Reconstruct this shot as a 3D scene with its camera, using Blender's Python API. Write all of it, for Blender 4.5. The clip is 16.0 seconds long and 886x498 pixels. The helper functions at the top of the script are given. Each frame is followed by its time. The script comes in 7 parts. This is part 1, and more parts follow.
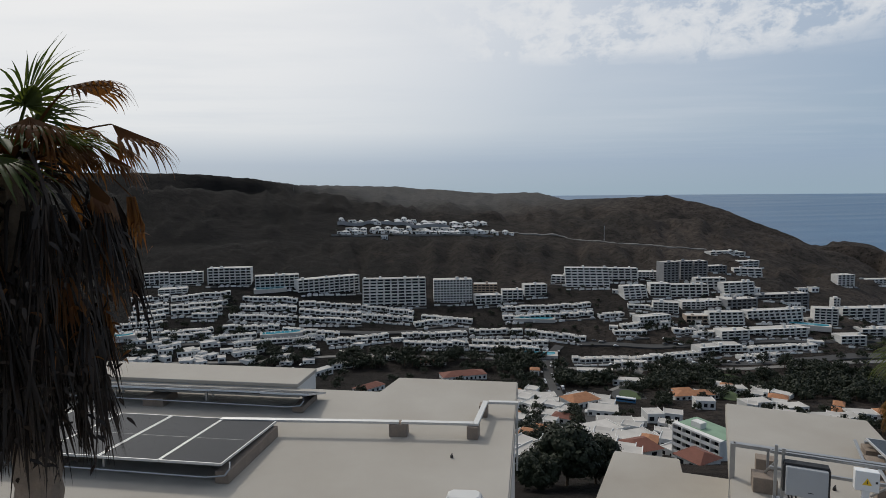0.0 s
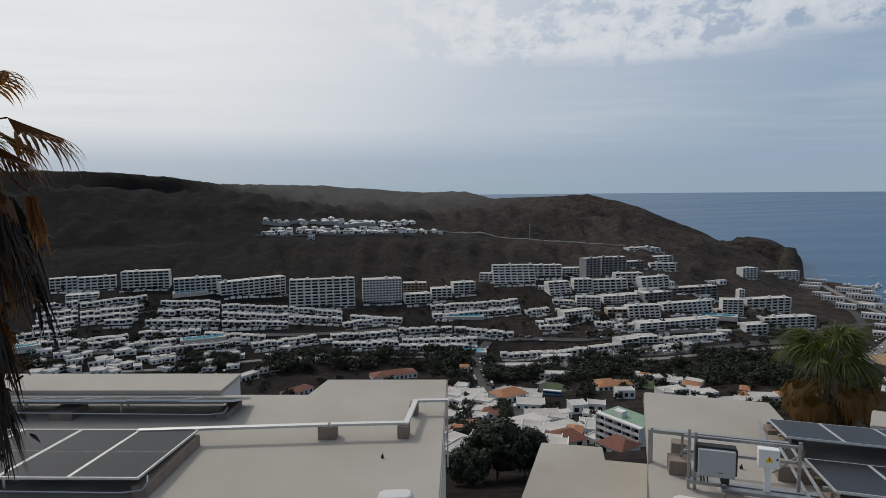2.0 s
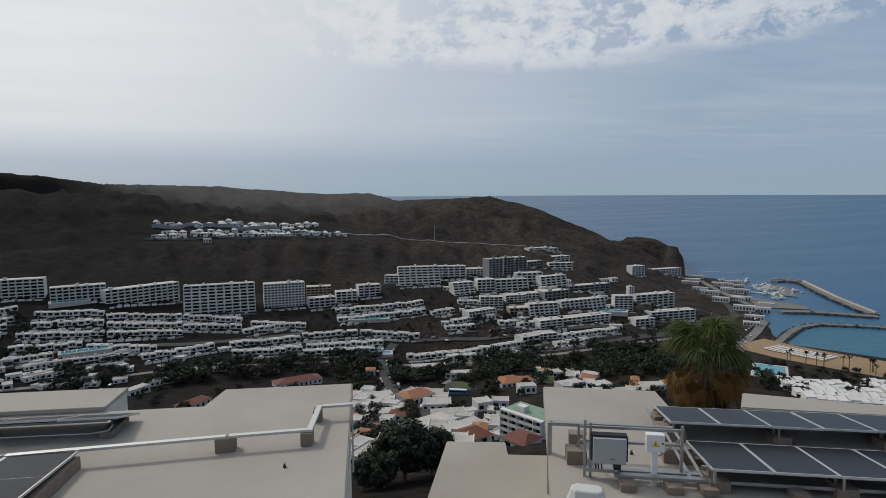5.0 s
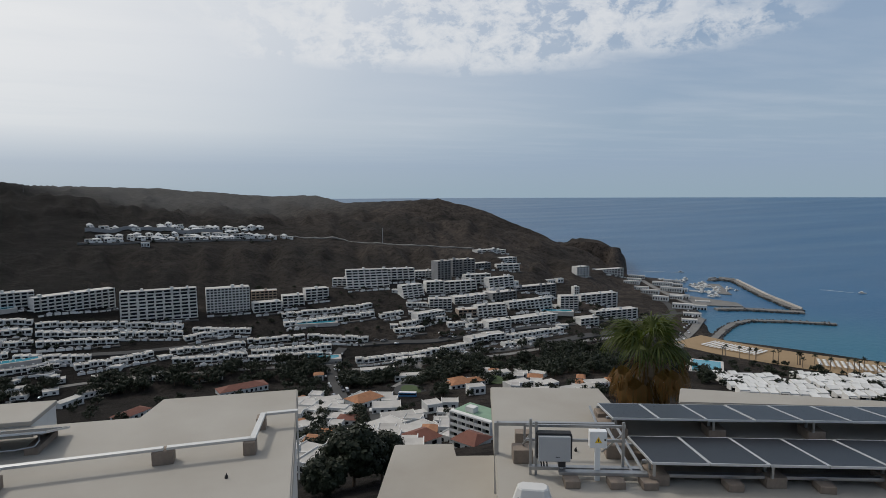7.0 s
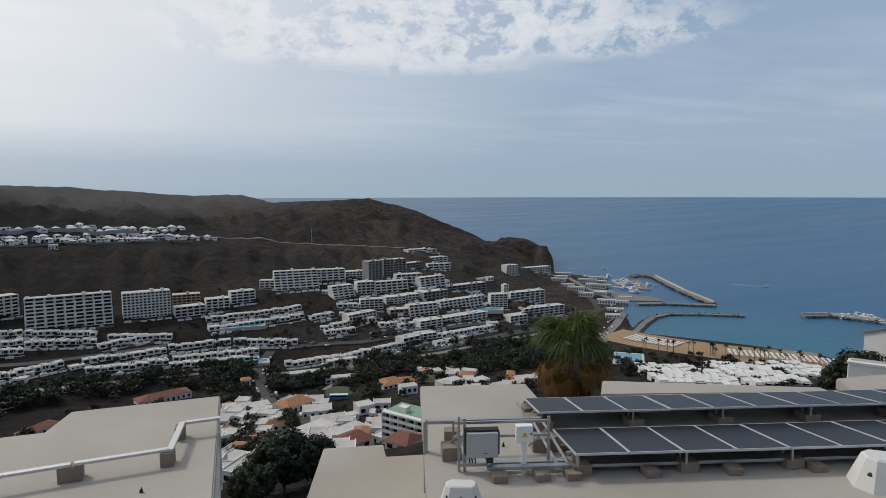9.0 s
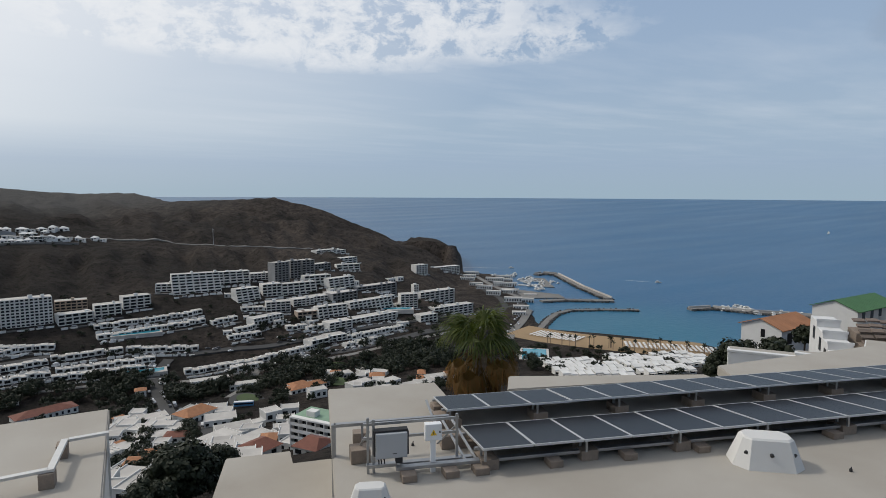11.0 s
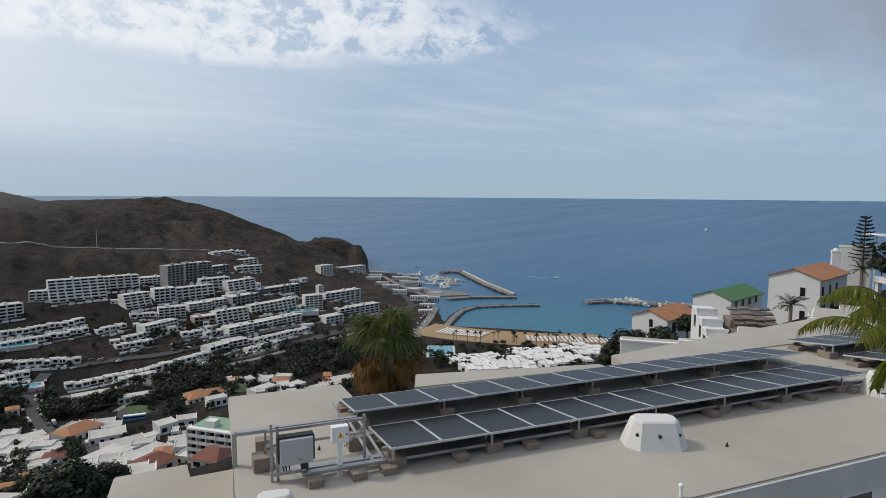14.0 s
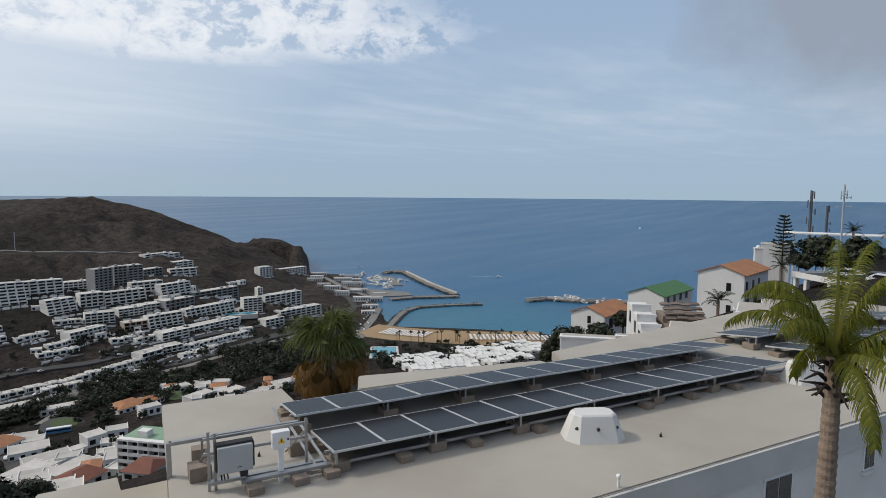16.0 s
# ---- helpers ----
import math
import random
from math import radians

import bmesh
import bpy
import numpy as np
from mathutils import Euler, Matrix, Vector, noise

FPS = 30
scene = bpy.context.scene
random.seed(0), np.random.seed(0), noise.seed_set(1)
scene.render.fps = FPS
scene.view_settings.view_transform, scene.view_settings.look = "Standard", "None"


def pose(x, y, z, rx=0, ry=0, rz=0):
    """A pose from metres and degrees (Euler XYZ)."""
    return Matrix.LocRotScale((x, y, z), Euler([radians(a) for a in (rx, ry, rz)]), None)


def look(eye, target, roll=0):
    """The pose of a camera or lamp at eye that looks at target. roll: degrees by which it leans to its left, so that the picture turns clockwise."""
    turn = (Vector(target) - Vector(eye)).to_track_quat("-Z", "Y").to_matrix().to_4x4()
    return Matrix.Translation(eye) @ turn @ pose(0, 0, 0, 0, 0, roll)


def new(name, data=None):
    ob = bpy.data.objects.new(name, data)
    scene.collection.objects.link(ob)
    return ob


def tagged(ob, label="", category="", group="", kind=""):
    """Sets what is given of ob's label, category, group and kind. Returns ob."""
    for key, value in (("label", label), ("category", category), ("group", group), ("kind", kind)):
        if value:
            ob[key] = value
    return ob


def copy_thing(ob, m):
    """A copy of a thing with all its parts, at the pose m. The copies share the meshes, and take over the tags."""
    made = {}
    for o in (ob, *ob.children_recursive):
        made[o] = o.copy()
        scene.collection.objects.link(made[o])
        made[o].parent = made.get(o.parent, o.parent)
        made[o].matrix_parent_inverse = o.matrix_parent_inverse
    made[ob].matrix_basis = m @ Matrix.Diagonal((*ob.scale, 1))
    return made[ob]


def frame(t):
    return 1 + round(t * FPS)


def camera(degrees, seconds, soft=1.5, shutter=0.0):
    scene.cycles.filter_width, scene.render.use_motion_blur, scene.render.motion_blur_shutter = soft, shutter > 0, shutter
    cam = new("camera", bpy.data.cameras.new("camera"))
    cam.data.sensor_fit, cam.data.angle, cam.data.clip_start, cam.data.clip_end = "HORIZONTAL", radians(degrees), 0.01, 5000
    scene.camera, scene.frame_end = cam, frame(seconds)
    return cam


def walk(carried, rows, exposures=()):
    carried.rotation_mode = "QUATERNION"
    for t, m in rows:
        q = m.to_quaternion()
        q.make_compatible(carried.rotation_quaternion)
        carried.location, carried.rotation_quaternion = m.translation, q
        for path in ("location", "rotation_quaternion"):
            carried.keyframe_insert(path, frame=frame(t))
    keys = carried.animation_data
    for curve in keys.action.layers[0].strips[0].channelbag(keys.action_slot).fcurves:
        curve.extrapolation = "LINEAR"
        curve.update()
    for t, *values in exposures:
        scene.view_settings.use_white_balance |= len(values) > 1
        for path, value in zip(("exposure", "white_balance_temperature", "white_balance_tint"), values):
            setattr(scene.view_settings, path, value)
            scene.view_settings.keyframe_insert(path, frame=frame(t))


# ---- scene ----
cam = camera(73.72, 16.0, soft=0.6)
EYE = 150.0          # the eye's height over the sea
# seconds, x, y, z from the first eye, then the turn in degrees
ROWS = [
    (0.0, 0.000, 0.0, 0.000, 84.47, 0.59, -0.16),
    (0.5, 0.003, 0.0, 0.000, 84.43, 0.62, -1.61),
    (1.0, 0.006, 0.0, 0.000, 84.37, 0.62, -3.38),
    (1.5, 0.010, 0.0, -0.001, 84.32, 0.64, -5.24),
    (2.0, 0.013, 0.0, -0.001, 84.30, 0.61, -7.08),
    (2.5, 0.016, 0.0, -0.002, 84.27, 0.58, -8.63),
    (3.0, 0.018, 0.0, -0.003, 84.25, 0.58, -10.01),
    (3.5, 0.022, 0.0, -0.004, 84.22, 0.57, -11.60),
    (4.0, 0.028, 0.0, -0.005, 84.25, 0.48, -13.42),
    (6.5, 0.080, 0.0, -0.006, 84.61, 0.27, -19.77),
    (7.0, 0.095, 0.0, -0.007, 84.61, 0.27, -21.27),
    (7.5, 0.115, 0.0, -0.009, 84.60, 0.26, -23.04),
    (8.0, 0.135, 0.0, -0.011, 84.59, 0.25, -24.51),
    (10.5, 0.212, 0.0, -0.025, 84.54, -0.15, -34.45),
    (11.0, 0.216, 0.0, -0.027, 84.57, -0.26, -36.69),
    (11.5, 0.219, 0.0, -0.027, 84.58, -0.30, -38.60),
    (12.0, 0.221, 0.0, -0.028, 84.57, -0.30, -40.11),
    (12.5, 0.223, 0.0, -0.028, 84.55, -0.31, -41.59),
    (13.0, 0.226, 0.0, -0.029, 84.52, -0.30, -43.08),
    (13.5, 0.229, 0.0, -0.030, 84.51, -0.32, -44.49),
    (14.0, 0.231, 0.0, -0.032, 84.54, -0.36, -45.84),
    (14.5, 0.233, 0.0, -0.034, 84.56, -0.40, -47.32),
    (15.0, 0.235, 0.0, -0.035, 84.55, -0.42, -48.71),
    (15.5, 0.238, 0.0, -0.035, 84.56, -0.41, -50.09),
    (16.0, 0.240, 0.0, -0.035, 84.58, -0.42, -51.41),
]
walk(cam, [(t, pose(x, y, EYE + z, rx, ry, rz)) for t, x, y, z, rx, ry, rz in ROWS],
     [(0.0, -0.26), (2.5, -0.32), (7.0, -0.28), (8.0, -0.22), (11.0, -0.09), (13.5, 0.02), (16.0, 0.04)])

# ---- world and sun ----
SUN_AZ, SUN_EL = -34.0, 44.0     # degrees, from +y towards +x, and up
SUN_DIR = Vector((math.sin(radians(SUN_AZ)) * math.cos(radians(SUN_EL)), math.cos(radians(SUN_AZ)) * math.cos(radians(SUN_EL)), math.sin(radians(SUN_EL))))


def link_nodes(nt, a, b):
    nt.links.new(a, b)


def node(nt, kind, **values):
    n = nt.nodes.new(kind)
    for k, v in values.items():
        if k in n.inputs:
            n.inputs[k].default_value = v
    return n


def ramp(nt, source, stops):
    r = nt.nodes.new("ShaderNodeValToRGB")
    els = r.color_ramp.elements
    while len(els) < len(stops):
        els.new(0.5)
    for e, (p, c) in zip(els, stops):
        e.position = p
        e.color = (c, c, c, 1) if isinstance(c, (int, float)) else (*c, 1)
    nt.links.new(source, r.inputs[0])
    return r.outputs[0]


def mathop(nt, op, a, b=0.0, c=0.0):
    m = nt.nodes.new("ShaderNodeMath")
    m.operation = op
    for i, v in enumerate((a, b, c)):
        if isinstance(v, (int, float)):
            m.inputs[i].default_value = v
        else:
            nt.links.new(v, m.inputs[i])
    return m.outputs[0]


def mix(nt, fac, a, b, blend="MIX"):
    m = nt.nodes.new("ShaderNodeMix")
    m.data_type, m.blend_type = "RGBA", blend
    for i, v in ((0, fac), (6, a), (7, b)):
        if isinstance(v, (int, float)):
            m.inputs[i].default_value = v
        elif isinstance(v, tuple):
            m.inputs[i].default_value = (*v, 1)
        else:
            nt.links.new(v, m.inputs[i])
    return m.outputs[2]


def build_world():
    world = bpy.data.worlds.new("sky")
    scene.world = world
    world.use_nodes = True
    nt = world.node_tree
    nt.nodes.clear()
    out = nt.nodes.new("ShaderNodeOutputWorld")
    bg = nt.nodes.new("ShaderNodeBackground")
    sky = nt.nodes.new("ShaderNodeTexSky")
    sky.sky_type, sky.sun_disc = "NISHITA", False
    sky.sun_elevation, sky.sun_rotation = radians(SUN_EL), radians(SUN_AZ)
    sky.altitude, sky.air_density, sky.dust_density = 150, 1.0, 2.0
    co = nt.nodes.new("ShaderNodeTexCoord")
    sep = nt.nodes.new("ShaderNodeSeparateXYZ")
    link_nodes(nt, co.outputs["Generated"], sep.inputs[0])
    z = sep.outputs[2]
    # thin haze: brighter round the sun, greyer low down
    dot = nt.nodes.new("ShaderNodeVectorMath")
    dot.operation = "DOT_PRODUCT"
    dot.inputs[1].default_value = SUN_DIR
    link_nodes(nt, co.outputs["Generated"], dot.inputs[0])
    glow = ramp(nt, dot.outputs["Value"], ((0.30, 0.0), (0.60, 0.30), (0.80, 0.74), (1.0, 1.0)))
    low = ramp(nt, z, ((0.0, (0.385, 0.520, 0.640)), (0.045, (0.355, 0.475, 0.640)), (0.11, (0.385, 0.500, 0.640)), (0.34, (0.322, 0.440, 0.625)), (1.0, (0.280, 0.340, 0.460))))
    skyc = mix(nt, 0.14, low, mix(nt, 1.0, sky.outputs[0], (0.11, 0.11, 0.11), "MULTIPLY"))
    veil_shape = ramp(nt, z, ((0.0, 0.12), (0.045, 0.22), (0.10, 0.95), (0.5, 1.0)))
    veil = mathop(nt, "MULTIPLY", glow, veil_shape)
    base = mix(nt, veil, skyc, (1.12, 1.10, 1.07))
    # cloud sheet on a flat layer high above
    flat = nt.nodes.new("ShaderNodeVectorMath")
    flat.operation = "SCALE"
    link_nodes(nt, co.outputs["Generated"], flat.inputs[0])
    link_nodes(nt, mathop(nt, "DIVIDE", 1.0, mathop(nt, "MAXIMUM", z, 0.02)), flat.inputs["Scale"])
    sepf = nt.nodes.new("ShaderNodeSeparateXYZ")
    small = node(nt, "ShaderNodeTexNoise", Scale=19.0, Detail=10.0, Roughness=0.66, Distortion=0.25)
    big = node(nt, "ShaderNodeTexNoise", Scale=0.9, Detail=4.0, Roughness=0.5)
    round_ = nt.nodes.new("ShaderNodeMapping")
    round_.inputs["Scale"].default_value = (1.0, 1.0, 1.5)
    link_nodes(nt, co.outputs["Generated"], round_.inputs[0])
    link_nodes(nt, round_.outputs[0], small.inputs["Vector"])
    link_nodes(nt, flat.outputs[0], big.inputs["Vector"])
    # a bank of small clouds, an oval on the layer
    cx, cy, wx, wy, turn = BANK
    turned = nt.nodes.new("ShaderNodeMapping")
    turned.inputs["Rotation"].default_value = (0, 0, radians(turn))
    link_nodes(nt, flat.outputs[0], turned.inputs[0])
    link_nodes(nt, turned.outputs[0], sepf.inputs[0])
    ex = mathop(nt, "POWER", mathop(nt, "ABSOLUTE", mathop(nt, "DIVIDE", mathop(nt, "SUBTRACT", sepf.outputs[0], cx), wx)), 2.0)
    ey = mathop(nt, "POWER", mathop(nt, "ABSOLUTE", mathop(nt, "DIVIDE", mathop(nt, "SUBTRACT", sepf.outputs[1], cy), wy)), 2.0)
    rag = mathop(nt, "MULTIPLY_ADD", big.outputs[0], 1.5, -0.75)
    oval = ramp(nt, mathop(nt, "ADD", mathop(nt, "ADD", ex, ey), rag), ((0.0, 1.0), (0.45, 0.9), (1.0, 0.0)))
    tuft = ramp(nt, mathop(nt, "ADD", mathop(nt, "MULTIPLY", small.outputs[0], 0.75), mathop(nt, "MULTIPLY", big.outputs[0], 0.3)), ((0.47, 0.0), (0.53, 0.7), (0.60, 1.0)))
    bank = mathop(nt, "MULTIPLY", oval, tuft)
    wisps = node(nt, "ShaderNodeTexNoise", Scale=1.3, Detail=6.0, Roughness=0.55)
    str_ = nt.nodes.new("ShaderNodeMapping")
    str_.inputs["Scale"].default_value = (0.35, 0.8, 1.0)
    link_nodes(nt, flat.outputs[0], str_.inputs[0])
    link_nodes(nt, str_.outputs[0], wisps.inputs["Vector"])
    thin = mathop(nt, "MULTIPLY", ramp(nt, wisps.outputs[0], ((0.45, 0.0), (0.75, 0.30))), ramp(nt, z, ((0.03, 0.0), (0.12, 1.0))))
    base = mix(nt, thin, base, (0.68, 0.74, 0.82))
    base = mix(nt, mathop(nt, "MULTIPLY", bank, 0.78), base, (0.90, 0.915, 0.935))
    # a grey cloud to the right of the bay
    dull = nt.nodes.new("ShaderNodeVectorMath")
    dull.operation = "DOT_PRODUCT"
    dull.inputs[1].default_value = (0.950, 0.06, 0.305)
    link_nodes(nt, co.outputs["Generated"], dull.inputs[0])
    billow = node(nt, "ShaderNodeTexNoise", Scale=4.5, Detail=7.0, Roughness=0.58)
    link_nodes(nt, co.outputs["Generated"], billow.inputs["Vector"])
    edge = mathop(nt, "MULTIPLY", mathop(nt, "SUBTRACT", billow.outputs[0], 0.5), 0.12)
    patch = ramp(nt, mathop(nt, "ADD", dull.outputs["Value"], edge), ((0.955, 0.0), (0.985, 0.55), (1.0, 0.9)))
    patch = mathop(nt, "MULTIPLY", patch, ramp(nt, z, ((0.05, 0.0), (0.17, 1.0))))
    base = mix(nt, patch, base, (0.290, 0.335, 0.410))
    link_nodes(nt, base, bg.inputs[0])
    bg.inputs[1].default_value = 1.0
    link_nodes(nt, bg.outputs[0], out.inputs[0])


BANK = (0.1, 3.75, 1.9, 1.45, 24.0)     # centre, half-widths and turn on the cloud layer
build_world()
sun = new("sun", bpy.data.lights.new("sun", "SUN"))
sun.data.energy, sun.data.angle, sun.data.color = 1.7, radians(6.0), (1.0, 0.95, 0.87)
sun.matrix_world = look(tuple(SUN_DIR * 900 + Vector((0, 0, EYE))), (0, 0, EYE))


# ---- materials ----
def material(name, colour, rough=0.8, metal=0.0, vary=0.18, scale=3.0, tint=None, bump=0.15, fine=40.0, island=0.0, spec=0.5, stain=0.0):
    """Base colour with a coarse and a fine noise, and a fine relief; tint is the colour that the coarse noise drifts to."""
    m = bpy.data.materials.new(name)
    m.use_nodes = True
    nt = m.node_tree
    p = nt.nodes["Principled BSDF"]
    co = nt.nodes.new("ShaderNodeTexCoord")
    big = node(nt, "ShaderNodeTexNoise", Scale=scale, Detail=5.0, Roughness=0.6)
    small = node(nt, "ShaderNodeTexNoise", Scale=fine, Detail=4.0, Roughness=0.6)
    for n in (big, small):
        link_nodes(nt, co.outputs["Object"], n.inputs["Vector"])
    tint = tint or tuple(c * (1 - vary) for c in colour)
    c = mix(nt, ramp(nt, big.outputs[0], ((0.35, 0.0), (0.68, 1.0))), colour, tint)
    c = mix(nt, mathop(nt, "MULTIPLY", ramp(nt, small.outputs[0], ((0.3, 0.0), (0.75, 1.0))), 0.35), c, tuple(x * (1 - 1.5 * vary) for x in colour))
    if island:
        info = nt.nodes.new("ShaderNodeNewGeometry")
        obj = nt.nodes.new("ShaderNodeObjectInfo")
        s = mathop(nt, "FRACT", mathop(nt, "ADD", info.outputs["Random Per Island"], obj.outputs["Random"]))
        v = mathop(nt, "MULTIPLY_ADD", s, 2 * island, 1 - island)
        g = nt.nodes.new("ShaderNodeCombineColor")
        for i in range(3):
            link_nodes(nt, v, g.inputs[i])
        c = mix(nt, 1.0, c, g.outputs[0], "MULTIPLY")
    link_nodes(nt, c, p.inputs["Base Color"])
    link_nodes(nt, mathop(nt, "MULTIPLY_ADD", small.outputs[0], 0.2, rough - 0.1), p.inputs["Roughness"])
    p.inputs["Metallic"].default_value = metal
    p.inputs["Specular IOR Level"].default_value = spec
    if bump:
        b = node(nt, "ShaderNodeBump", Strength=bump, Distance=0.02)
        link_nodes(nt, small.outputs[0], b.inputs["Height"])
        link_nodes(nt, b.outputs[0], p.inputs["Normal"])
    return m


# ---- forms ----
def mesh_of(name, bm):
    me = bpy.data.meshes.new(name)
    bm.to_mesh(me)
    bm.free()
    return me


def part(name, bm, mat, parent=None, label=""):
    me = bm if isinstance(bm, bpy.types.Mesh) else mesh_of(name, bm)
    if mat and not me.materials:
        me.materials.append(mat)
    ob = new(name, me)
    if parent:
        ob.parent = parent
    if label:
        tagged(ob, label)
    return ob


def thing(name, m, label, category, group="", kind=""):
    ob = new(name)
    ob.matrix_world = m
    ob.empty_display_size = 0.2
    return tagged(ob, label, category, group, kind)


def add_box(bm, x0, y0, z0, x1, y1, z1, m=None, bevel=0.0):
    """A box between two corners, added to bm."""
    vs = [bm.verts.new((x, y, z)) for x in (x0, x1) for y in (y0, y1) for z in (z0, z1)]
    fs = [bm.faces.new([vs[i] for i in f]) for f in ((0, 1, 3, 2), (4, 6, 7, 5), (0, 4, 5, 1), (2, 3, 7, 6), (0, 2, 6, 4), (1, 5, 7, 3))]
    if bevel:
        es = list({e for f in fs for e in f.edges})
        r = bmesh.ops.bevel(bm, geom=es, offset=bevel, segments=2, affect="EDGES", profile=0.6)
        vs = [v for v in vs if v.is_valid] + [v for v in r["verts"]]
    if m is not None:
        bmesh.ops.transform(bm, matrix=m, verts=list(set(vs)))
    return vs


def box(x0, y0, z0, x1, y1, z1, bevel=0.0):
    bm = bmesh.new()
    add_box(bm, min(x0, x1), min(y0, y1), min(z0, z1), max(x0, x1), max(y0, y1), max(z0, z1), bevel=bevel)
    return bm


def prism(outline, z0, z1, bevel=0.0):
    """A closed outline in plan, raised from z0 to z1."""
    bm = bmesh.new()
    lo = [bm.verts.new((x, y, z0)) for x, y in outline]
    hi = [bm.verts.new((x, y, z1)) for x, y in outline]
    n = len(outline)
    bm.faces.new(hi)
    bm.faces.new(lo[::-1])
    for i in range(n):
        bm.faces.new((lo[i], lo[(i + 1) % n], hi[(i + 1) % n], hi[i]))
    if bevel:
        bmesh.ops.bevel(bm, geom=list(bm.edges), offset=bevel, segments=2, affect="EDGES")
    bmesh.ops.recalc_face_normals(bm, faces=bm.faces)
    return bm


def add_tube(bm, a, b, r0, r1=None, n=8):
    """A round bar from a to b."""
    r1 = r0 if r1 is None else r1
    a, b = Vector(a), Vector(b)
    q = (b - a).to_track_quat("Z", "Y")
    ring = lambda c, r: [bm.verts.new(c + q @ Vector((r * math.cos(2 * math.pi * i / n), r * math.sin(2 * math.pi * i / n), 0))) for i in range(n)]
    lo, hi = ring(a, r0), ring(b, r1)
    for i in range(n):
        bm.faces.new((lo[i], lo[(i + 1) % n], hi[(i + 1) % n], hi[i]))
    bm.faces.new(lo[::-1])
    bm.faces.new(hi)


def tube(*pts, r=0.02, n=8):
    bm = bmesh.new()
    for a, b in zip(pts, pts[1:]):
        add_tube(bm, a, b, r, r, n)
    return bm


# ---- ground ----
# lines of the land seen from the terrace: bearing in degrees, distance, fall or rise in degrees
NEAR = ((-75, 60, -19), (-40, 55, -27), (-10, 50, -33), (20, 50, -33), (45, 45, -27), (60, 45, -20), (72, 50, -16), (80, 60, -11.5), (95, 60, -9), (125, 60, -3))
SLOPE = ((-75, 220, -18), (-40, 220, -23), (0, 235, -23.5), (20, 255, -22.6), (40, 290, -20.5), (55, 290, -20.5), (64, 190, -19), (72, 110, -12.6), (80, 120, -8.6), (90, 130, -4), (125, 150, 4))
FLOOR = ((-75, 420, -14), (-40, 430, -16), (-18, 450, -16.8), (0, 445, -17.4), (14, 440, -17.9), (30, 470, -16.4), (40, 540, -14.8), (46, 540, -14.9), (55, 535, -15.1), (61, 530, -15.2), (66, 480, -17), (75, 300, -26), (90, 330, -20), (125, 330, -4))
FOOT = ((-75, 500, -12), (-30, 490, -14.3), (-18, 500, -14.7), (0, 500, -15.3), (14, 490, -16.1), (26, 530, -14.6), (35, 600, -12.9), (42, 640, -12.9), (46, 605, -13.75), (52, 600, -13.85), (61, 600, -13.85), (66, 560, -15.3), (75, 380, -22), (90, 460, -19), (125, 500, -5))
TERRACE = ((-75, 680, -7), (-27, 640, -8.6), (-15, 620, -8.9), (-8, 600, -10.7), (5, 605, -10.8), (10.8, 660, -8.9), (17, 690, -8.1), (26.5, 740, -7.7), (30, 750, -8.2), (32, 780, -8.9), (35, 900, -7.7), (38, 960, -8.6), (41, 930, -9.0), (44.5, 800, -10.4), (46, 680, -12.4), (47.2, 650, -12.97), (55, 640, -13.17), (61, 632, -13.3), (66, 600, -14.5), (75, 420, -21.5), (90, 600, -15.5), (125, 650, -6))
BROW = ((-75, 850, -3), (-27, 820, -4.6), (-10, 880, -4.25), (3, 880, -4.35), (15, 930, -4.85), (24, 940, -5.45), (30, 990, -6.0), (35, 1060, -6.5), (38, 1060, -7.6), (41, 1080, -7.8), (43, 1050, -8.05), (44.5, 840, -10.25), (46, 700, -12.3), (47, 670, -12.7), (125, 800, -8))
SPUR = ((-75, 1050, 0.5), (-27, 1000, 0.2), (-14, 1120, 0.3), (-10, 1100, -0.5), (-5, 1080, -1.5), (0, 1050, -2.2), (5, 1050, -2.6), (12, 1100, -2.4), (17, 1120, -2.3), (25, 1130, -3.0), (30, 1120, -4.3), (35, 1110, -5.5), (38, 1100, -7.4))
RIDGE = ((-75, 1150, 1.5), (-27, 1150, 1.9), (-22, 1160, 1.8), (-17, 1200, 1.35), (-13.9, 1300, 0.84), (-10, 1700, 0.72), (-4.4, 1900, 0.56), (4.8, 1800, -0.18), (9, 1600, -0.08), (11.8, 1400, -0.84), (17, 1330, -0.68), (20.8, 1300, -0.5), (25, 1280, -1.56), (28.6, 1250, -3.1), (30.7, 1220, -3.85), (32.3, 1200, -4.85), (35.4, 1170, -4.65), (37.9, 1140, -5.4))


def along(line, az):
    xs = [p[0] for p in line]
    r = np.interp(az, xs, [p[1] for p in line])
    z = np.interp(az, xs, [EYE + p[1] * math.tan(radians(p[2])) for p in line])
    return r, z


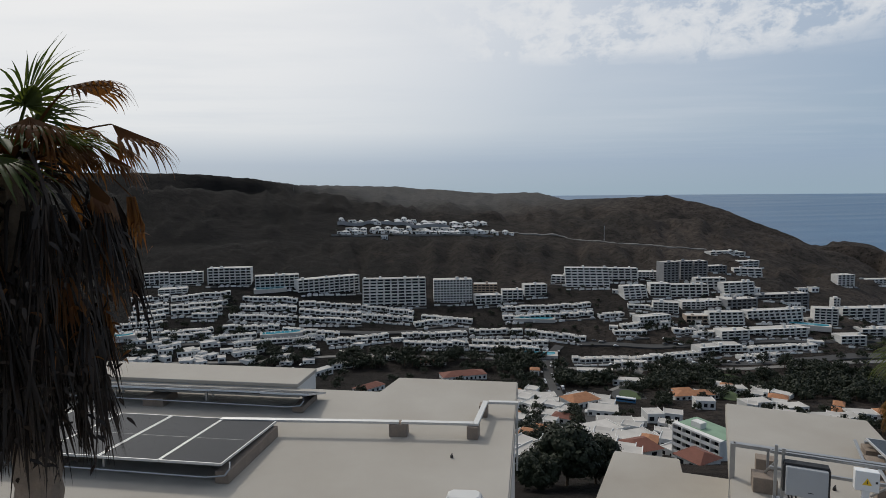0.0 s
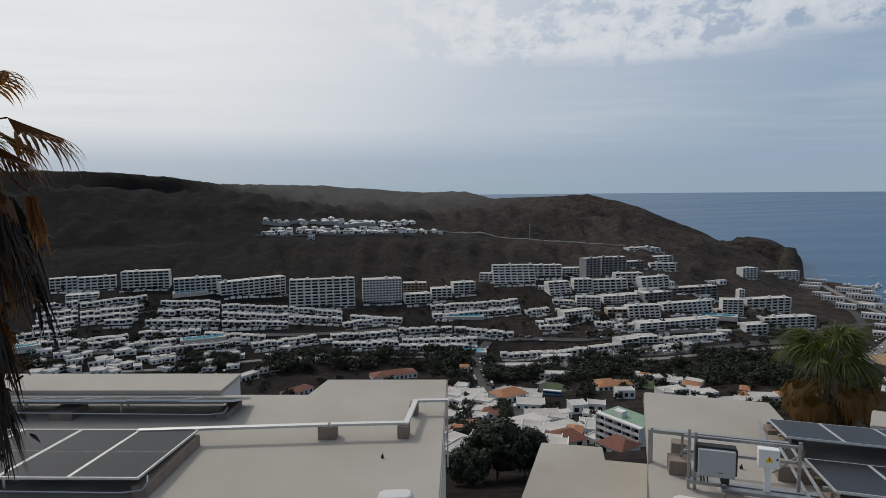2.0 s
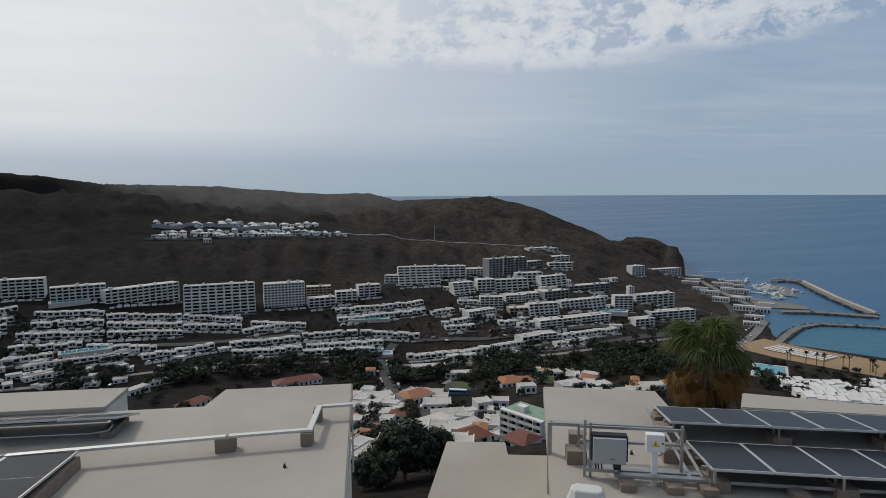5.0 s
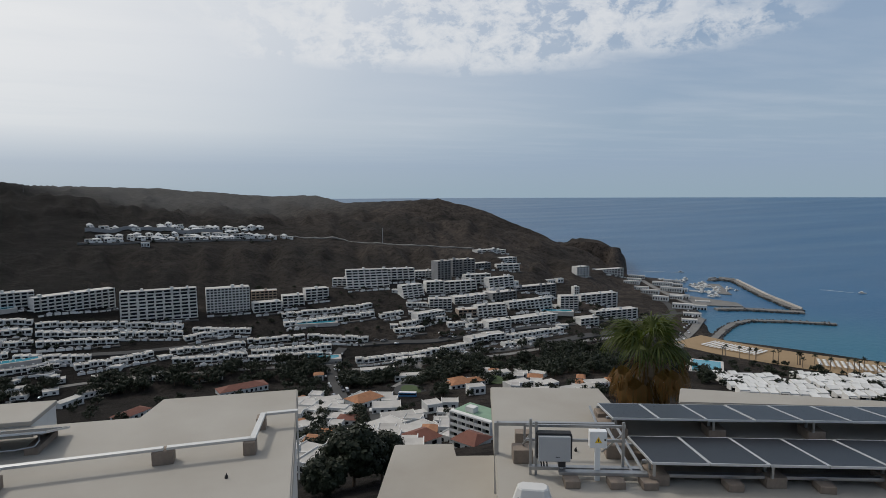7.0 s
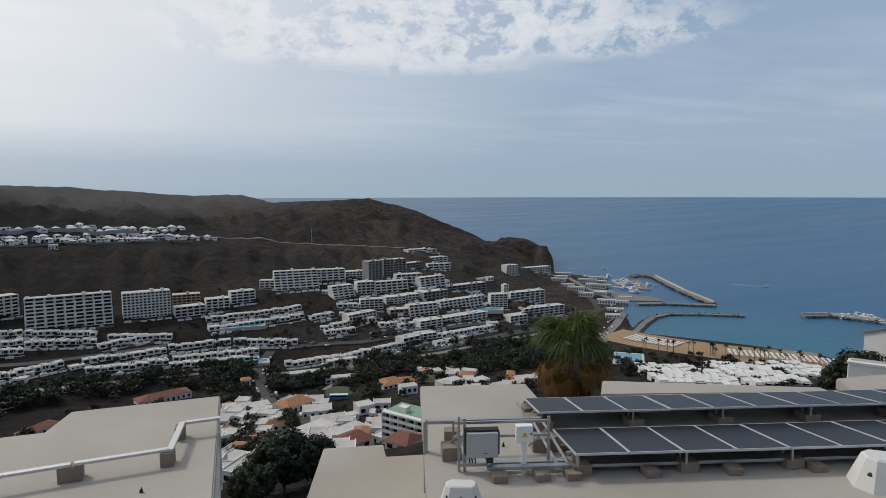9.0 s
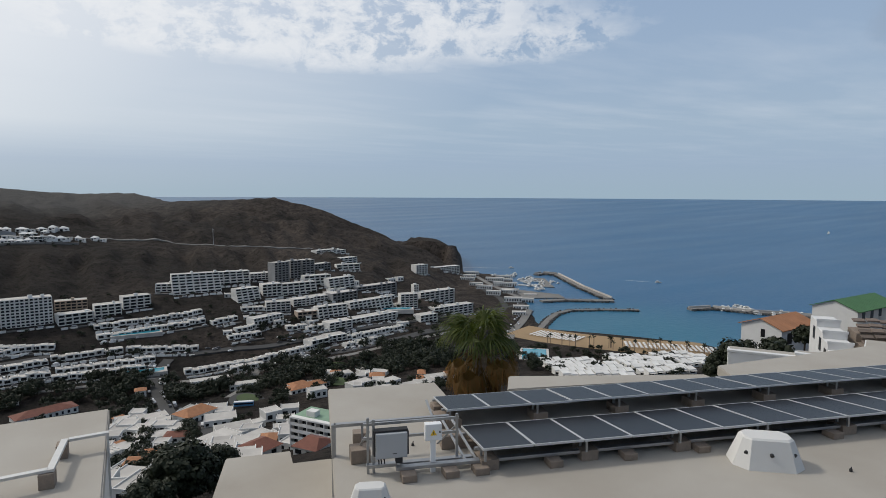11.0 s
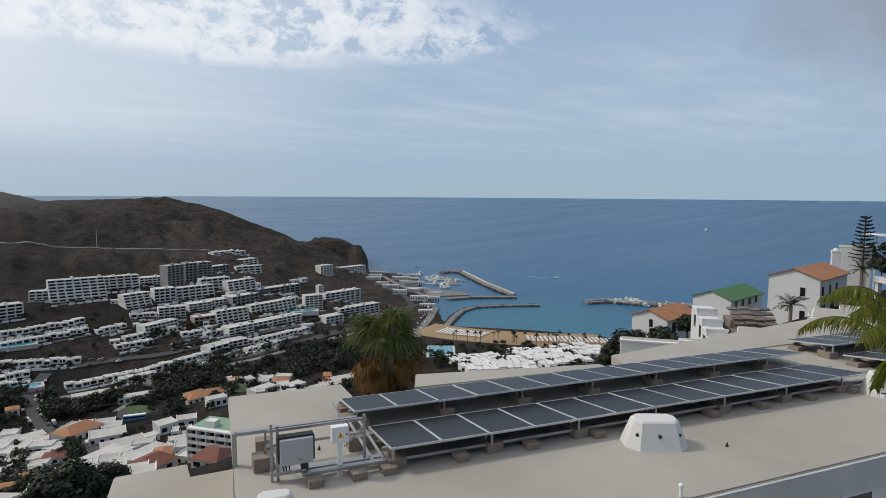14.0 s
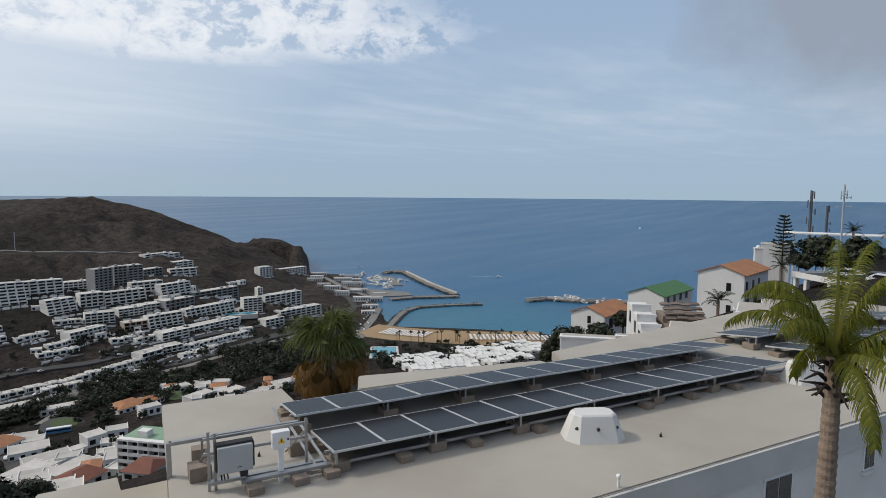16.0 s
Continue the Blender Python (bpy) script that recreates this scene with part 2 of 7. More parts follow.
def land(az):
    """Distances and heights of the land's profile along one bearing."""
    rs, zs = [0.0, 26.0], [140.5, 134.0]
    for line in (NEAR, SLOPE, FLOOR, FOOT, TERRACE, BROW):
        r, z = along(line, az)
        sea = 0.0 if line in (NEAR, SLOPE, FLOOR, FOOT) else min(1.0, max(0.0, (az - 46.0) / 1.0))
        if sea and line is BROW:
            z = z * (1 - sea) - 5 * sea
        rs.append(max(r, rs[-1] + 8))
        zs.append(max(z, -5.0))
    if az > 46:
        shore = rs[-2]
        zs[-2] = 0.3 if az < 62 else zs[-2]
        rs[-1], zs[-1] = shore + 60, -4.0
    if az <= 37:
        r, z = along(SPUR, az)
        r = max(r, rs[-1] + 8)
        rs += [r, r + 70]
        zs += [z, z - 12]
    r, z = along(RIDGE, az)
    if az > 37.9:
        z = max(-6.0, z - (az - 37.9) * 60)
    if az > 46:
        r = rs[-1] + 200
    rs += [max(r, rs[-1] + 8), max(r, rs[-1] + 8) + 500, 5200.0]
    zs += [z, z - 45 if az < 10 else -8.0, 60 if az < -12 else -8.0]
    return rs, zs


def ground(x, y):
    """The land's height."""
    az, r = math.degrees(math.atan2(x, y)), math.hypot(x, y)
    if az < -75:
        az = -75
    if az > 125:
        az = 125
    rs, zs = land(az)
    z = float(np.interp(r, rs, zs))
    if r > 560 and z > 12 and az < 38.5:        # gullies on the bare hills
        k = min(1.0, (r - 560) / 250)
        g = noise.fractal((x / 52, y / 170, 3.1), 0.9, 2.1, 5)
        top, brow = rs[-3], rs[7]
        edge = min(1.0, abs(r - top) / 160) if r < top + 160 else 1.0
        town = 0.2 + 0.8 * min(1.0, max(0.0, (r - rs[6] - 10) / 70))
        shelf = max(0.1, min(1.0, abs(r - brow) / 60))
        if -13 < az < 9 and brow < r < brow + 130:
            shelf *= 0.3
        bend = az + 0.9 * noise.noise((x / 130, r / 90, 5.0))
        rill = 0.5 - abs(noise.noise((bend * 0.55, r / 500, 7.7))) + 0.45 * (0.4 - abs(noise.noise((bend * 1.7, r / 260, 2.2))))
        z += (11.0 * g + 17.0 * rill - 4.0) * k * edge * town * shelf + 1.2 * k * noise.noise((x / 17, y / 17, 1.0))
        if r > 900:
            z += 0.9 * noise.noise((x / 6, y / 6, 2.0))
    return z


def at(az, el, t_near=200.0, t_far=2200.0):
    """The place where a line of sight from the terrace meets the land."""
    s, c, k = math.sin(radians(az)), math.cos(radians(az)), math.tan(radians(el))
    r = t_near
    while r < t_far and EYE + r * k > ground(r * s, r * c):
        r += 3.0
    return r * s, r * c


def earth_material():
    """Dark volcanic ground: rust and grey patches, gullies, and scrub as dark specks."""
    m = bpy.data.materials.new("hill_earth")
    m.use_nodes = True
    nt = m.node_tree
    p = nt.nodes["Principled BSDF"]
    co = nt.nodes.new("ShaderNodeTexCoord")
    patch = node(nt, "ShaderNodeTexNoise", Scale=0.008, Detail=7.0, Roughness=0.62)
    grain = node(nt, "ShaderNodeTexNoise", Scale=0.09, Detail=8.0, Roughness=0.74)
    scar = node(nt, "ShaderNodeTexNoise", Scale=0.021, Detail=5.0, Roughness=0.65)
    scrub = node(nt, "ShaderNodeTexVoronoi", Scale=0.20)
    for n in (patch, grain, scar, scrub):
        link_nodes(nt, co.outputs["Object"], n.inputs["Vector"])
    sep = nt.nodes.new("ShaderNodeSeparateXYZ")
    link_nodes(nt, co.outputs["Object"], sep.inputs[0])
    # basalt darkened inland as shade, rustier soil towards headland, far plateau paled as haze
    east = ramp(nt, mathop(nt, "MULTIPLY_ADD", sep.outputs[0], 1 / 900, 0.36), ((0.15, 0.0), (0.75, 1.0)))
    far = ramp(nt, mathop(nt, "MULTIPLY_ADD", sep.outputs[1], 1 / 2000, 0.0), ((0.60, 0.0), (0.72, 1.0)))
    # shade of the inland hills is painted in: both soil colours darken that way
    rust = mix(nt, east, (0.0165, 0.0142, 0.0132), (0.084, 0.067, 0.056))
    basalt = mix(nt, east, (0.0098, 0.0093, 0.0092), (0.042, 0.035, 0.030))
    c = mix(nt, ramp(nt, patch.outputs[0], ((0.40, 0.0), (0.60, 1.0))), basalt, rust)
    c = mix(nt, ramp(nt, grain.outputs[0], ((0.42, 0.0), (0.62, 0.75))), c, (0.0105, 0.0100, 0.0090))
    c = mix(nt, ramp(nt, scar.outputs[0], ((0.64, 0.0), (0.72, 0.55))), c, (0.075, 0.056, 0.043))
    c = mix(nt, ramp(nt, scrub.outputs["Distance"], ((0.16, 0.75), (0.34, 0.0))), c, (0.009, 0.0105, 0.0065))
    # haze of distance painted in: a paler grey tint over the far slopes
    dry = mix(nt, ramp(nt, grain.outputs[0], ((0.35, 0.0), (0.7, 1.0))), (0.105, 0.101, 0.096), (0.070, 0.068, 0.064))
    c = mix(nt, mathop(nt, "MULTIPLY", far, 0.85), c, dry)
    link_nodes(nt, c, p.inputs["Base Color"])
    p.inputs["Roughness"].default_value = 0.95
    p.inputs["Specular IOR Level"].default_value = 0.1
    b = node(nt, "ShaderNodeBump", Strength=1.0, Distance=6.0)
    link_nodes(nt, grain.outputs[0], b.inputs["Height"])
    link_nodes(nt, b.outputs[0], p.inputs["Normal"])
    return m


# ---- materials of the place ----
M_ROOF = material("roof_coating", (0.405, 0.375, 0.328), 0.85, vary=0.2, scale=0.35, tint=(0.335, 0.302, 0.255), bump=0.25, fine=60)
M_WALL = material("white_render", (0.62, 0.61, 0.585), 0.85, vary=0.08, scale=1.2, bump=0.2, fine=90)
M_FASCIA = material("grey_fascia", (0.52, 0.51, 0.49), 0.8, vary=0.15, scale=1.5, bump=0.2)
M_METAL = material("galvanised_steel", (0.40, 0.405, 0.41), 0.45, metal=0.85, vary=0.15, scale=8, bump=0.05)
M_ALU = material("aluminium_frame", (0.58, 0.58, 0.57), 0.5, metal=0.5, vary=0.08, scale=10, bump=0.0)
M_CELL = material("solar_glass", (0.022, 0.0235, 0.028), 0.30, vary=0.25, scale=1.2, bump=0.0, spec=0.11)
M_CONCRETE = material("concrete_block", (0.27, 0.215, 0.17), 0.9, vary=0.25, scale=5, bump=0.5)
M_DARK = material("black_plastic", (0.02, 0.02, 0.022), 0.5, bump=0.0)
M_GREYBOX = material("grey_paint", (0.40, 0.41, 0.42), 0.4, vary=0.05, bump=0.0)
M_WHITEBOX = material("white_plastic", (0.75, 0.75, 0.74), 0.4, vary=0.05, bump=0.0)
M_YELLOW = material("warning_yellow", (0.80, 0.50, 0.02), 0.5, vary=0.05, bump=0.0)
M_GLASS = material("window_glass", (0.025, 0.03, 0.035), 0.12, bump=0.0)
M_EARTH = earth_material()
M_LAWN = material("lawn", (0.055, 0.085, 0.025), 0.9, vary=0.3, scale=0.1, bump=0.0, fine=1.0)


def sea_material():
    m = bpy.data.materials.new("sea_water")
    m.use_nodes = True
    nt = m.node_tree
    p = nt.nodes["Principled BSDF"]
    co = nt.nodes.new("ShaderNodeTexCoord")
    n1 = node(nt, "ShaderNodeTexNoise", Scale=0.0025, Detail=4.0)
    n2 = node(nt, "ShaderNodeTexNoise", Scale=0.12, Detail=5.0, Roughness=0.65)
    for n in (n1, n2):
        link_nodes(nt, co.outputs["Object"], n.inputs["Vector"])
    # wind lanes: long streaks of ruffled and calm water
    lane = node(nt, "ShaderNodeTexNoise", Scale=1.0, Detail=5.0, Roughness=0.6)
    long_ = nt.nodes.new("ShaderNodeMapping")
    long_.inputs["Rotation"].default_value = (0, 0, radians(38))
    long_.inputs["Scale"].default_value = (0.0011, 0.0075, 0.0)
    link_nodes(nt, co.outputs["Object"], long_.inputs[0])
    link_nodes(nt, long_.outputs[0], lane.inputs["Vector"])
    c = mix(nt, ramp(nt, n1.outputs[0], ((0.35, 0.0), (0.7, 1.0))), (0.007, 0.072, 0.160), (0.009, 0.084, 0.185))
    c = mix(nt, ramp(nt, lane.outputs[0], ((0.40, 0.0), (0.66, 0.5))), c, (0.016, 0.108, 0.215))
    # pale, green shallows over the sand near the beach
    gap = nt.nodes.new("ShaderNodeVectorMath")
    gap.operation = "DISTANCE"
    gap.inputs[1].default_value = (540, 380, 0)
    link_nodes(nt, co.outputs["Object"], gap.inputs[0])
    c = mix(nt, ramp(nt, mathop(nt, "DIVIDE", gap.outputs["Value"], 300.0), ((0.2, 0.75), (0.75, 0.0))), c, (0.02, 0.135, 0.19))
    link_nodes(nt, c, p.inputs["Base Color"])
    link_nodes(nt, mathop(nt, "MULTIPLY_ADD", lane.outputs[0], 0.22, 0.22), p.inputs["Roughness"])
    p.inputs["Specular IOR Level"].default_value = 0.25
    b = node(nt, "ShaderNodeBump", Strength=0.6, Distance=1.2)
    link_nodes(nt, n2.outputs[0], b.inputs["Height"])
    link_nodes(nt, b.outputs[0], p.inputs["Normal"])
    return m


M_SEA = sea_material()


# ---- land and sea ----
def build_ground():
    az = list(np.arange(-180, -75, 5.0)) + list(np.arange(-75, -34, 1.0)) + list(np.arange(-34, 76, 0.4)) + list(np.arange(76, 126, 1.0)) + list(np.arange(126, 180, 5.0))
    rr = [0, 12, 22, 30] + list(np.arange(38, 150, 8.0)) + list(np.arange(150, 420, 10.0)) + list(np.arange(420, 1000, 7.0)) + list(np.arange(1000, 1500, 12.0)) + list(np.arange(1500, 2600, 50.0)) + [3000, 3800, 4990]
    verts, faces = [], []
    for a in az:
        s, c = math.sin(radians(a)), math.cos(radians(a))
        for r in rr:
            verts.append((r * s, r * c, ground(r * s, r * c)))
    n, k = len(rr), len(az)
    for i in range(k):
        j = (i + 1) % k
        for q in range(n - 1):
            faces.append((i * n + q, j * n + q, j * n + q + 1, i * n + q + 1)[::-1])
    me = bpy.data.meshes.new("ground")
    me.from_pydata(verts, [], faces)
    for p in me.polygons:
        p.use_smooth = True
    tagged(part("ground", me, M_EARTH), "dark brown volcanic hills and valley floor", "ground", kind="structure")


def build_sea():
    rr = [200, 500, 800, 1200, 1800, 2200, 2600, 3000, 3400, 3800, 4200, 4600, 4950]
    az = np.arange(-8, 150, 2.0)
    verts, faces = [], []
    for a in az:
        for r in rr:
            t = max(0.0, (r - 1800) / 3150)
            verts.append((r * math.sin(radians(a)), r * math.cos(radians(a)), (EYE - 0.0083 * 4950) * t ** 1.25))
    n = len(rr)
    for i in range(len(az) - 1):
        for q in range(n - 1):
            faces.append((i * n + q, i * n + q + 1, (i + 1) * n + q + 1, (i + 1) * n + q))
    me = bpy.data.meshes.new("water")
    me.from_pydata(verts, [], faces)
    for p in me.polygons:
        p.use_smooth = True
    tagged(part("water", me, M_SEA), "calm deep blue sea out to the horizon", "sea", kind="structure")


build_ground()
build_sea()

# ---- the near roofs ----
ROOF_A = EYE - 4.8
ROOF_B = EYE - 5.0
FRAME_A = pose(0, 0, 0, 0, 0, -8.8)
FRAME_B = pose(0, 0, 0, 0, 0, -24.3)


def flat_roof(name, m, outline, top, bottom, label, lip=0.0):
    """A flat-roofed building: walls under a roof slab that stands a little proud."""
    t = thing(name, m, label, "building")
    cx = sum(p[0] for p in outline) / len(outline)
    cy = sum(p[1] for p in outline) / len(outline)
    inner = [(x + (cx - x) * 0.012, y + (cy - y) * 0.012) for x, y in outline]
    part("wall", prism(inner, bottom, top - 0.3), M_WALL, t)
    part("roof", prism(outline, top - 0.3, top, 0.025), M_ROOF, t, "cream coated flat roof")
    return t


house_a = flat_roof("terrace_house", FRAME_A, [(-0.34, 7.3), (-0.36, 14.65), (-3.44, 14.65), (-3.62, 13.48), (-16, 13.48), (-16, 7.3)], ROOF_A, 133, "white building with a cream flat roof and solar panels")
house_b = flat_roof("terrace_house", FRAME_B, [(0.46, 7.2), (0.5, 14.97), (3.27, 14.97), (3.32, 13.75), (30, 13.75), (30, 7.2)], ROOF_B, 134, "white building with a long flat roof and solar panels")

house_d = flat_roof("terrace_house", FRAME_A, [(0.1, 8.0), (2.04, 14.75), (3.55, 14.47), (3.4, 13.72), (6.2, 13.2), (5.0, 8.0)], EYE - 6.5, 130, "lower white building with a cream flat roof")
terrace = thing("terrace_house", pose(0, 0, 0), "white house whose terrace the view is from", "building")
part("wall", box(-9, -9, 134, 1.6, 0.35, EYE - 1.85), M_WALL, terrace)
part("terrace_floor", box(-9, -9, EYE - 1.848, 1.65, 0.4, EYE - 1.65, 0.02), M_ROOF, terrace)
raised = thing("roof_block", FRAME_A, "low white block along the far edge of the roof", "roof block")
part("wall", box(-14.5, 13.5, 144.7, -5.75, 14.75, 145.22), M_WALL, raised)
part("top", box(-14.52, 13.47, 145.222, -5.72, 14.78, 145.32, 0.02), M_ROOF, raised, "cream coated top")
block_c = flat_roof("terrace_house", FRAME_B, [(4.95, 14.0), (5.34, 15.05), (10.7, 14.12), (10.75, 13.77)], ROOF_B + 0.01, 134, "white neighbouring building with a cream flat roof")
block_e = flat_roof("terrace_house", FRAME_B, [(11.3, 13.77), (11.6, 14.75), (24.0, 16.6), (30, 16.6), (30, 13.77)], ROOF_B + 0.02, 134, "white neighbouring building stepping along the slope")

# ---- solar panels ----
def panel_parts(width, length, half_line):
    """Frame and glass of a panel whose front lower edge starts at the origin and runs along x."""
    fr = bmesh.new()
    w, d = 0.022, 0.04
    add_box(fr, 0, 0, -d, width, w, 0)
    add_box(fr, 0, length - w, -d, width, length, 0)
    add_box(fr, 0, w, -d, w, length - w, 0)
    add_box(fr, width - w, w, -d, width, length - w, 0)
    gl = bmesh.new()
    if half_line:
        add_box(gl, w, w, -0.03, width - w, length / 2 - 0.006, -0.004)
        add_box(gl, w, length / 2 + 0.006, -0.03, width - w, length - w, -0.004)
        add_box(fr, w, length / 2 - 0.006, -0.03, width - w, length / 2 + 0.006, -0.006)
    else:
        add_box(gl, w, w, -0.03, width - w, length - w, -0.004)
    return mesh_of("frame", fr), mesh_of("glass", gl)


def panel_row(m, x0, step, count, front, back, width, half_line, group):
    """A row of panels; front and back are (y, z) of the two long edges."""
    (y0, z0), (y1, z1) = front, back
    length = math.hypot(y1 - y0, z1 - z0)
    fr, gl = panel_parts(width, length, half_line)
    tilt = math.degrees(math.atan2(z1 - z0, y1 - y0))
    for i in range(count):
        t = thing("solar_panel", m @ pose(x0 + i * step, y0, z0 + random.uniform(-0.006, 0.006), tilt, 0, 0), "dark blue solar panel in a silver aluminium frame", "solar panel", group)
        part("frame", fr, M_ALU, t)
        part("glass", gl, M_CELL, t)


def concrete(m, x, y, z, w, d, h, group="concrete feet"):
    bm = box(-w / 2, -d / 2, 0, w / 2, d / 2, h, 0.015)
    ob = part("concrete_foot", bm, M_CONCRETE)
    ob.matrix_world = m @ pose(x, y, z, 0, 0, random.uniform(-4, 4))
    tagged(ob, "rough grey-brown concrete block on the roof", "concrete block", group)


def rack(m, roof, x0, x1, row, spacing):
    """Feet, posts and rails under a row; row is (front y, front z, back y, back z)."""
    y0, z0, y1, z1 = row
    t = thing("panel_rack", m, "galvanised steel rack under a row of solar panels", "panel rack")
    k = (z1 - z0) / (y1 - y0)
    for y in (y0 + 0.3, y1 - 0.35):
        z = z0 + k * (y - y0)
        part("rail", box(x0 - 0.08, y - 0.025, z - 0.09, x1 + 0.08, y + 0.025, z - 0.045), M_METAL, t)
    x = x0 + 0.05
    feet = []
    while x < x1:
        part("post", box(x - 0.02, y0 + 0.02, roof + 0.2, x + 0.02, y0 + 0.06, z0 - 0.045), M_METAL, t)
        part("post", box(x - 0.02, y0 + 0.28, roof + 0.2, x + 0.02, y0 + 0.32, z0 + k * 0.3 - 0.09), M_METAL, t)
        feet.append(x)
        x += spacing
    return t, feet


# rows on the long roof
panel_row(FRAME_B, 3.08, 0.975, 13, (9.80, ROOF_B + 0.45), (11.40, ROOF_B + 0.24), 0.962, False, "panels on the long roof")
panel_row(FRAME_B, 2.88, 0.940, 14, (11.79, ROOF_B + 0.45), (13.27, ROOF_B + 0.22), 0.927, False, "panels on the long roof")
panel_row(FRAME_B, 17.6, 1.005, 9, (10.1, ROOF_B + 0.47), (11.7, ROOF_B + 0.25), 0.99, False, "panels on the long roof")
panel_row(FRAME_B, 17.6, 1.005, 9, (12.0, ROOF_B + 0.47), (13.6, ROOF_B + 0.25), 0.99, False, "panels on the long roof")
for x0, x1, y in ((3.08, 16.1, 9.79), (2.9, 15.95, 11.79), (17.6, 26.6, 10.1), (17.6, 26.6, 12.0)):
    _, feet = rack(FRAME_B, ROOF_B, x0, x1, (y, ROOF_B + 0.45, y + 1.62, ROOF_B + 0.23), 1.95)
    for x in feet:
        concrete(FRAME_B, x + 0.1, y + 0.28, ROOF_B, 0.34, 0.42, 0.20)
        concrete(FRAME_B, x + 0.1, y + 1.25, ROOF_B, 0.5, 0.36, 0.13)

# long channel before the first row, on small feet
channel = thing("cable_channel", FRAME_B, "long galvanised cable channel on concrete feet", "cable channel")
part("channel", box(1.55, 9.93, ROOF_B + 0.13, 16.6, 10.05, ROOF_B + 0.19, 0.008), M_METAL, channel)
part("channel", box(1.05, 10.13, ROOF_B + 0.12, 3.0, 10.24, ROOF_B + 0.18, 0.008), M_METAL, channel)
for x in (1.75, 2.5, 3.05, 4.45, 5.95, 7.5, 9.1, 10.6, 12.1, 13.7, 15.2, 16.4):
    concrete(FRAME_B, x, 9.86, ROOF_B, 0.26, 0.3, 0.13)
side = thing("side_rails", FRAME_B, "two slanting steel rails beside the panels", "rails")
for x in (2.82, 3.02):
    part("rail", tube((x, 9.95, ROOF_B + 0.16), (x - 0.1, 11.6, ROOF_B + 0.34), r=0.03, n=6), M_METAL, side)
part("rail", tube((2.6, 11.6, ROOF_B + 0.2), (2.68, 13.1, ROOF_B + 0.2), r=0.03, n=6), M_METAL, side)
concrete(FRAME_B, 2.78, 11.05, ROOF_B, 0.42, 0.36, 0.27)
concrete(FRAME_B, 0.98, 10.78, ROOF_B, 0.36, 0.34, 0.26)
concrete(FRAME_B, 1.05, 11.55, ROOF_B, 0.3, 0.25, 0.24)
concrete(FRAME_B, 2.82, 12.15, ROOF_B, 0.3, 0.5, 0.22)

# ---- inverter stand ----
stand = thing("inverter_stand", FRAME_B, "galvanised steel stand that carries the inverter", "stand")
for x, top in ((1.08, 1.02), (1.18, 0.98), (2.70, 0.98)):
    part("post", box(x - 0.022, 10.19, ROOF_B, x + 0.022, 10.235, ROOF_B + top), M_METAL, stand)
part("cross_bar", box(1.0, 10.24, ROOF_B + 0.86, 2.75, 10.28, ROOF_B + 0.905), M_METAL, stand)
part("cross_bar", box(1.0, 10.24, ROOF_B + 0.60, 2.75, 10.28, ROOF_B + 0.645), M_METAL, stand)
part("brace", tube((1.1, 10.25, ROOF_B + 0.75), (1.0, 10.85, ROOF_B + 0.27), r=0.022, n=6), M_METAL, stand)
part("brace", tube((2.7, 10.25, ROOF_B + 0.75), (2.45, 10.75, ROOF_B + 0.2), r=0.018, n=6), M_METAL, stand)

inverter = thing("inverter", FRAME_B @ pose(1.48, 10.12, ROOF_B + 0.33) @ Matrix.Diagonal((0.9, 0.9, 0.8, 1)), "grey wall-type solar inverter with black cable glands", "inverter")
part("case", box(-0.31, -0.12, 0.0, 0.31, 0.09, 0.56, 0.02), M_GREYBOX, inverter)
part("heat_sink", box(-0.29, 0.092, 0.05, 0.29, 0.115, 0.58), M_DARK, inverter)
part("top_cover", box(-0.33, -0.05, 0.562, 0.33, 0.11, 0.61, 0.01), M_DARK, inverter, "black top cover")
part("gland_box", box(0.08, -0.09, -0.14, 0.22, 0.06, -0.002, 0.015), M_DARK, inverter, "black gland box")
for x in (-0.26, -0.21, -0.15):
    part("cable", tube((x, -0.02, -0.002), (x + 0.02, 0.0, -0.10), (x + 0.03, 0.06, -0.2), r=0.014, n=6), M_DARK, inverter)
part("conduit", tube((0.15, -0.02, -0.14), (0.15, 0.0, -0.34), r=0.03, n=8), M_WHITEBOX, inverter, "white conduit")
part("bracket", box(-0.345, -0.06, 0.04, -0.312, 0.10, 0.56), M_DARK, inverter)
part("bracket", box(0.312, -0.06, 0.04, 0.345, 0.10, 0.56), M_DARK, inverter)
part("badge", box(0.02, -0.1225, 0.1, 0.10, -0.1205, 0.115), M_DARK, inverter)

switch = thing("switch_box", FRAME_B @ pose(2.22, 10.05, ROOF_B), "white switch box with a yellow warning triangle on a post", "switch box")
part("post", box(-0.045, -0.03, 0.0, 0.045, 0.03, 0.60), M_WHITEBOX, switch)
part("case", box(-0.15, -0.07, 0.602, 0.15, 0.07, 0.90, 0.012), M_WHITEBOX, switch)
tri = bmesh.new()
tri_v = [tri.verts.new(p) for p in ((-0.06, 0, 0.70), (0.06, 0, 0.70), (0.0, 0, 0.805))]
tri_f = tri.faces.new(tri_v)
tri_e = bmesh.ops.extrude_face_region(tri, geom=[tri_f])
bmesh.ops.translate(tri, verts=[v for v in tri_e["geom"] if isinstance(v, bmesh.types.BMVert)], vec=(0, 0.003, 0))
warn = part("warning_sign", tri, M_YELLOW, switch, "yellow warning triangle")
warn.location = (0, -0.0745, 0)
part("bolt_mark", box(-0.006, -0.0775, 0.72, 0.006, -0.0748, 0.77), M_DARK, warn).location = (0, 0.0745, 0)
part("lock", box(0.10, -0.078, 0.74, 0.125, -0.071, 0.77), M_DARK, switch)

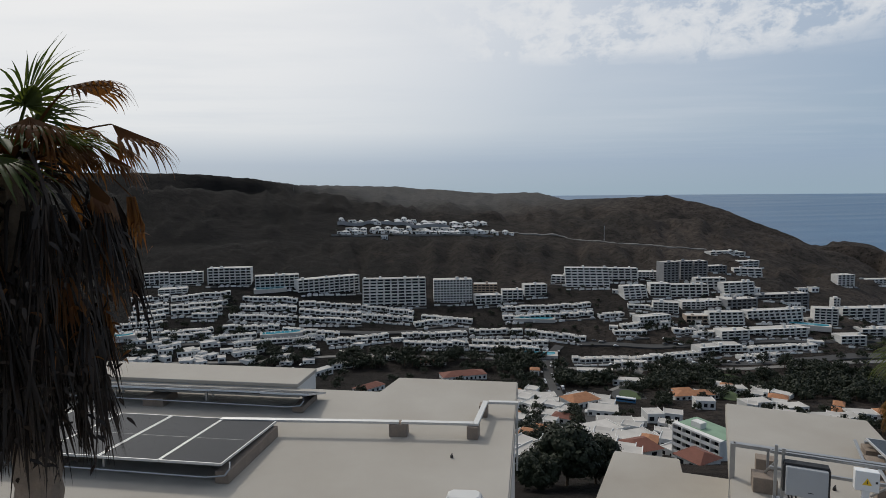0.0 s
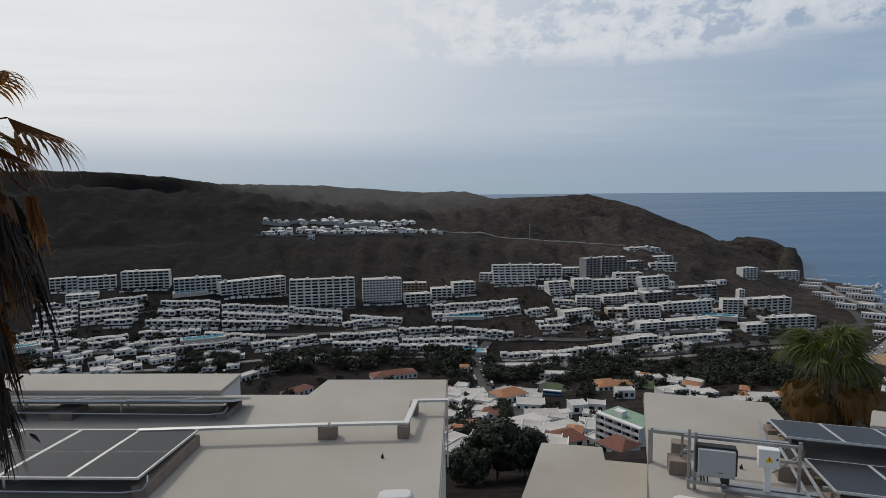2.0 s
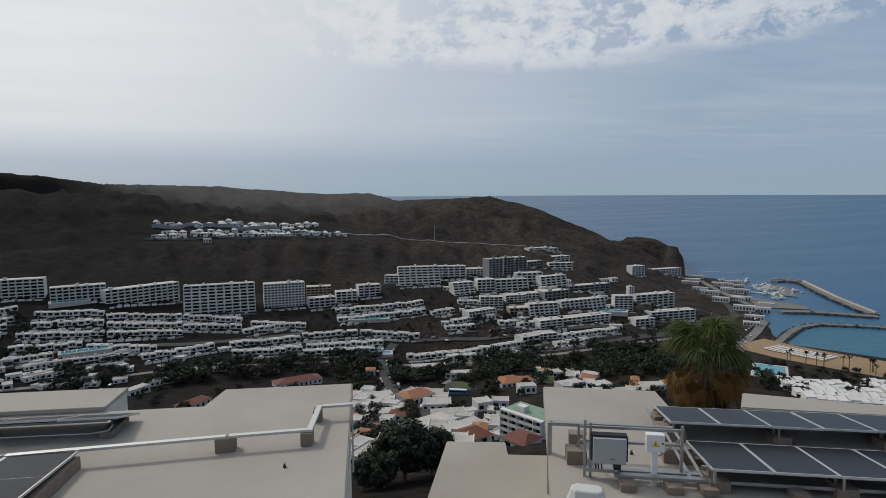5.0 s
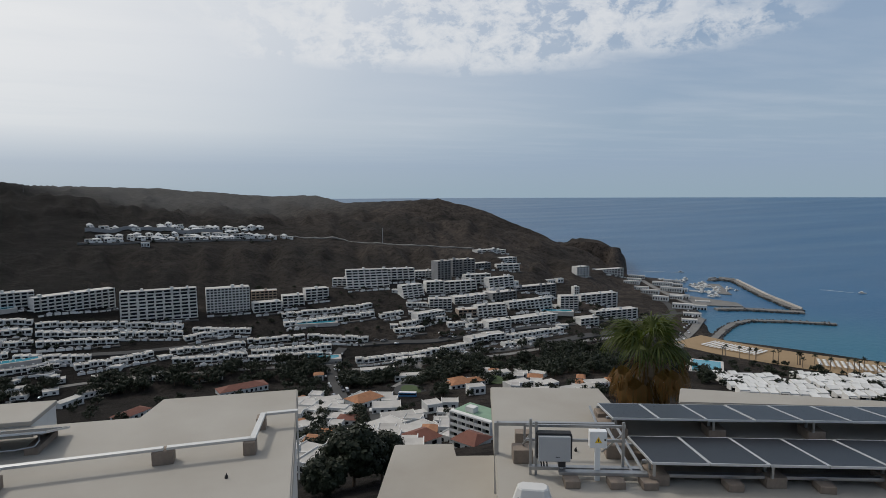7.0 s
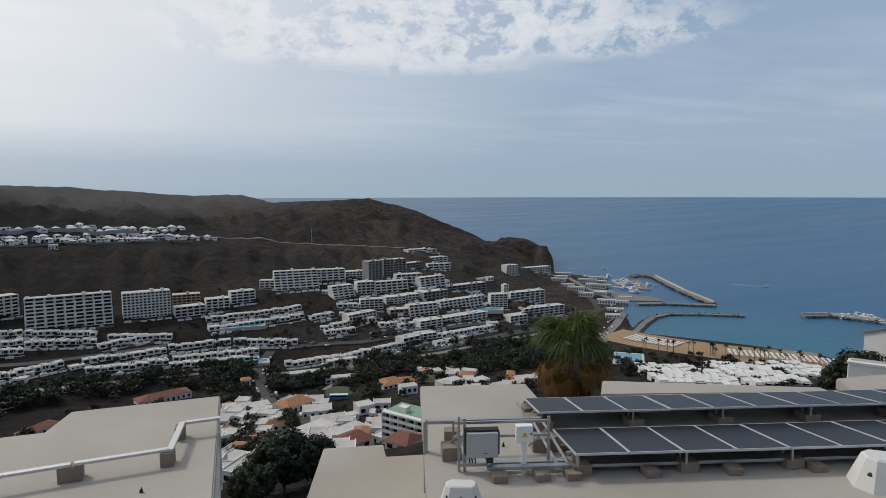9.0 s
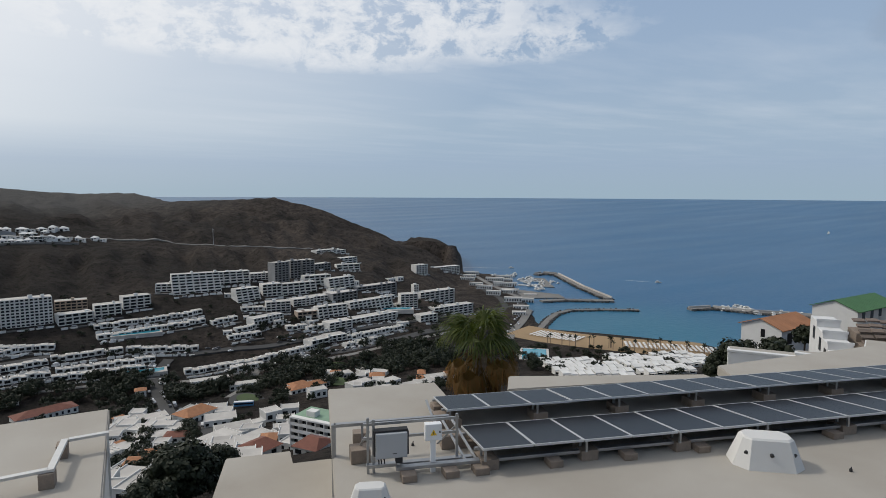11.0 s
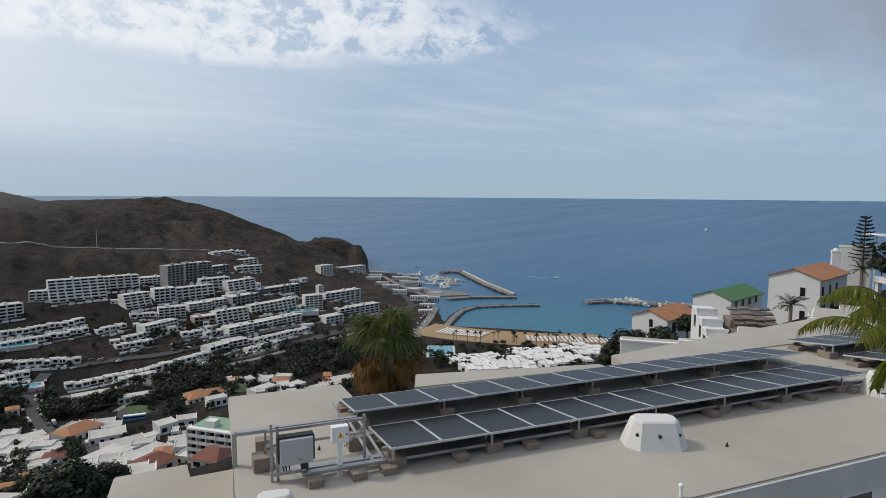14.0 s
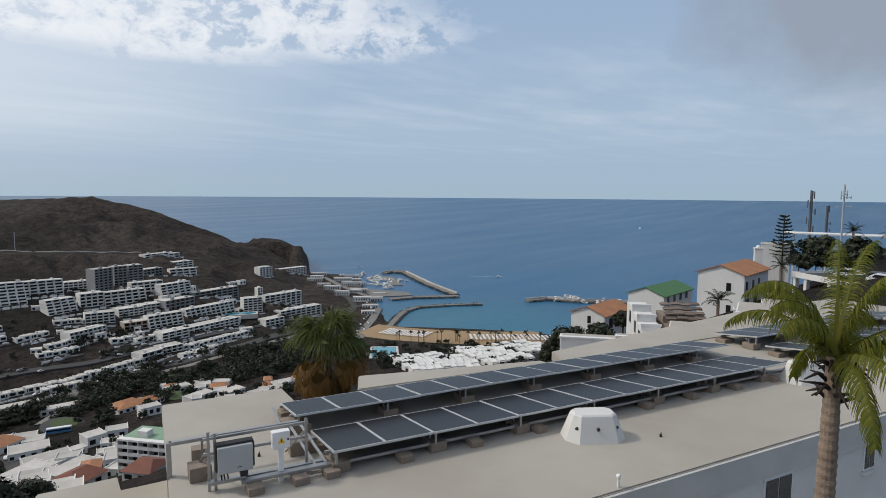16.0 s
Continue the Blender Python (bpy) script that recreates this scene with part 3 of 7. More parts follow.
tray = thing("cable_tray", FRAME_B, "grey steel cable tray on short posts", "cable tray")
part("tray", box(0.52, 11.02, ROOF_B + 0.56, 1.30, 11.12, ROOF_B + 0.62), M_METAL, tray)
part("drop", box(0.47, 11.0, ROOF_B - 0.8, 0.55, 11.1, ROOF_B + 0.62), M_METAL, tray)
part("tray", box(1.2, 11.02, ROOF_B + 0.58, 2.75, 11.1, ROOF_B + 0.63), M_METAL, tray)
part("leg", box(1.03, 11.05, ROOF_B + 0.24, 1.07, 11.09, ROOF_B + 0.56), M_METAL, tray)


def vent(m, group="roof vents"):
    """A hipped white masonry vent with three round holes."""
    t = thing("roof_vent", m, "white rendered roof vent with sloping sides and round holes", "roof vent", group)
    bm = bmesh.new()
    def ring(w, d, c, z):
        return [bm.verts.new((x, y, z)) for x, y in ((-w + c, -d), (w - c, -d), (w, -d + c), (w, d - c), (w - c, d), (-w + c, d), (-w, d - c), (-w, -d + c))]
    rings = [ring(0.62, 0.42, 0.22, 0.0), ring(0.44, 0.25, 0.12, 0.50), ring(0.40, 0.21, 0.10, 0.53)]
    for a, b in zip(rings, rings[1:]):
        for i in range(8):
            bm.faces.new((a[i], a[(i + 1) % 8], b[(i + 1) % 8], b[i]))
    bm.faces.new(rings[-1])
    bm.faces.new(rings[0][::-1])
    body = part("body", bm, M_WALL, t)
    for x, y, r in ((-0.42, -0.27, -45), (0.0, -0.345, 0), (0.42, -0.27, 45)):
        h = bmesh.new()
        add_tube(h, (0, -0.012, 0), (0, 0.03, 0), 0.035, 0.035, 12)
        part("hole", h, M_DARK, t).matrix_basis = pose(x, y, 0.27, 20 if x == 0 else 17, 0, r)
    return t


vent(FRAME_B @ pose(8.35, 9.15, ROOF_B, 0, 0, -22))
vent(FRAME_B @ pose(1.02, 9.15, ROOF_B, 0, 0, -6) @ Matrix.Diagonal((0.55, 0.55, 0.62, 1)))
vent(FRAME_B @ pose(16.0, 9.45, ROOF_B, 0, 0, -22))
vent(FRAME_A @ pose(-1.0, 8.40, ROOF_A, 0, 0, 4) @ Matrix.Diagonal((0.56, 0.56, 0.56, 1)))

# ---- roof of the first house ----
panel_row(FRAME_A, -14.1, 1.135, 8, (8.64, ROOF_A + 0.40), (10.76, ROOF_A + 0.29), 1.12, True, "panels on the first roof")
panel_row(FRAME_A, -13.85, 1.135, 8, (11.85, ROOF_A + 0.48), (12.90, ROOF_A + 0.16), 1.12, False, "panels on the first roof")
for y, d in ((8.64, 2.1), (11.85, 1.05)):
    z = ROOF_A + (0.40 if y < 9 else 0.46)
    _, feet = rack(FRAME_A, ROOF_A, -14.0, -5.2, (y, z, y + d, z - (0.11 if y < 9 else 0.32)), 2.25)
    beam = part("concrete_beam", box(-5.22, y + 0.1, ROOF_A, -4.98, y + d - 0.05, ROOF_A + (0.22 if y < 9 else 0.13), 0.015), M_CONCRETE)
    beam.matrix_world = FRAME_A
    tagged(beam, "long dark concrete beam under the end of the panels", "concrete beam", "concrete beams")
    for x in feet[:-1]:
        concrete(FRAME_A, x + 0.9, y + 0.35, ROOF_A, 0.5, 0.6, 0.2)
    loop = thing("conduit", FRAME_A, "thin grey conduit that hangs below the panel edge", "conduit")
    part("pipe", tube((-14.0, y - 0.02, ROOF_A + 0.22), (-9, y - 0.03, ROOF_A + 0.2), (-5.3, y - 0.03, ROOF_A + 0.17), (-5.0, y + 0.02, ROOF_A + 0.19), (-4.95, y + 0.1, ROOF_A + 0.27), (-5.0, y + 0.2, ROOF_A + 0.34), r=0.016, n=6), M_METAL, loop)
tray_a = thing("cable_tray", FRAME_A, "white steel cable tray on concrete blocks", "cable tray")
TOP = ROOF_A + 0.31
def tray_run(a, b, w=0.055):
    a, b = Vector((*a, 0)), Vector((*b, 0))
    ln = (b - a).length
    bm = box(0, -w, -0.05, ln, w, 0.0, 0.006)
    part("tray", bm, M_ALU, tray_a).matrix_basis = Matrix.Translation((a.x, a.y, TOP)) @ pose(0, 0, 0, 0, 0, math.degrees(math.atan2(b.y - a.y, b.x - a.x)))
tray_run((-6.2, 10.72), (-2.6, 11.02))
tray_run((-2.55, 11.03), (-1.12, 11.12))
tray_run((-1.09, 11.06), (-0.99, 12.36))
tray_run((-0.93, 12.34), (-0.33, 12.37))
part("drop", box(-0.335, 12.31, ROOF_A - 1.2, -0.30, 12.42, TOP), M_ALU, tray_a)
for x, y, w in ((-2.62, 11.08, 0.36), (-1.14, 11.14, 0.22), (-1.03, 12.3, 0.18)):
    concrete(FRAME_A, x, y, ROOF_A, w, 0.26, 0.255)
for m, x, y, z in ((FRAME_A, -1.44, 10.2, ROOF_A), (FRAME_B, 2.05, 11.2, ROOF_B), (FRAME_B, 9.6, 8.5, ROOF_B)):
    drain = bmesh.new()
    add_tube(drain, (0, 0, 0), (0, 0, 0.05), 0.03, 0.025, 8)
    add_tube(drain, (0, 0, 0.05), (0.01, 0, 0.09), 0.012, 0.008, 6)
    ob = part("pipe_stub", drain, M_DARK)
    ob.matrix_world = m @ pose(x, y, z)
    tagged(ob, "small dark pipe stub in the roof", "pipe stub", "pipe stubs")


# ---- wall of the long house ----
def window_on(parent, m, x, z0, w, h, y, panes=2, name="window"):
    """A window set in a shallow dark reveal on the wall at y, seen from the side of smaller y."""
    t = part(name, box(x - w / 2 - 0.03, y - 0.03, z0 - 0.03, x + w / 2 + 0.03, y + 0.02, z0 + h + 0.03), M_WHITEBOX, parent, "dark sliding window in a thin white frame")
    pw = w / panes
    for i in range(panes):
        part("pane", box(x - w / 2 + i * pw + 0.02, y - 0.045, z0 + 0.03, x - w / 2 + (i + 1) * pw - 0.02, y - 0.032, z0 + h - 0.03), M_GLASS, t)
    part("sill", box(x - w / 2 - 0.08, y - 0.1, z0 - 0.1, x + w / 2 + 0.08, y + 0.0, z0 - 0.052), M_WALL, t)


part("fascia", box(0.42, 7.14, ROOF_B - 0.62, 30, 7.197, ROOF_B - 0.035), M_FASCIA, house_b, "pale grey roof edge band")
for x, w, h, drop in ((9.95, 0.75, 1.7, 1.0), (11.6, 0.85, 1.45, 0.72), (14.9, 0.40, 0.6, 0.66), (16.7, 0.45, 0.7, 0.66), (6.4, 0.9, 1.1, 0.85), (19.2, 0.9, 1.2, 0.8)):
    window_on(house_b, FRAME_B, x, ROOF_B - drop - h, w, h, 7.255)
lamp = thing("wall_lamp", FRAME_B @ pose(9.4, 7.12, ROOF_B - 0.72), "small black bulkhead lamp on the wall", "wall lamp")
part("body", box(-0.06, 0.0, 0.0, 0.06, 0.13, 0.09, 0.01), M_DARK, lamp)
finial = thing("roof_pipe", FRAME_B @ pose(7.3, 7.3, ROOF_B), "short white pipe with a round cap at the roof edge", "pipe")
cap = bmesh.new()
add_tube(cap, (0, 0, 0), (0, 0, 0.16), 0.025, 0.025, 8)
bmesh.ops.create_uvsphere(cap, u_segments=10, v_segments=6, radius=0.045, matrix=Matrix.Translation((0, 0, 0.19)))
part("pipe", cap, M_WHITEBOX, finial)
court = thing("terrace", FRAME_B, "paved terrace below the long wall with a black railing", "terrace")
part("paving", box(4, 2.0, 141.3, 30, 7.2, 141.7), M_FASCIA, court)
rail = thing("railing", FRAME_B, "black steel railing with thin bars", "railing")
part("handrail", box(12.1, 5.0, 142.68, 20, 5.04, 142.72), M_DARK, rail)
for i in range(53):
    part("bar", box(12.1 + i * 0.15, 5.01, 141.7, 12.12 + i * 0.15, 5.03, 142.68), M_DARK, rail)


# ---- the town: materials and kinds of building ----
M_TOWN = material("town_render", (0.72, 0.705, 0.67), 0.88, vary=0.14, scale=0.25, bump=0.0, fine=3.0, island=0.10)
M_TOWNGREY = material("town_concrete", (0.30, 0.30, 0.30), 0.88, vary=0.2, scale=0.25, bump=0.0, fine=3.0)
M_TOWNROOF = material("town_roof", (0.52, 0.49, 0.45), 0.9, vary=0.22, scale=0.15, bump=0.0, fine=2.0, island=0.16)
M_TILE = material("terracotta", (0.42, 0.19, 0.09), 0.85, vary=0.25, scale=0.5, bump=0.3, fine=8.0)
M_TILERED = material("dark_tiles", (0.20, 0.075, 0.05), 0.85, vary=0.25, scale=0.5, bump=0.3, fine=8.0)
M_GREENROOF = material("green_coating", (0.24, 0.36, 0.25), 0.85, vary=0.2, scale=0.3, bump=0.1)
M_ORANGE = material("ochre_paint", (0.42, 0.33, 0.26), 0.85, vary=0.1, bump=0.0)
M_PANE = material("dark_glass", (0.014, 0.015, 0.017), 0.35, spec=0.25, vary=0.3, scale=0.4, bump=0.0)
M_POOL = material("pool_water", (0.04, 0.27, 0.35), 0.1, vary=0.1, bump=0.0)
M_ASPHALT = material("asphalt", (0.05, 0.049, 0.048), 0.9, vary=0.25, scale=0.05, bump=0.0, fine=2.0)
M_LINE = material("road_paint", (0.6, 0.6, 0.58), 0.8, bump=0.0)
M_SAND = material("sand", (0.33, 0.225, 0.12), 0.95, vary=0.15, scale=0.03, bump=0.0, fine=1.0)
M_ROCK = material("breakwater_rock", (0.10, 0.095, 0.09), 0.95, vary=0.4, scale=0.2, bump=0.0, fine=2.0)
M_QUAY = material("quay_concrete", (0.20, 0.19, 0.175), 0.9, vary=0.2, scale=0.08, bump=0.0, fine=1.0)


FRONTS = []


def stand_at(x, y, heading, ln):
    """The pose of a facade's left end on the land, low enough for its whole length."""
    c, s = math.cos(radians(heading)), math.sin(radians(heading))
    z = min(ground(x + c * ln * k, y + s * ln * k) for k in (0.0, 0.5, 1.0))
    return pose(x, y, z, 0, 0, heading)


def apartment(x, y, heading, ln, depth, floors, h, bays, back=0.0, grid=False, tint="", roof="", label=""):
    """An apartment block: per storey a slab with its parapet, party walls and a recessed glazed front; back: set-back of each storey."""
    c, s = math.cos(radians(heading)), math.sin(radians(heading))
    if y > 300:
        FRONTS.append((x, y, x + c * ln, y + s * ln, True))
    wallmat = {"": M_TOWN, "grey": M_TOWNGREY, "ochre": M_ORANGE}[tint]
    kind = "stepped" if back else "straight"
    t = thing("apartment_block", stand_at(x, y, heading, ln), label or f"{'grey' if tint == 'grey' else 'white'} {kind} apartment block on the hillside, {floors} storeys with balconies", "apartment block", "apartment blocks")
    part("base", box(0, 0.3, -9, ln, depth, 0), wallmat, t)
    bw = ln / bays
    for f in range(floors):
        y0, z0 = f * back, f * h
        bm = bmesh.new()
        add_box(bm, 0, y0 + 1.5, z0, ln, depth, z0 + h)
        storey = part("storey", bm, wallmat, t)
        bl = bmesh.new()
        if grid:
            add_box(bl, 0, y0, z0, ln, y0 + 1.5, z0 + 0.45)
            add_box(bl, 0, y0, z0 + 0.8 * h, ln, y0 + 1.5, z0 + h)
            for b in range(bays + 1):
                xx = min(b * bw, ln - 0.5)
                add_box(bl, xx, y0 + 0.01, z0 + 0.45, xx + 0.7 if 0 < b < bays else xx + 0.5, y0 + 1.5, z0 + 0.8 * h)
        else:
            add_box(bl, 0, y0 - 0.3, z0 - 0.12, ln, y0 + 1.5, z0 + 0.12)
            add_box(bl, 0, y0 - 0.3, z0 + 0.12, ln, y0 - 0.12, z0 + 0.85)
            for b in range(bays + 1):
                xx = min(b * bw, ln - 0.3)
                add_box(bl, xx, y0 - 0.35, z0, xx + 0.3, y0 + 1.5, z0 + h)
            if f == floors - 1:
                add_box(bl, -0.1, y0 - 0.2, z0 + h - 0.15, ln + 0.1, y0 + 1.5, z0 + h + 0.35)
        part("balcony", bl, wallmat, storey)
        for b in range(bays):
            xa, xb = b * bw + bw * random.uniform(0.08, 0.2), (b + 1) * bw - bw * random.uniform(0.05, 0.16)
            pane = part("pane", PANE, M_PANE, storey)
            pane.location = (xa, y0 + 1.40, z0 + 0.15)
            pane.scale = (xb - xa, 0.09, h * random.uniform(0.68, 0.82))
    y0 = (floors - 1) * back
    top = part("roof", box(0.2, y0 + 1.2, floors * h + 0.02, ln - 0.2, depth - 0.2, floors * h + 0.2), M_GREENROOF if roof == "green" else M_TOWNROOF, t)
    for i in range(max(1, int(ln / 16))):
        w = random.uniform(1.5, 3.5)
        xx = random.uniform(1, max(1.5, ln - 4))
        part("roof_hut", box(xx, y0 + 2.5, floors * h + 0.2, xx + w, min(y0 + 5, depth - 0.5), floors * h + random.uniform(1.4, 2.6)), wallmat, top)
    return t


PANE = mesh_of("pane", box(0, 0, 0, 1, 1, 1))


def unit_meshes():
    """A house of a row: one body with a deep recess in its front, and the glazing at the back of the recess."""
    w, d, h = 5.0, 7.0, 3.1
    bm = bmesh.new()
    ring = lambda x0, x1, z0, z1, y: [bm.verts.new(p) for p in ((x0, y, z0), (x1, y, z0), (x1, y, z1), (x0, y, z1))]
    back, front = ring(0, w, -8, h, d), ring(0, w, -8, h, 0)
    lip, deep = ring(0.9, w - 0.35, 0.7, h - 0.62, 0), ring(0.9, w - 0.35, 0.7, h - 0.62, 0.9)
    for i in range(4):
        j = (i + 1) % 4
        bm.faces.new((front[i], front[j], lip[j], lip[i]))
        bm.faces.new((lip[i], lip[j], deep[j], deep[i]))
        f = bm.faces.new((front[j], front[i], back[i], back[j]))
        if i == 2:
            f.material_index = 1
    bm.faces.new(deep)
    bm.faces.new(back[::-1])
    gl = bmesh.new()
    add_box(gl, 1.0, 0.78, 0.72, w - 0.45, 0.88, h - 0.68)
    body = mesh_of("house_unit", bm)
    body.materials.append(M_TOWN)
    body.materials.append(M_TOWNROOF)
    return body, mesh_of("glazing", gl)


UNIT = unit_meshes()


def terrace_row(x0, y0, x1, y1, size=1.0, label="long white row of terraced holiday houses on the slope"):
    """A row of like houses from one end to the other, each one on the land."""
    d = math.hypot(x1 - x0, y1 - y0)
    n = max(2, round(d / 4.9))
    head = math.degrees(math.atan2(y1 - y0, x1 - x0))
    FRONTS.append((x0, y0, x1, y1, False))
    t = thing("house_row", pose(x0, y0, 0, 0, 0, head), label, "terraced houses", "rows of houses")
    for i in range(n):
        k = (i + 0.5) / n
        px, py = x0 + (x1 - x0) * k, y0 + (y1 - y0) * k
        z = ground(px, py) + random.uniform(-0.6, 0.6)
        u = part("house_unit", UNIT[0], M_TOWN, t)
        u.matrix_basis = Matrix.Translation((i * d / n, random.uniform(-1.2, 1.2), z)) @ Matrix.Diagonal((d / n / 5.0, 1.0, size, 1))
        part("glazing", UNIT[1], M_PANE, u)
    return t


def villa(x, y, heading, w, d, h, roof="", label=""):
    """A low house: walls, a parapet or a tiled roof, and its windows."""
    z = min(ground(x, y), ground(x + w * math.cos(radians(heading)), y + w * math.sin(radians(heading))))
    t = thing("house", pose(x, y, z, 0, 0, heading), label or ("low house with an orange tiled roof" if roof else "low white house with a flat pale roof"), "house", "houses")
    part("wall", box(0, 0, -6, w, d, h), M_TOWN, t)
    n = max(1, int(w / 3.2))
    for i in range(n):
        x0 = w * (i + 0.2) / n
        part("window", box(x0, -0.06, h * 0.28, x0 + w / n * random.uniform(0.35, 0.6), 0.02, h * 0.74), M_PANE, t)
    if roof:
        bm = bmesh.new()
        e = 0.5
        lo = [bm.verts.new(p) for p in ((-e, -e, h + 0.02), (w + e, -e, h + 0.02), (w + e, d + e, h + 0.02), (-e, d + e, h + 0.02))]
        top = [bm.verts.new(p) for p in ((w * 0.25, d / 2, h + 0.22 * d), (w * 0.75, d / 2, h + 0.22 * d))]
        bm.faces.new((lo[0], lo[1], top[1], top[0]))
        bm.faces.new((lo[1], lo[2], top[1]))
        bm.faces.new((lo[2], lo[3], top[0], top[1]))
        bm.faces.new((lo[3], lo[0], top[0]))
        bm.faces.new(lo[::-1])
        part("roof", bm, M_TILE if roof == "orange" else M_TILERED, t, "clay tiled roof")
    else:
        bm = bmesh.new()
        add_box(bm, 0.15, 0.15, h + 0.02, w - 0.15, d - 0.15, h + 0.1)
        part("roof", bm, M_TOWNROOF, t)
        pr = prism([(-0.1, d), (-0.1, -0.1), (w + 0.1, -0.1), (w + 0.1, d), (w - 0.13, d), (w - 0.13, 0.13), (0.13, 0.13), (0.13, d)], h, h + 0.45)
        part("parapet", pr, M_TOWN, t)
    return t


def strip(name, pts, width, mat, label, category, lift=0.25, thick=0.0):
    """A ribbon that lies on the land along a line."""
    verts, faces = [], []
    path = []
    for a, b in zip(pts, pts[1:]):
        n = max(1, int(math.dist(a, b) / 6))
        path += [(a[0] + (b[0] - a[0]) * i / n, a[1] + (b[1] - a[1]) * i / n) for i in range(n)]
    path.append(pts[-1])
    for _ in range(3):
        path = [path[0]] + [tuple((path[i - 1][k] + 2 * path[i][k] + path[i + 1][k]) / 4 for k in (0, 1)) for i in range(1, len(path) - 1)] + [path[-1]]
    for i, (x, y) in enumerate(path):
        a, b = path[max(0, i - 1)], path[min(len(path) - 1, i + 1)]
        dx, dy = b[0] - a[0], b[1] - a[1]
        l = math.hypot(dx, dy) or 1
        for s in (-1, 1):
            px, py = x - s * dy / l * width / 2, y + s * dx / l * width / 2
            verts.append((px, py, max(ground(px, py), ground(x, y)) + lift))
            verts.append((px, py, ground(px, py) - 2.0))
    for i in range(len(path) - 1):
        a, b = 4 * i, 4 * (i + 1)
        faces += [(a, a + 2, b + 2, b), (a, b, b + 1, a + 1), (a + 2, a + 3, b + 3, b + 2)]
    me = bpy.data.meshes.new(name)
    me.from_pydata(verts, [], faces)
    return tagged(part(name, me, mat), label, category, kind="structure")


# ---- the town: far slope ----
apartment(-242.8, 606.0, 8.0, 43.5, 13, 6, 2.98, 8)
apartment(-190.3, 594.7, 15.8, 43.6, 13, 5, 3.01, 9)
apartment(-146.5, 595.0, 31.8, 67.2, 13, 6, 3.05, 12)
apartment(-81.2, 592.3, 4.7, 64.9, 20, 9, 2.97, 9, back=1.2)
apartment(-8.9, 604.8, 3.3, 40.0, 13, 9, 2.67, 12, grid=True, label="tall white hotel slab with a grid of square windows")
apartment(33.9, 635.2, -4.2, 25.7, 13, 4, 2.74, 6, tint="ochre")
apartment(34.1, 599.2, 8.1, 27.4, 13, 3, 3.12, 5)
apartment(62.3, 607.4, 1.0, 21.8, 13, 4, 2.90, 4)
apartment(86.8, 618.1, 5.1, 24.4, 13, 4, 2.97, 4)
apartment(-303.4, 596.4, 26.0, 23.0, 13, 4, 2.88, 5, back=1.0)
apartment(-282.2, 605.1, 18.3, 32.6, 13, 4, 2.87, 6, back=1.0)
apartment(-278.9, 573.4, 18.3, 26.6, 13, 2, 2.19, 5)
terrace_row(-292.6, 548.0, -263.3, 562.7, 1.25)
terrace_row(-259.4, 558.3, -209.4, 578.9, 1.25)
terrace_row(-281.4, 530.1, -254.7, 543.5, 1.25)
terrace_row(-250.3, 537.6, -205.5, 559.5, 1.25)
terrace_row(-274.4, 515.2, -249.2, 531.1, 1.25)
terrace_row(-245.9, 527.9, -205.6, 544.9, 1.25)
terrace_row(-270.9, 503.4, -246.4, 519.2, 1.25)
terrace_row(-226.0, 525.0, -205.1, 530.3, 1.25)
terrace_row(-194.3, 568.2, -142.9, 570.9, 1.25)
terrace_row(-139.6, 567.4, -81.2, 581.6, 1.25)
terrace_row(-190.8, 548.8, -139.2, 554.9, 1.25)
terrace_row(-135.9, 551.3, -78.7, 562.3, 1.25)
terrace_row(-195.0, 530.1, -134.9, 536.1, 1.25)
terrace_row(-132.2, 535.1, -77.0, 548.9, 1.25)
terrace_row(-192.0, 506.9, -146.0, 518.9, 1.25)
terrace_row(-141.9, 513.8, -92.5, 515.8, 1.25)
terrace_row(-188.7, 488.6, -160.8, 501.6, 1.25)
terrace_row(-80.6, 581.5, -29.4, 571.3, 1.25)
terrace_row(-78.0, 560.6, -28.9, 556.3, 1.25)
terrace_row(-26.0, 545.7, 8.7, 558.2, 1.25)
terrace_row(-20.8, 562.6, 27.9, 553.3, 1.25)
terrace_row(-36.7, 521.6, 22.5, 528.4, 1.25)
terrace_row(-34.1, 505.1, 22.7, 508.8, 1.25)
terrace_row(24.1, 532.5, 73.1, 531.0, 1.25)
terrace_row(75.1, 530.9, 126.0, 511.9, 1.25)
terrace_row(25.7, 511.9, 92.3, 507.3, 1.25)
terrace_row(22.6, 499.9, 83.0, 496.5, 1.25)
terrace_row(-240.3, 479.2, -197.6, 501.5, 1.25)
terrace_row(-274.0, 486.4, -241.8, 503.2, 1.25)
terrace_row(-226.1, 479.1, -197.3, 494.9, 1.14)
terrace_row(-265.3, 470.5, -244.7, 481.5, 1.16)
terrace_row(-155.5, 491.0, -110.8, 506.0, 1.11)
terrace_row(-100.1, 500.8, -48.1, 520.5, 1.23)
terrace_row(-153.6, 502.2, -130.8, 508.6, 0.88)
terrace_row(58.8, 582.4, 102.5, 582.4, 1.25)
terrace_row(102.5, 582.5, 149.3, 584.7, 1.25)
terrace_row(58.8, 559.8, 98.9, 563.2, 1.25)
terrace_row(98.6, 561.9, 146.6, 563.7, 1.25)
terrace_row(150.6, 556.1, 175.5, 561.3, 1.25)
terrace_row(154.8, 522.2, 184.0, 522.2, 1.25)
terrace_row(165.4, 534.6, 185.4, 537.5, 1.25)
terrace_row(184.3, 579.0, 210.4, 573.3, 1.25)
terrace_row(208.6, 524.1, 228.7, 522.2, 1.25)
terrace_row(225.7, 515.3, 245.4, 516.2, 1.25)
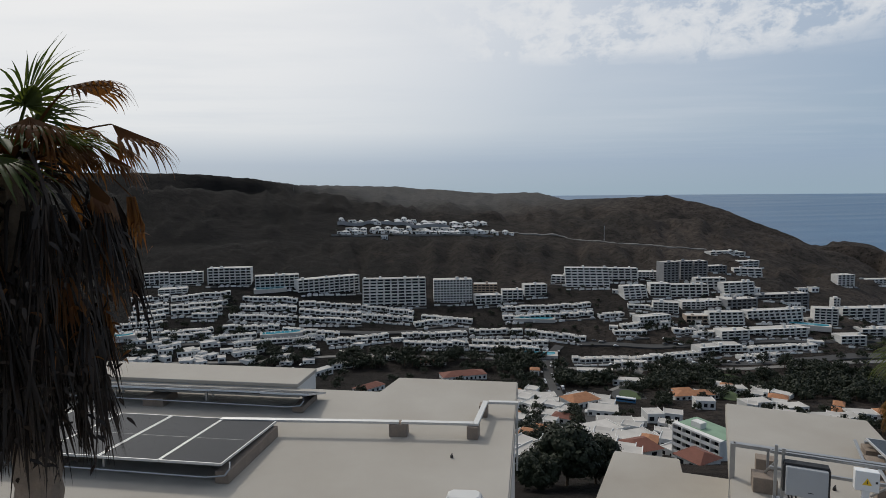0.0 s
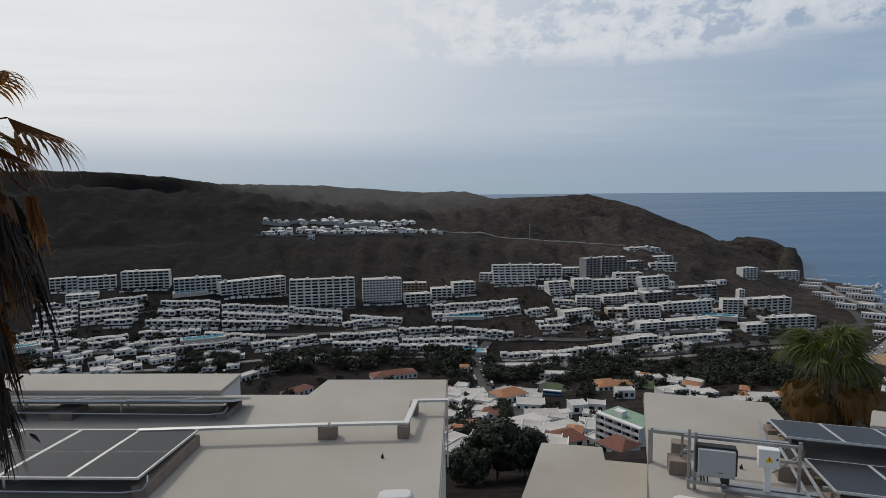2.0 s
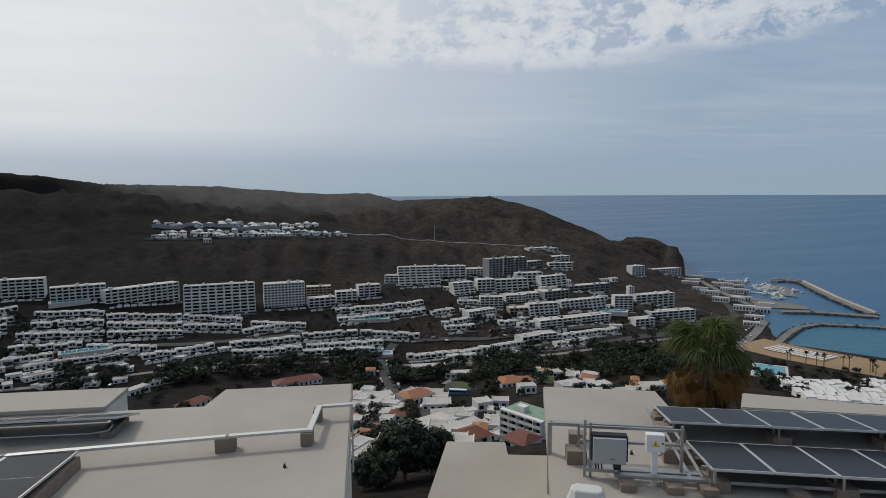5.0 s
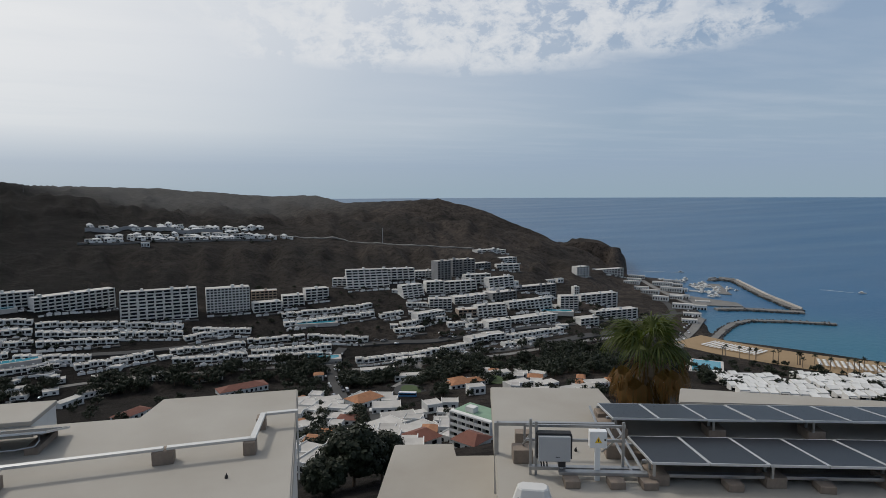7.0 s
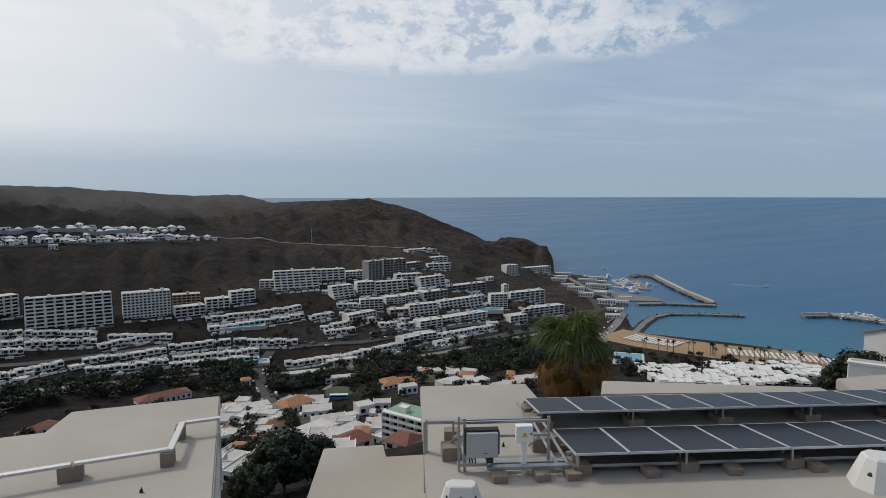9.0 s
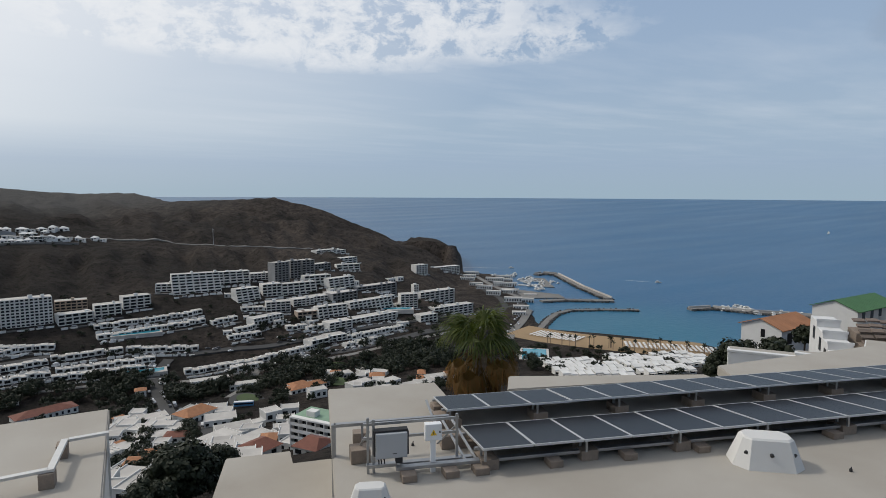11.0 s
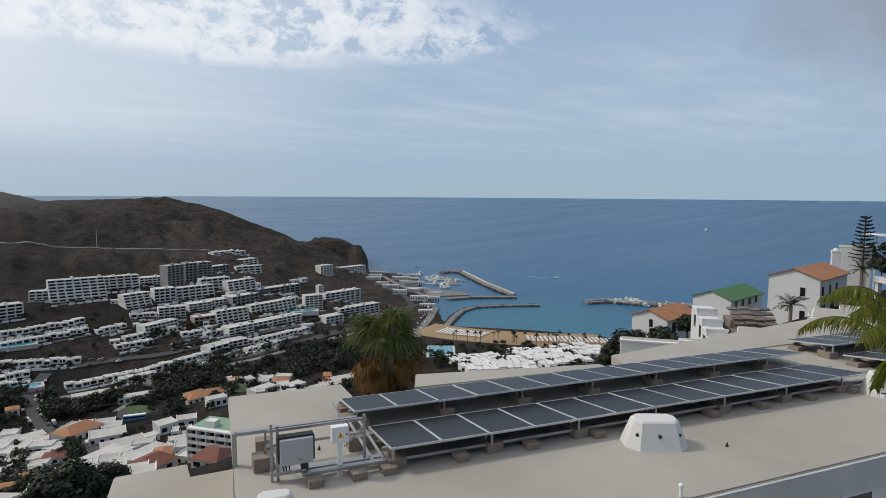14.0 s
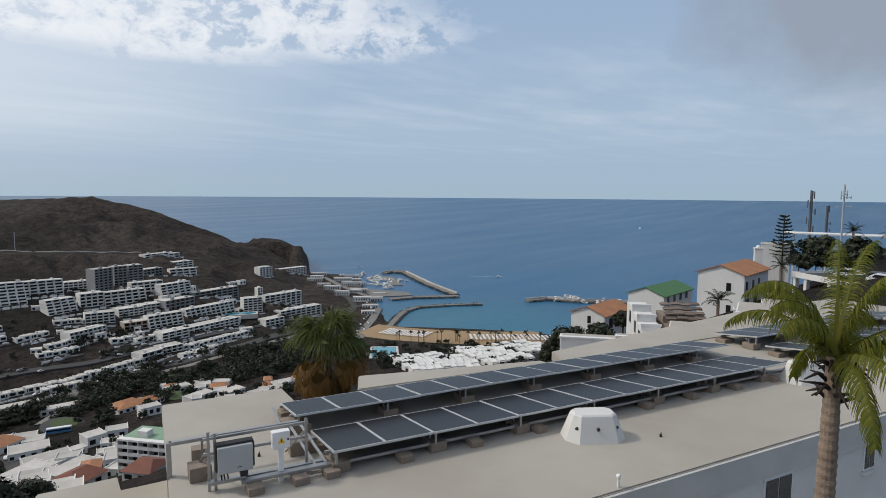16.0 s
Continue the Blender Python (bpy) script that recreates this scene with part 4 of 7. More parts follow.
terrace_row(167.5, 472.6, 216.0, 479.0, 1.25)
terrace_row(251.6, 485.4, 320.6, 493.7, 1.25)
terrace_row(106.8, 475.0, 166.6, 470.2, 1.25)
terrace_row(137.6, 461.6, 162.2, 456.7, 1.25)
terrace_row(240.6, 465.1, 275.4, 469.9, 1.02)
apartment(135.3, 640.3, -6.7, 47.3, 24, 7, 2.75, 7, back=2.2)
apartment(121.7, 656.4, -19.5, 21.4, 13, 3, 2.68, 4, back=1.2)
apartment(183.0, 653.1, -7.1, 34.5, 14, 5, 2.82, 5, back=1.0)
apartment(221.1, 660.1, -6.0, 25.6, 13, 3, 2.61, 6)
apartment(242.1, 639.8, 15.5, 20.0, 13, 9, 2.77, 4, tint="grey")
apartment(267.1, 655.7, 3.3, 13.7, 13, 7, 2.97, 3, tint="grey")
apartment(283.3, 658.7, -0.4, 15.1, 13, 7, 2.83, 3, tint="grey")
apartment(311.9, 686.8, 12.8, 25.0, 13, 3, 3.06, 5, tint="grey")
apartment(238.5, 607.6, -0.6, 39.3, 13, 4, 3.13, 6, back=0.8)
apartment(271.4, 624.7, -2.8, 32.1, 13, 4, 3.25, 5, back=0.8)
apartment(294.7, 608.2, 10.9, 36.7, 13, 5, 2.84, 5, back=0.8)
apartment(328.3, 607.1, 7.7, 59.3, 13, 5, 3.05, 8, tint="grey")
apartment(217.5, 610.5, -3.4, 20.4, 13, 4, 3.22, 4)
apartment(187.4, 598.5, 9.5, 25.6, 15, 5, 2.62, 4, back=1.2)
apartment(206.6, 571.4, -13.8, 23.8, 13, 4, 2.62, 5)
apartment(237.0, 575.7, -0.4, 23.1, 13, 3, 2.52, 5)
apartment(261.4, 581.5, -0.7, 21.8, 13, 2, 2.76, 5)
apartment(280.3, 572.8, 10.7, 33.8, 13, 3, 3.35, 6, tint="grey")
apartment(248.2, 538.2, 1.3, 32.6, 13, 4, 2.84, 6, back=1.0)
apartment(290.6, 549.6, 8.0, 57.6, 14, 5, 2.97, 10, back=1.0)
apartment(273.7, 517.7, 7.9, 58.0, 13, 3, 2.77, 10)
apartment(183.6, 538.1, 17.8, 34.3, 13, 3, 2.83, 8, back=0.8)
apartment(228.7, 545.0, -6.2, 19.9, 13, 2, 3.33, 4, tint="ochre")
apartment(244.0, 507.0, 7.5, 26.6, 13, 3, 2.62, 4)
apartment(213.9, 479.5, 12.9, 19.6, 13, 2, 3.43, 3)
apartment(232.2, 485.9, 1.0, 19.5, 13, 2, 2.81, 4)
apartment(494.5, 729.6, 3.3, 21.7, 13, 5, 2.91, 4)
apartment(577.3, 818.3, 1.2, 71.3, 13, 5, 2.82, 12)
apartment(409.1, 594.4, 1.8, 54.4, 13, 6, 3.18, 7)
apartment(407.5, 606.3, -6.2, 6.4, 8, 5, 3.03, 2)
apartment(360.8, 563.5, -16.4, 20.4, 13, 6, 2.70, 4)
apartment(392.9, 542.3, 0.1, 57.5, 13, 4, 2.96, 8)
apartment(348.4, 505.6, 2.6, 23.0, 13, 3, 3.03, 4)
apartment(406.0, 833.8, 11.3, 28.3, 13, 2, 3.22, 3)
apartment(373.0, 739.0, 10.4, 30.3, 13, 3, 2.88, 4)
apartment(347.6, 696.7, -10.8, 31.2, 13, 3, 3.15, 4, back=1.0)
apartment(368.4, 805.1, 12.4, 38.1, 13, 2, 2.70, 4)

# villas on the plateau and scattered houses
villa(-87.5, 846.5, 5.6, 10.1, 12, 6.3)
villa(-222.4, 440.6, 61.8, 5.2, 12, 4.0)
villa(-226.6, 458.6, -7.5, 5.4, 8, 3.3)
villa(-158.7, 478.4, 17.8, 10.5, 7, 3.2)
villa(-157.9, 454.9, -4.6, 7.6, 11, 3.1)
villa(-208.0, 452.5, 24.1, 10.9, 9, 4.2)
villa(-239.3, 445.3, 52.6, 7.2, 9, 3.8)
villa(-173.1, 481.4, 32.7, 12.7, 10, 2.8)
villa(-247.8, 462.8, 27.6, 9.7, 10, 3.6)
villa(-216.3, 463.5, 51.6, 6.6, 7, 4.2)
villa(-237.7, 429.1, 6.2, 7.9, 10, 3.8)
villa(-161.0, 471.3, 18.4, 7.9, 8, 3.1)
villa(-185.6, 437.8, 47.5, 7.1, 10, 3.4)
villa(-196.6, 472.2, 36.4, 12.0, 10, 4.0)
villa(-173.5, 490.8, 1.9, 10.2, 9, 3.1)
villa(-227.2, 433.0, 27.2, 7.9, 7, 3.8)
villa(-211.1, 439.4, 58.2, 5.5, 10, 4.2)
villa(-160.6, 490.4, 17.5, 12.2, 9, 2.8)
villa(-170.8, 483.8, 18.8, 10.8, 10, 4.1)
villa(-170.9, 482.1, 38.6, 9.0, 11, 3.2)
villa(-200.7, 459.1, 23.2, 7.5, 12, 3.4)
villa(-223.9, 456.6, 45.4, 8.9, 9, 4.2)
villa(-192.8, 446.1, 23.0, 7.0, 10, 2.6)
villa(-199.6, 436.6, 24.1, 8.4, 12, 3.8)
villa(-179.9, 467.6, 20.5, 9.3, 7, 3.6)
villa(-168.2, 489.4, 46.4, 6.4, 10, 3.3)
villa(-188.5, 451.2, 58.4, 10.2, 11, 2.8)
villa(-222.7, 430.3, 61.5, 5.3, 10, 4.0)
villa(-192.3, 457.8, 51.1, 6.3, 8, 3.2)
villa(-191.3, 484.1, 43.2, 8.0, 8, 4.3)
villa(-218.1, 467.7, 24.6, 6.4, 8, 3.2)
villa(-166.2, 471.1, 38.1, 9.2, 8, 3.2)
villa(-234.9, 425.5, 28.6, 5.5, 11, 2.9)
villa(-251.6, 462.5, 47.6, 9.0, 7, 3.0)
villa(-163.6, 470.4, 18.5, 11.4, 11, 3.8)
villa(-182.7, 454.0, 59.5, 8.5, 8, 3.4)
villa(-198.7, 438.6, -1.1, 7.1, 9, 3.8)
villa(-175.4, 450.0, 21.0, 5.7, 10, 3.8)
villa(-177.1, 468.7, 20.1, 10.8, 8, 2.6)
villa(-230.6, 471.7, 25.4, 11.6, 9, 3.2)
villa(-152.0, 449.8, 56.3, 7.1, 11, 3.2)
villa(-191.6, 485.6, 21.0, 9.9, 8, 3.7)
villa(-222.4, 452.3, 25.6, 10.4, 7, 4.0)
villa(-234.7, 459.5, 26.5, 10.9, 7, 4.4)
villa(-189.7, 476.6, 21.4, 6.3, 12, 3.1)
villa(-167.4, 464.2, 41.3, 8.1, 7, 3.3)
villa(-203.7, 459.4, 43.2, 8.9, 11, 2.8)
villa(-121.6, 498.4, 13.3, 7.2, 8, 3.9)
villa(-111.2, 457.7, 13.1, 9.3, 8, 2.8)
villa(-71.9, 507.9, 7.7, 6.2, 8, 3.0)
villa(-83.7, 475.7, 9.5, 8.0, 8, 2.7)
villa(-46.2, 471.8, 5.1, 7.8, 8, 3.5)
villa(-129.2, 496.5, 14.1, 8.2, 8, 3.4)
villa(-152.1, 475.8, 47.3, 6.0, 8, 3.1)
villa(-138.9, 464.2, -11.5, 6.4, 8, 3.1)
villa(-133.1, 465.9, -5.8, 8.3, 8, 3.6)
villa(-67.5, 472.2, 7.6, 8.9, 8, 2.6)
villa(-85.9, 478.4, 9.7, 8.6, 8, 3.5)
villa(-43.7, 512.7, 22.0, 9.9, 8, 2.6)
villa(-129.0, 454.6, -3.1, 9.5, 8, 2.6)
villa(-48.8, 482.1, -17.2, 7.8, 8, 3.4)
villa(-109.3, 479.7, 12.4, 7.1, 8, 3.0)
villa(-113.9, 509.4, 12.0, 10.2, 8, 3.0)
villa(-122.7, 490.4, -4.2, 9.9, 8, 3.4)
villa(-111.2, 483.9, 44.3, 5.7, 8, 3.8)
villa(-133.4, 481.4, 50.4, 5.2, 8, 2.8)
villa(-78.0, 499.5, -12.8, 8.3, 8, 3.8)
villa(-61.4, 471.5, -23.5, 5.9, 8, 3.1)
villa(-120.3, 508.0, 12.8, 8.8, 8, 3.6)
villa(327.0, 532.1, 6.1, 7.9, 8, 3.8)
villa(291.4, 620.5, 1.5, 6.6, 8, 3.7)
villa(312.7, 621.8, -0.7, 13.5, 8, 4.0)
villa(230.1, 636.2, -4.3, 10.9, 8, 4.2)
villa(180.1, 559.8, -18.3, 8.8, 8, 3.1)
villa(280.2, 592.6, -10.1, 11.1, 8, 4.5)
villa(202.5, 537.6, -5.5, 11.1, 8, 4.6)
villa(270.0, 544.2, -3.8, 7.7, 8, 4.3)
villa(427.0, 674.3, 5.4, 9.3, 8, 5.6)
villa(326.9, 561.5, 7.3, 14.1, 8, 3.3)
villa(288.7, 598.5, -0.7, 7.0, 8, 4.6)
villa(153.0, 533.5, -16.4, 7.8, 8, 3.4)
villa(332.7, 535.0, -32.1, 5.1, 8, 5.0)
villa(179.4, 616.4, -16.7, 9.6, 8, 3.8)
villa(360.0, 604.9, 6.8, 13.3, 8, 5.4)
villa(233.1, 528.4, 7.4, 5.8, 8, 3.1)
villa(409.9, 670.1, 6.2, 11.4, 8, 5.6)
villa(364.8, 596.6, 6.3, 8.7, 8, 5.2)
villa(289.0, 517.3, 2.9, 5.6, 8, 3.3)
villa(301.3, 597.9, 11.0, 8.2, 8, 5.1)
villa(332.3, 622.5, 9.7, 7.8, 8, 5.8)
villa(358.1, 568.7, 1.1, 10.8, 8, 3.4)
villa(255.4, 582.5, -24.0, 6.2, 8, 3.5)
villa(316.7, 620.6, 10.7, 7.4, 8, 3.7)
villa(318.9, 502.9, -17.5, 11.3, 8, 4.0)
villa(234.3, 539.3, -23.8, 5.5, 8, 4.1)

# ---- the near valley ----
apartment(66.7, 166.0, -61.9, 15.6, 10, 5, 2.05, 5, roof="green", label="white hotel with a green coated roof and open galleries")
villa(69.8, 333.0, -50.7, 13.7, 12, 4.2)
villa(71.3, 313.5, 23.9, 18.0, 13, 4.7, 'orange')
villa(73.9, 293.9, -15.6, 15.2, 12, 2.9)
villa(72.0, 265.0, -6.5, 16.6, 10, 2.6)
villa(65.3, 245.1, 21.8, 14.4, 12, 3.2)
villa(60.9, 206.5, 19.2, 22.4, 12, 3.0)
villa(99.4, 278.3, 1.1, 8.2, 9, 4.5)
villa(108.7, 282.9, -21.9, 9.0, 8, 4.1)
villa(138.7, 314.3, -7.6, 10.2, 8, 4.6)
villa(145.2, 355.5, 7.8, 11.7, 8, 3.0, 'orange')
villa(154.5, 350.0, -11.5, 13.0, 8, 2.9)
villa(34.9, 316.2, -30.3, 15.6, 9, 2.7)
villa(40.9, 283.7, -21.2, 15.0, 9, 2.6)
villa(28.4, 270.1, -22.1, 11.6, 9, 2.6)
villa(48.0, 306.8, 3.5, 12.8, 9, 2.7)
villa(23.1, 213.9, -45.9, 16.4, 9, 2.6)
villa(17.8, 171.0, -45.6, 12.4, 9, 2.6)
villa(15.3, 134.0, -46.0, 9.1, 9, 2.6)
villa(37.2, 199.6, 26.0, 13.1, 9, 2.6)
villa(52.1, 221.9, 23.8, 10.0, 9, 2.6)
villa(52.4, 333.5, 2.5, 13.8, 9, 2.9)
villa(55.7, 165.0, 18.1, 9.3, 9, 2.6, 'red')
villa(59.6, 146.7, -61.2, 7.5, 8, 2.6, 'red')
villa(66.8, 442.0, -9.0, 6.9, 7, 4.3, 'orange')
villa(0.0, 409.8, 13.9, 32.5, 12, 4.0, 'red')
villa(-22.3, 460.1, 8.1, 25.1, 9, 2.7, 'red')
villa(-50.1, 350.8, 44.9, 18.7, 9, 3.4, 'red')
villa(-93.9, 425.9, 49.6, 15.9, 8, 5.1)
villa(-85.4, 448.1, 24.7, 22.7, 8, 3.5)
villa(103.3, 442.8, -8.4, 26.7, 9, 3.9)
villa(120.3, 407.3, -11.3, 25.2, 9, 3.7)
villa(177.5, 364.1, -3.6, 15.1, 9, 3.5)
villa(184.8, 307.8, 6.2, 13.1, 9, 3.1)
villa(169.3, 319.1, 9.1, 15.7, 9, 3.2)
villa(209.8, 296.3, -12.2, 14.7, 9, 3.2)
villa(187.1, 286.4, -3.0, 22.8, 9, 3.0)
villa(138.6, 342.2, 4.8, 25.1, 9, 3.2, 'orange')
villa(238.7, 284.9, -3.2, 20.8, 9, 2.9)
villa(48.3, 346.7, -46.3, 6.5, 7, 3.0)
villa(33.0, 239.3, 29.7, 4.7, 8, 2.6)
villa(41.8, 345.5, -7.5, 7.3, 6, 2.7)
villa(50.4, 338.4, 28.9, 9.5, 6, 2.7)
villa(29.6, 245.7, -43.1, 5.1, 8, 2.6, 'orange')
villa(42.2, 312.0, -46.3, 9.1, 9, 2.6)
villa(43.9, 349.8, 23.8, 5.8, 5, 2.8, 'orange')
villa(57.0, 319.0, -10.7, 6.9, 7, 2.8)
villa(29.2, 215.8, -46.3, 5.6, 7, 2.6, 'orange')
villa(39.8, 282.2, -8.6, 5.5, 6, 2.6)
villa(43.2, 248.3, -10.4, 4.9, 9, 2.6)
villa(55.1, 325.4, 23.8, 10.7, 6, 2.6)
villa(30.0, 263.8, 27.9, 5.3, 6, 2.6)
villa(50.6, 315.5, -30.3, 8.6, 8, 2.6)
villa(28.2, 239.8, -45.1, 4.6, 7, 2.6)
villa(25.1, 164.5, -47.3, 4.5, 6, 2.6)
villa(34.2, 272.4, 23.8, 5.7, 8, 2.6, 'orange')
villa(56.9, 297.1, -49.4, 8.0, 9, 2.6)
villa(29.0, 264.1, 31.4, 4.4, 8, 2.6)
villa(36.1, 211.5, -48.2, 4.9, 5, 2.6)
villa(40.8, 292.7, -40.2, 5.7, 6, 2.6)
villa(193.5, 280.2, -10.1, 7.1, 8, 2.7)
villa(185.0, 322.8, -30.4, 7.5, 8, 3.1)
villa(198.9, 364.8, -3.2, 6.9, 8, 3.3)
villa(192.4, 339.3, -30.3, 9.8, 8, 2.9, 'orange')
villa(179.9, 389.5, -25.3, 7.6, 8, 3.3)
villa(181.1, 375.6, -26.2, 7.4, 8, 3.4, 'orange')
villa(205.8, 302.7, -34.6, 5.3, 8, 2.6, 'orange')
villa(195.3, 291.7, -34.5, 8.1, 8, 2.8)
villa(202.7, 355.8, -45.9, 11.2, 8, 3.2)
villa(218.0, 319.8, -34.7, 5.0, 8, 2.7, 'orange')
villa(184.8, 350.3, -28.5, 9.3, 8, 3.1)
villa(169.2, 293.8, -30.7, 8.5, 8, 2.6)
villa(228.4, 299.3, -13.9, 7.4, 8, 2.9, 'orange')
villa(174.7, 294.0, -31.2, 5.6, 8, 2.6)
villa(167.2, 315.4, -28.4, 5.3, 8, 2.8)
villa(195.2, 358.3, -29.1, 7.0, 8, 2.9)
villa(85.6, 238.6, 10.5, 5.9, 6, 2.6)
villa(76.8, 238.2, 19.6, 5.5, 6, 2.6)
villa(92.5, 250.5, -20.9, 6.3, 6, 2.6)
villa(103.2, 254.4, 8.0, 5.9, 6, 2.6)
villa(76.5, 254.2, 8.5, 6.9, 6, 2.6)
villa(66.7, 175.8, -59.5, 6.4, 6, 2.6)
villa(73.1, 239.1, 20.4, 6.4, 6, 2.6)
villa(93.6, 246.9, -21.5, 6.6, 6, 2.6)
villa(88.7, 269.3, 4.7, 7.5, 6, 2.6)
villa(64.1, 217.5, 21.2, 4.2, 6, 2.6)
villa(73.4, 224.0, 19.4, 4.2, 6, 2.6)
villa(78.0, 269.5, 8.6, 7.0, 6, 2.6)


# ---- the estate on the plateau ----
def polar(az, r):
    return r * math.sin(radians(az)), r * math.cos(radians(az))


def brow_at(az):
    return along(BROW, az)[0]


def retaining_wall(pts, height, mat, label, thick=1.2):
    """A wall that follows the land between the given points."""
    verts, faces = [], []
    for i, (x, y) in enumerate(pts):
        a, b = pts[max(0, i - 1)], pts[min(len(pts) - 1, i + 1)]
        l = math.dist(a, b)
        nx, ny = -(b[1] - a[1]) / l * thick, (b[0] - a[0]) / l * thick
        z = ground(x, y)
        verts += [(x, y, z - 5), (x, y, z + height), (x + nx, y + ny, z + height), (x + nx, y + ny, z - 5)]
    for i in range(len(pts) - 1):
        a, b = 4 * i, 4 * (i + 1)
        faces += [(a, b, b + 1, a + 1), (a + 1, b + 1, b + 2, a + 2), (a + 2, b + 2, b + 3, a + 3)]
    e = len(verts) - 4
    faces += [(0, 1, 2, 3), (e + 3, e + 2, e + 1, e)]
    me = bpy.data.meshes.new("retaining_wall")
    me.from_pydata(verts, [], faces)
    return tagged(part("retaining_wall", me, mat), label, "retaining wall", "retaining walls")


def hill_villa(az, r, w, d, h, turn, peak):
    x, y = polar(az, r)
    t = thing("house", pose(x, y, ground(x, y), 0, 0, turn - az), "white holiday villa with a low pointed roof on the plateau" if peak else "white flat-roofed holiday villa on the plateau", "house", "villas on the plateau")
    part("wall", box(0, 0, -5, w, d, h), M_TOWN, t)
    wing = w * rng_hill.uniform(0.35, 0.6)
    part("terrace", box(w - wing, -3.5, -5, w + 1.0, -0.02, h * rng_hill.uniform(0.3, 0.45)), M_TOWN, t)
    part("window", box(w * 0.12, -0.08, 0.5, w * rng_hill.uniform(0.35, 0.5), 0.04, h * 0.75), M_PANE, t)
    part("window", box(w * 0.6, -0.08, h * 0.46, w * 0.85, 0.04, h * 0.8), M_PANE, t)
    if peak:
        bm = bmesh.new()
        lo = [bm.verts.new(q) for q in ((-0.4, -0.4, h + 0.02), (w + 0.4, -0.4, h + 0.02), (w + 0.4, d + 0.4, h + 0.02), (-0.4, d + 0.4, h + 0.02))]
        up = [bm.verts.new(q) for q in ((w * 0.35, d / 2, h + peak), (w * 0.5, d / 2, h + peak))]
        for q in ((lo[0], lo[1], up[1], up[0]), (lo[1], lo[2], up[1]), (lo[2], lo[3], up[0], up[1]), (lo[3], lo[0], up[0]), lo[::-1]):
            bm.faces.new(q)
        part("roof", bm, M_TOWN, t)
    else:
        part("roof", box(-0.2, -0.2, h + 0.02, w + 0.2, d + 0.2, h + 0.45), M_TOWNROOF, t)


rng_hill = random.Random(61)
wall_az = np.arange(-10.6, 5.01, 0.6)
retaining_wall([polar(a, brow_at(a) + 6 + 3 * math.sin(a)) for a in wall_az], 2.6, M_QUAY, "long pale retaining wall along the brow of the hill")
retaining_wall([polar(a, brow_at(a) + 62 + 5 * math.sin(a * 0.8)) for a in np.arange(-10.0, 1.0, 0.6)], 5.5, M_TOWNGREY, "grey retaining wall between two rows of villas")
for a0, a1, gap, n in ((-10.4, 1.8, 17, 19), (-9.6, 2.4, 34, 16), (-10.2, 2.6, 72, 18), (-5.0, 4.2, 92, 11), (2.0, 6.6, 26, 8)):
    for i in range(n):
        a = a0 + (a1 - a0) * (i + rng_hill.uniform(0.1, 0.9)) / n
        hill_villa(a, brow_at(a) + gap + rng_hill.uniform(-5, 5), rng_hill.uniform(7, 13), 9, rng_hill.uniform(2.6, 4.2), rng_hill.uniform(-25, 25), rng_hill.choice((0, 1.6, 2.4, 3.0)))
apartment(*polar(1.6, brow_at(1.6) + 22), -2.0, 24, 10, 2, 3.4, 5, label="low white clubhouse at the edge of the plateau")

# ---- bungalows behind the beach ----
rng_bung = random.Random(23)
for x0, y0, n, head in ((296, 262, 9, -24), (302, 274, 10, -24), (309, 286, 10, -23), (318, 298, 10, -22), (326, 310, 8, -22), (356, 236, 6, -24), (362, 248, 7, -23), (372, 259, 7, -23), (380, 271, 7, -22), (388, 283, 7, -22), (396, 296, 8, -21), (440, 262, 7, -22), (446, 275, 8, -22), (452, 288, 8, -21), (456, 301, 7, -20), (402, 309, 6, -20)):
    c, s = math.cos(radians(head)), math.sin(radians(head))
    row = thing("house_row", pose(x0, y0, 0, 0, 0, head), "row of small white bungalows with awnings behind the beach", "bungalows", "rows of bungalows")
    for i in range(n):
        x, y = x0 + c * i * 6.2, y0 + s * i * 6.2
        w, d, h = rng_bung.uniform(4.4, 5.8), rng_bung.uniform(5, 7.5), rng_bung.uniform(2.5, 3.3)
        bm = bmesh.new()
        vs = [bm.verts.new(q) for q in ((0, 0, -4), (w, 0, -4), (w, d, -4), (0, d, -4), (0, 0, h), (w, 0, h), (w, d, h + 0.9), (0, d, h + 0.9))]
        for f in ((0, 1, 5, 4), (1, 2, 6, 5), (2, 3, 7, 6), (3, 0, 4, 7), (4, 5, 6, 7)):
            bm.faces.new([vs[q] for q in f])
        u = part("bungalow", bm, M_TOWN, row)
        u.matrix_basis = Matrix.Translation((i * 6.2, rng_bung.uniform(-1.5, 1.5), ground(x, y) + rng_bung.uniform(-0.4, 0.6)))
        part("awning", box(0.3, -2.2, h * 0.72, w - 0.3, -0.02, h * 0.72 + 0.12), M_TOWNROOF, u)
        part("glazing", box(0.5, -0.06, 0.2, w * 0.8, 0.02, h * 0.66), M_PANE, u)

# ---- close-set houses of the valley ----
rng_val = random.Random(90)
TAKEN = [(o.matrix_world.translation.x, o.matrix_world.translation.y) for o in bpy.data.objects if o.type == "EMPTY" and o.name.startswith(("house", "apartment_block"))]
STREET = [(102, 506), (90, 490), (82, 452), (77, 401), (70, 353), (76, 322), (79, 300), (70, 270), (59, 254), (47, 248), (30, 246)]


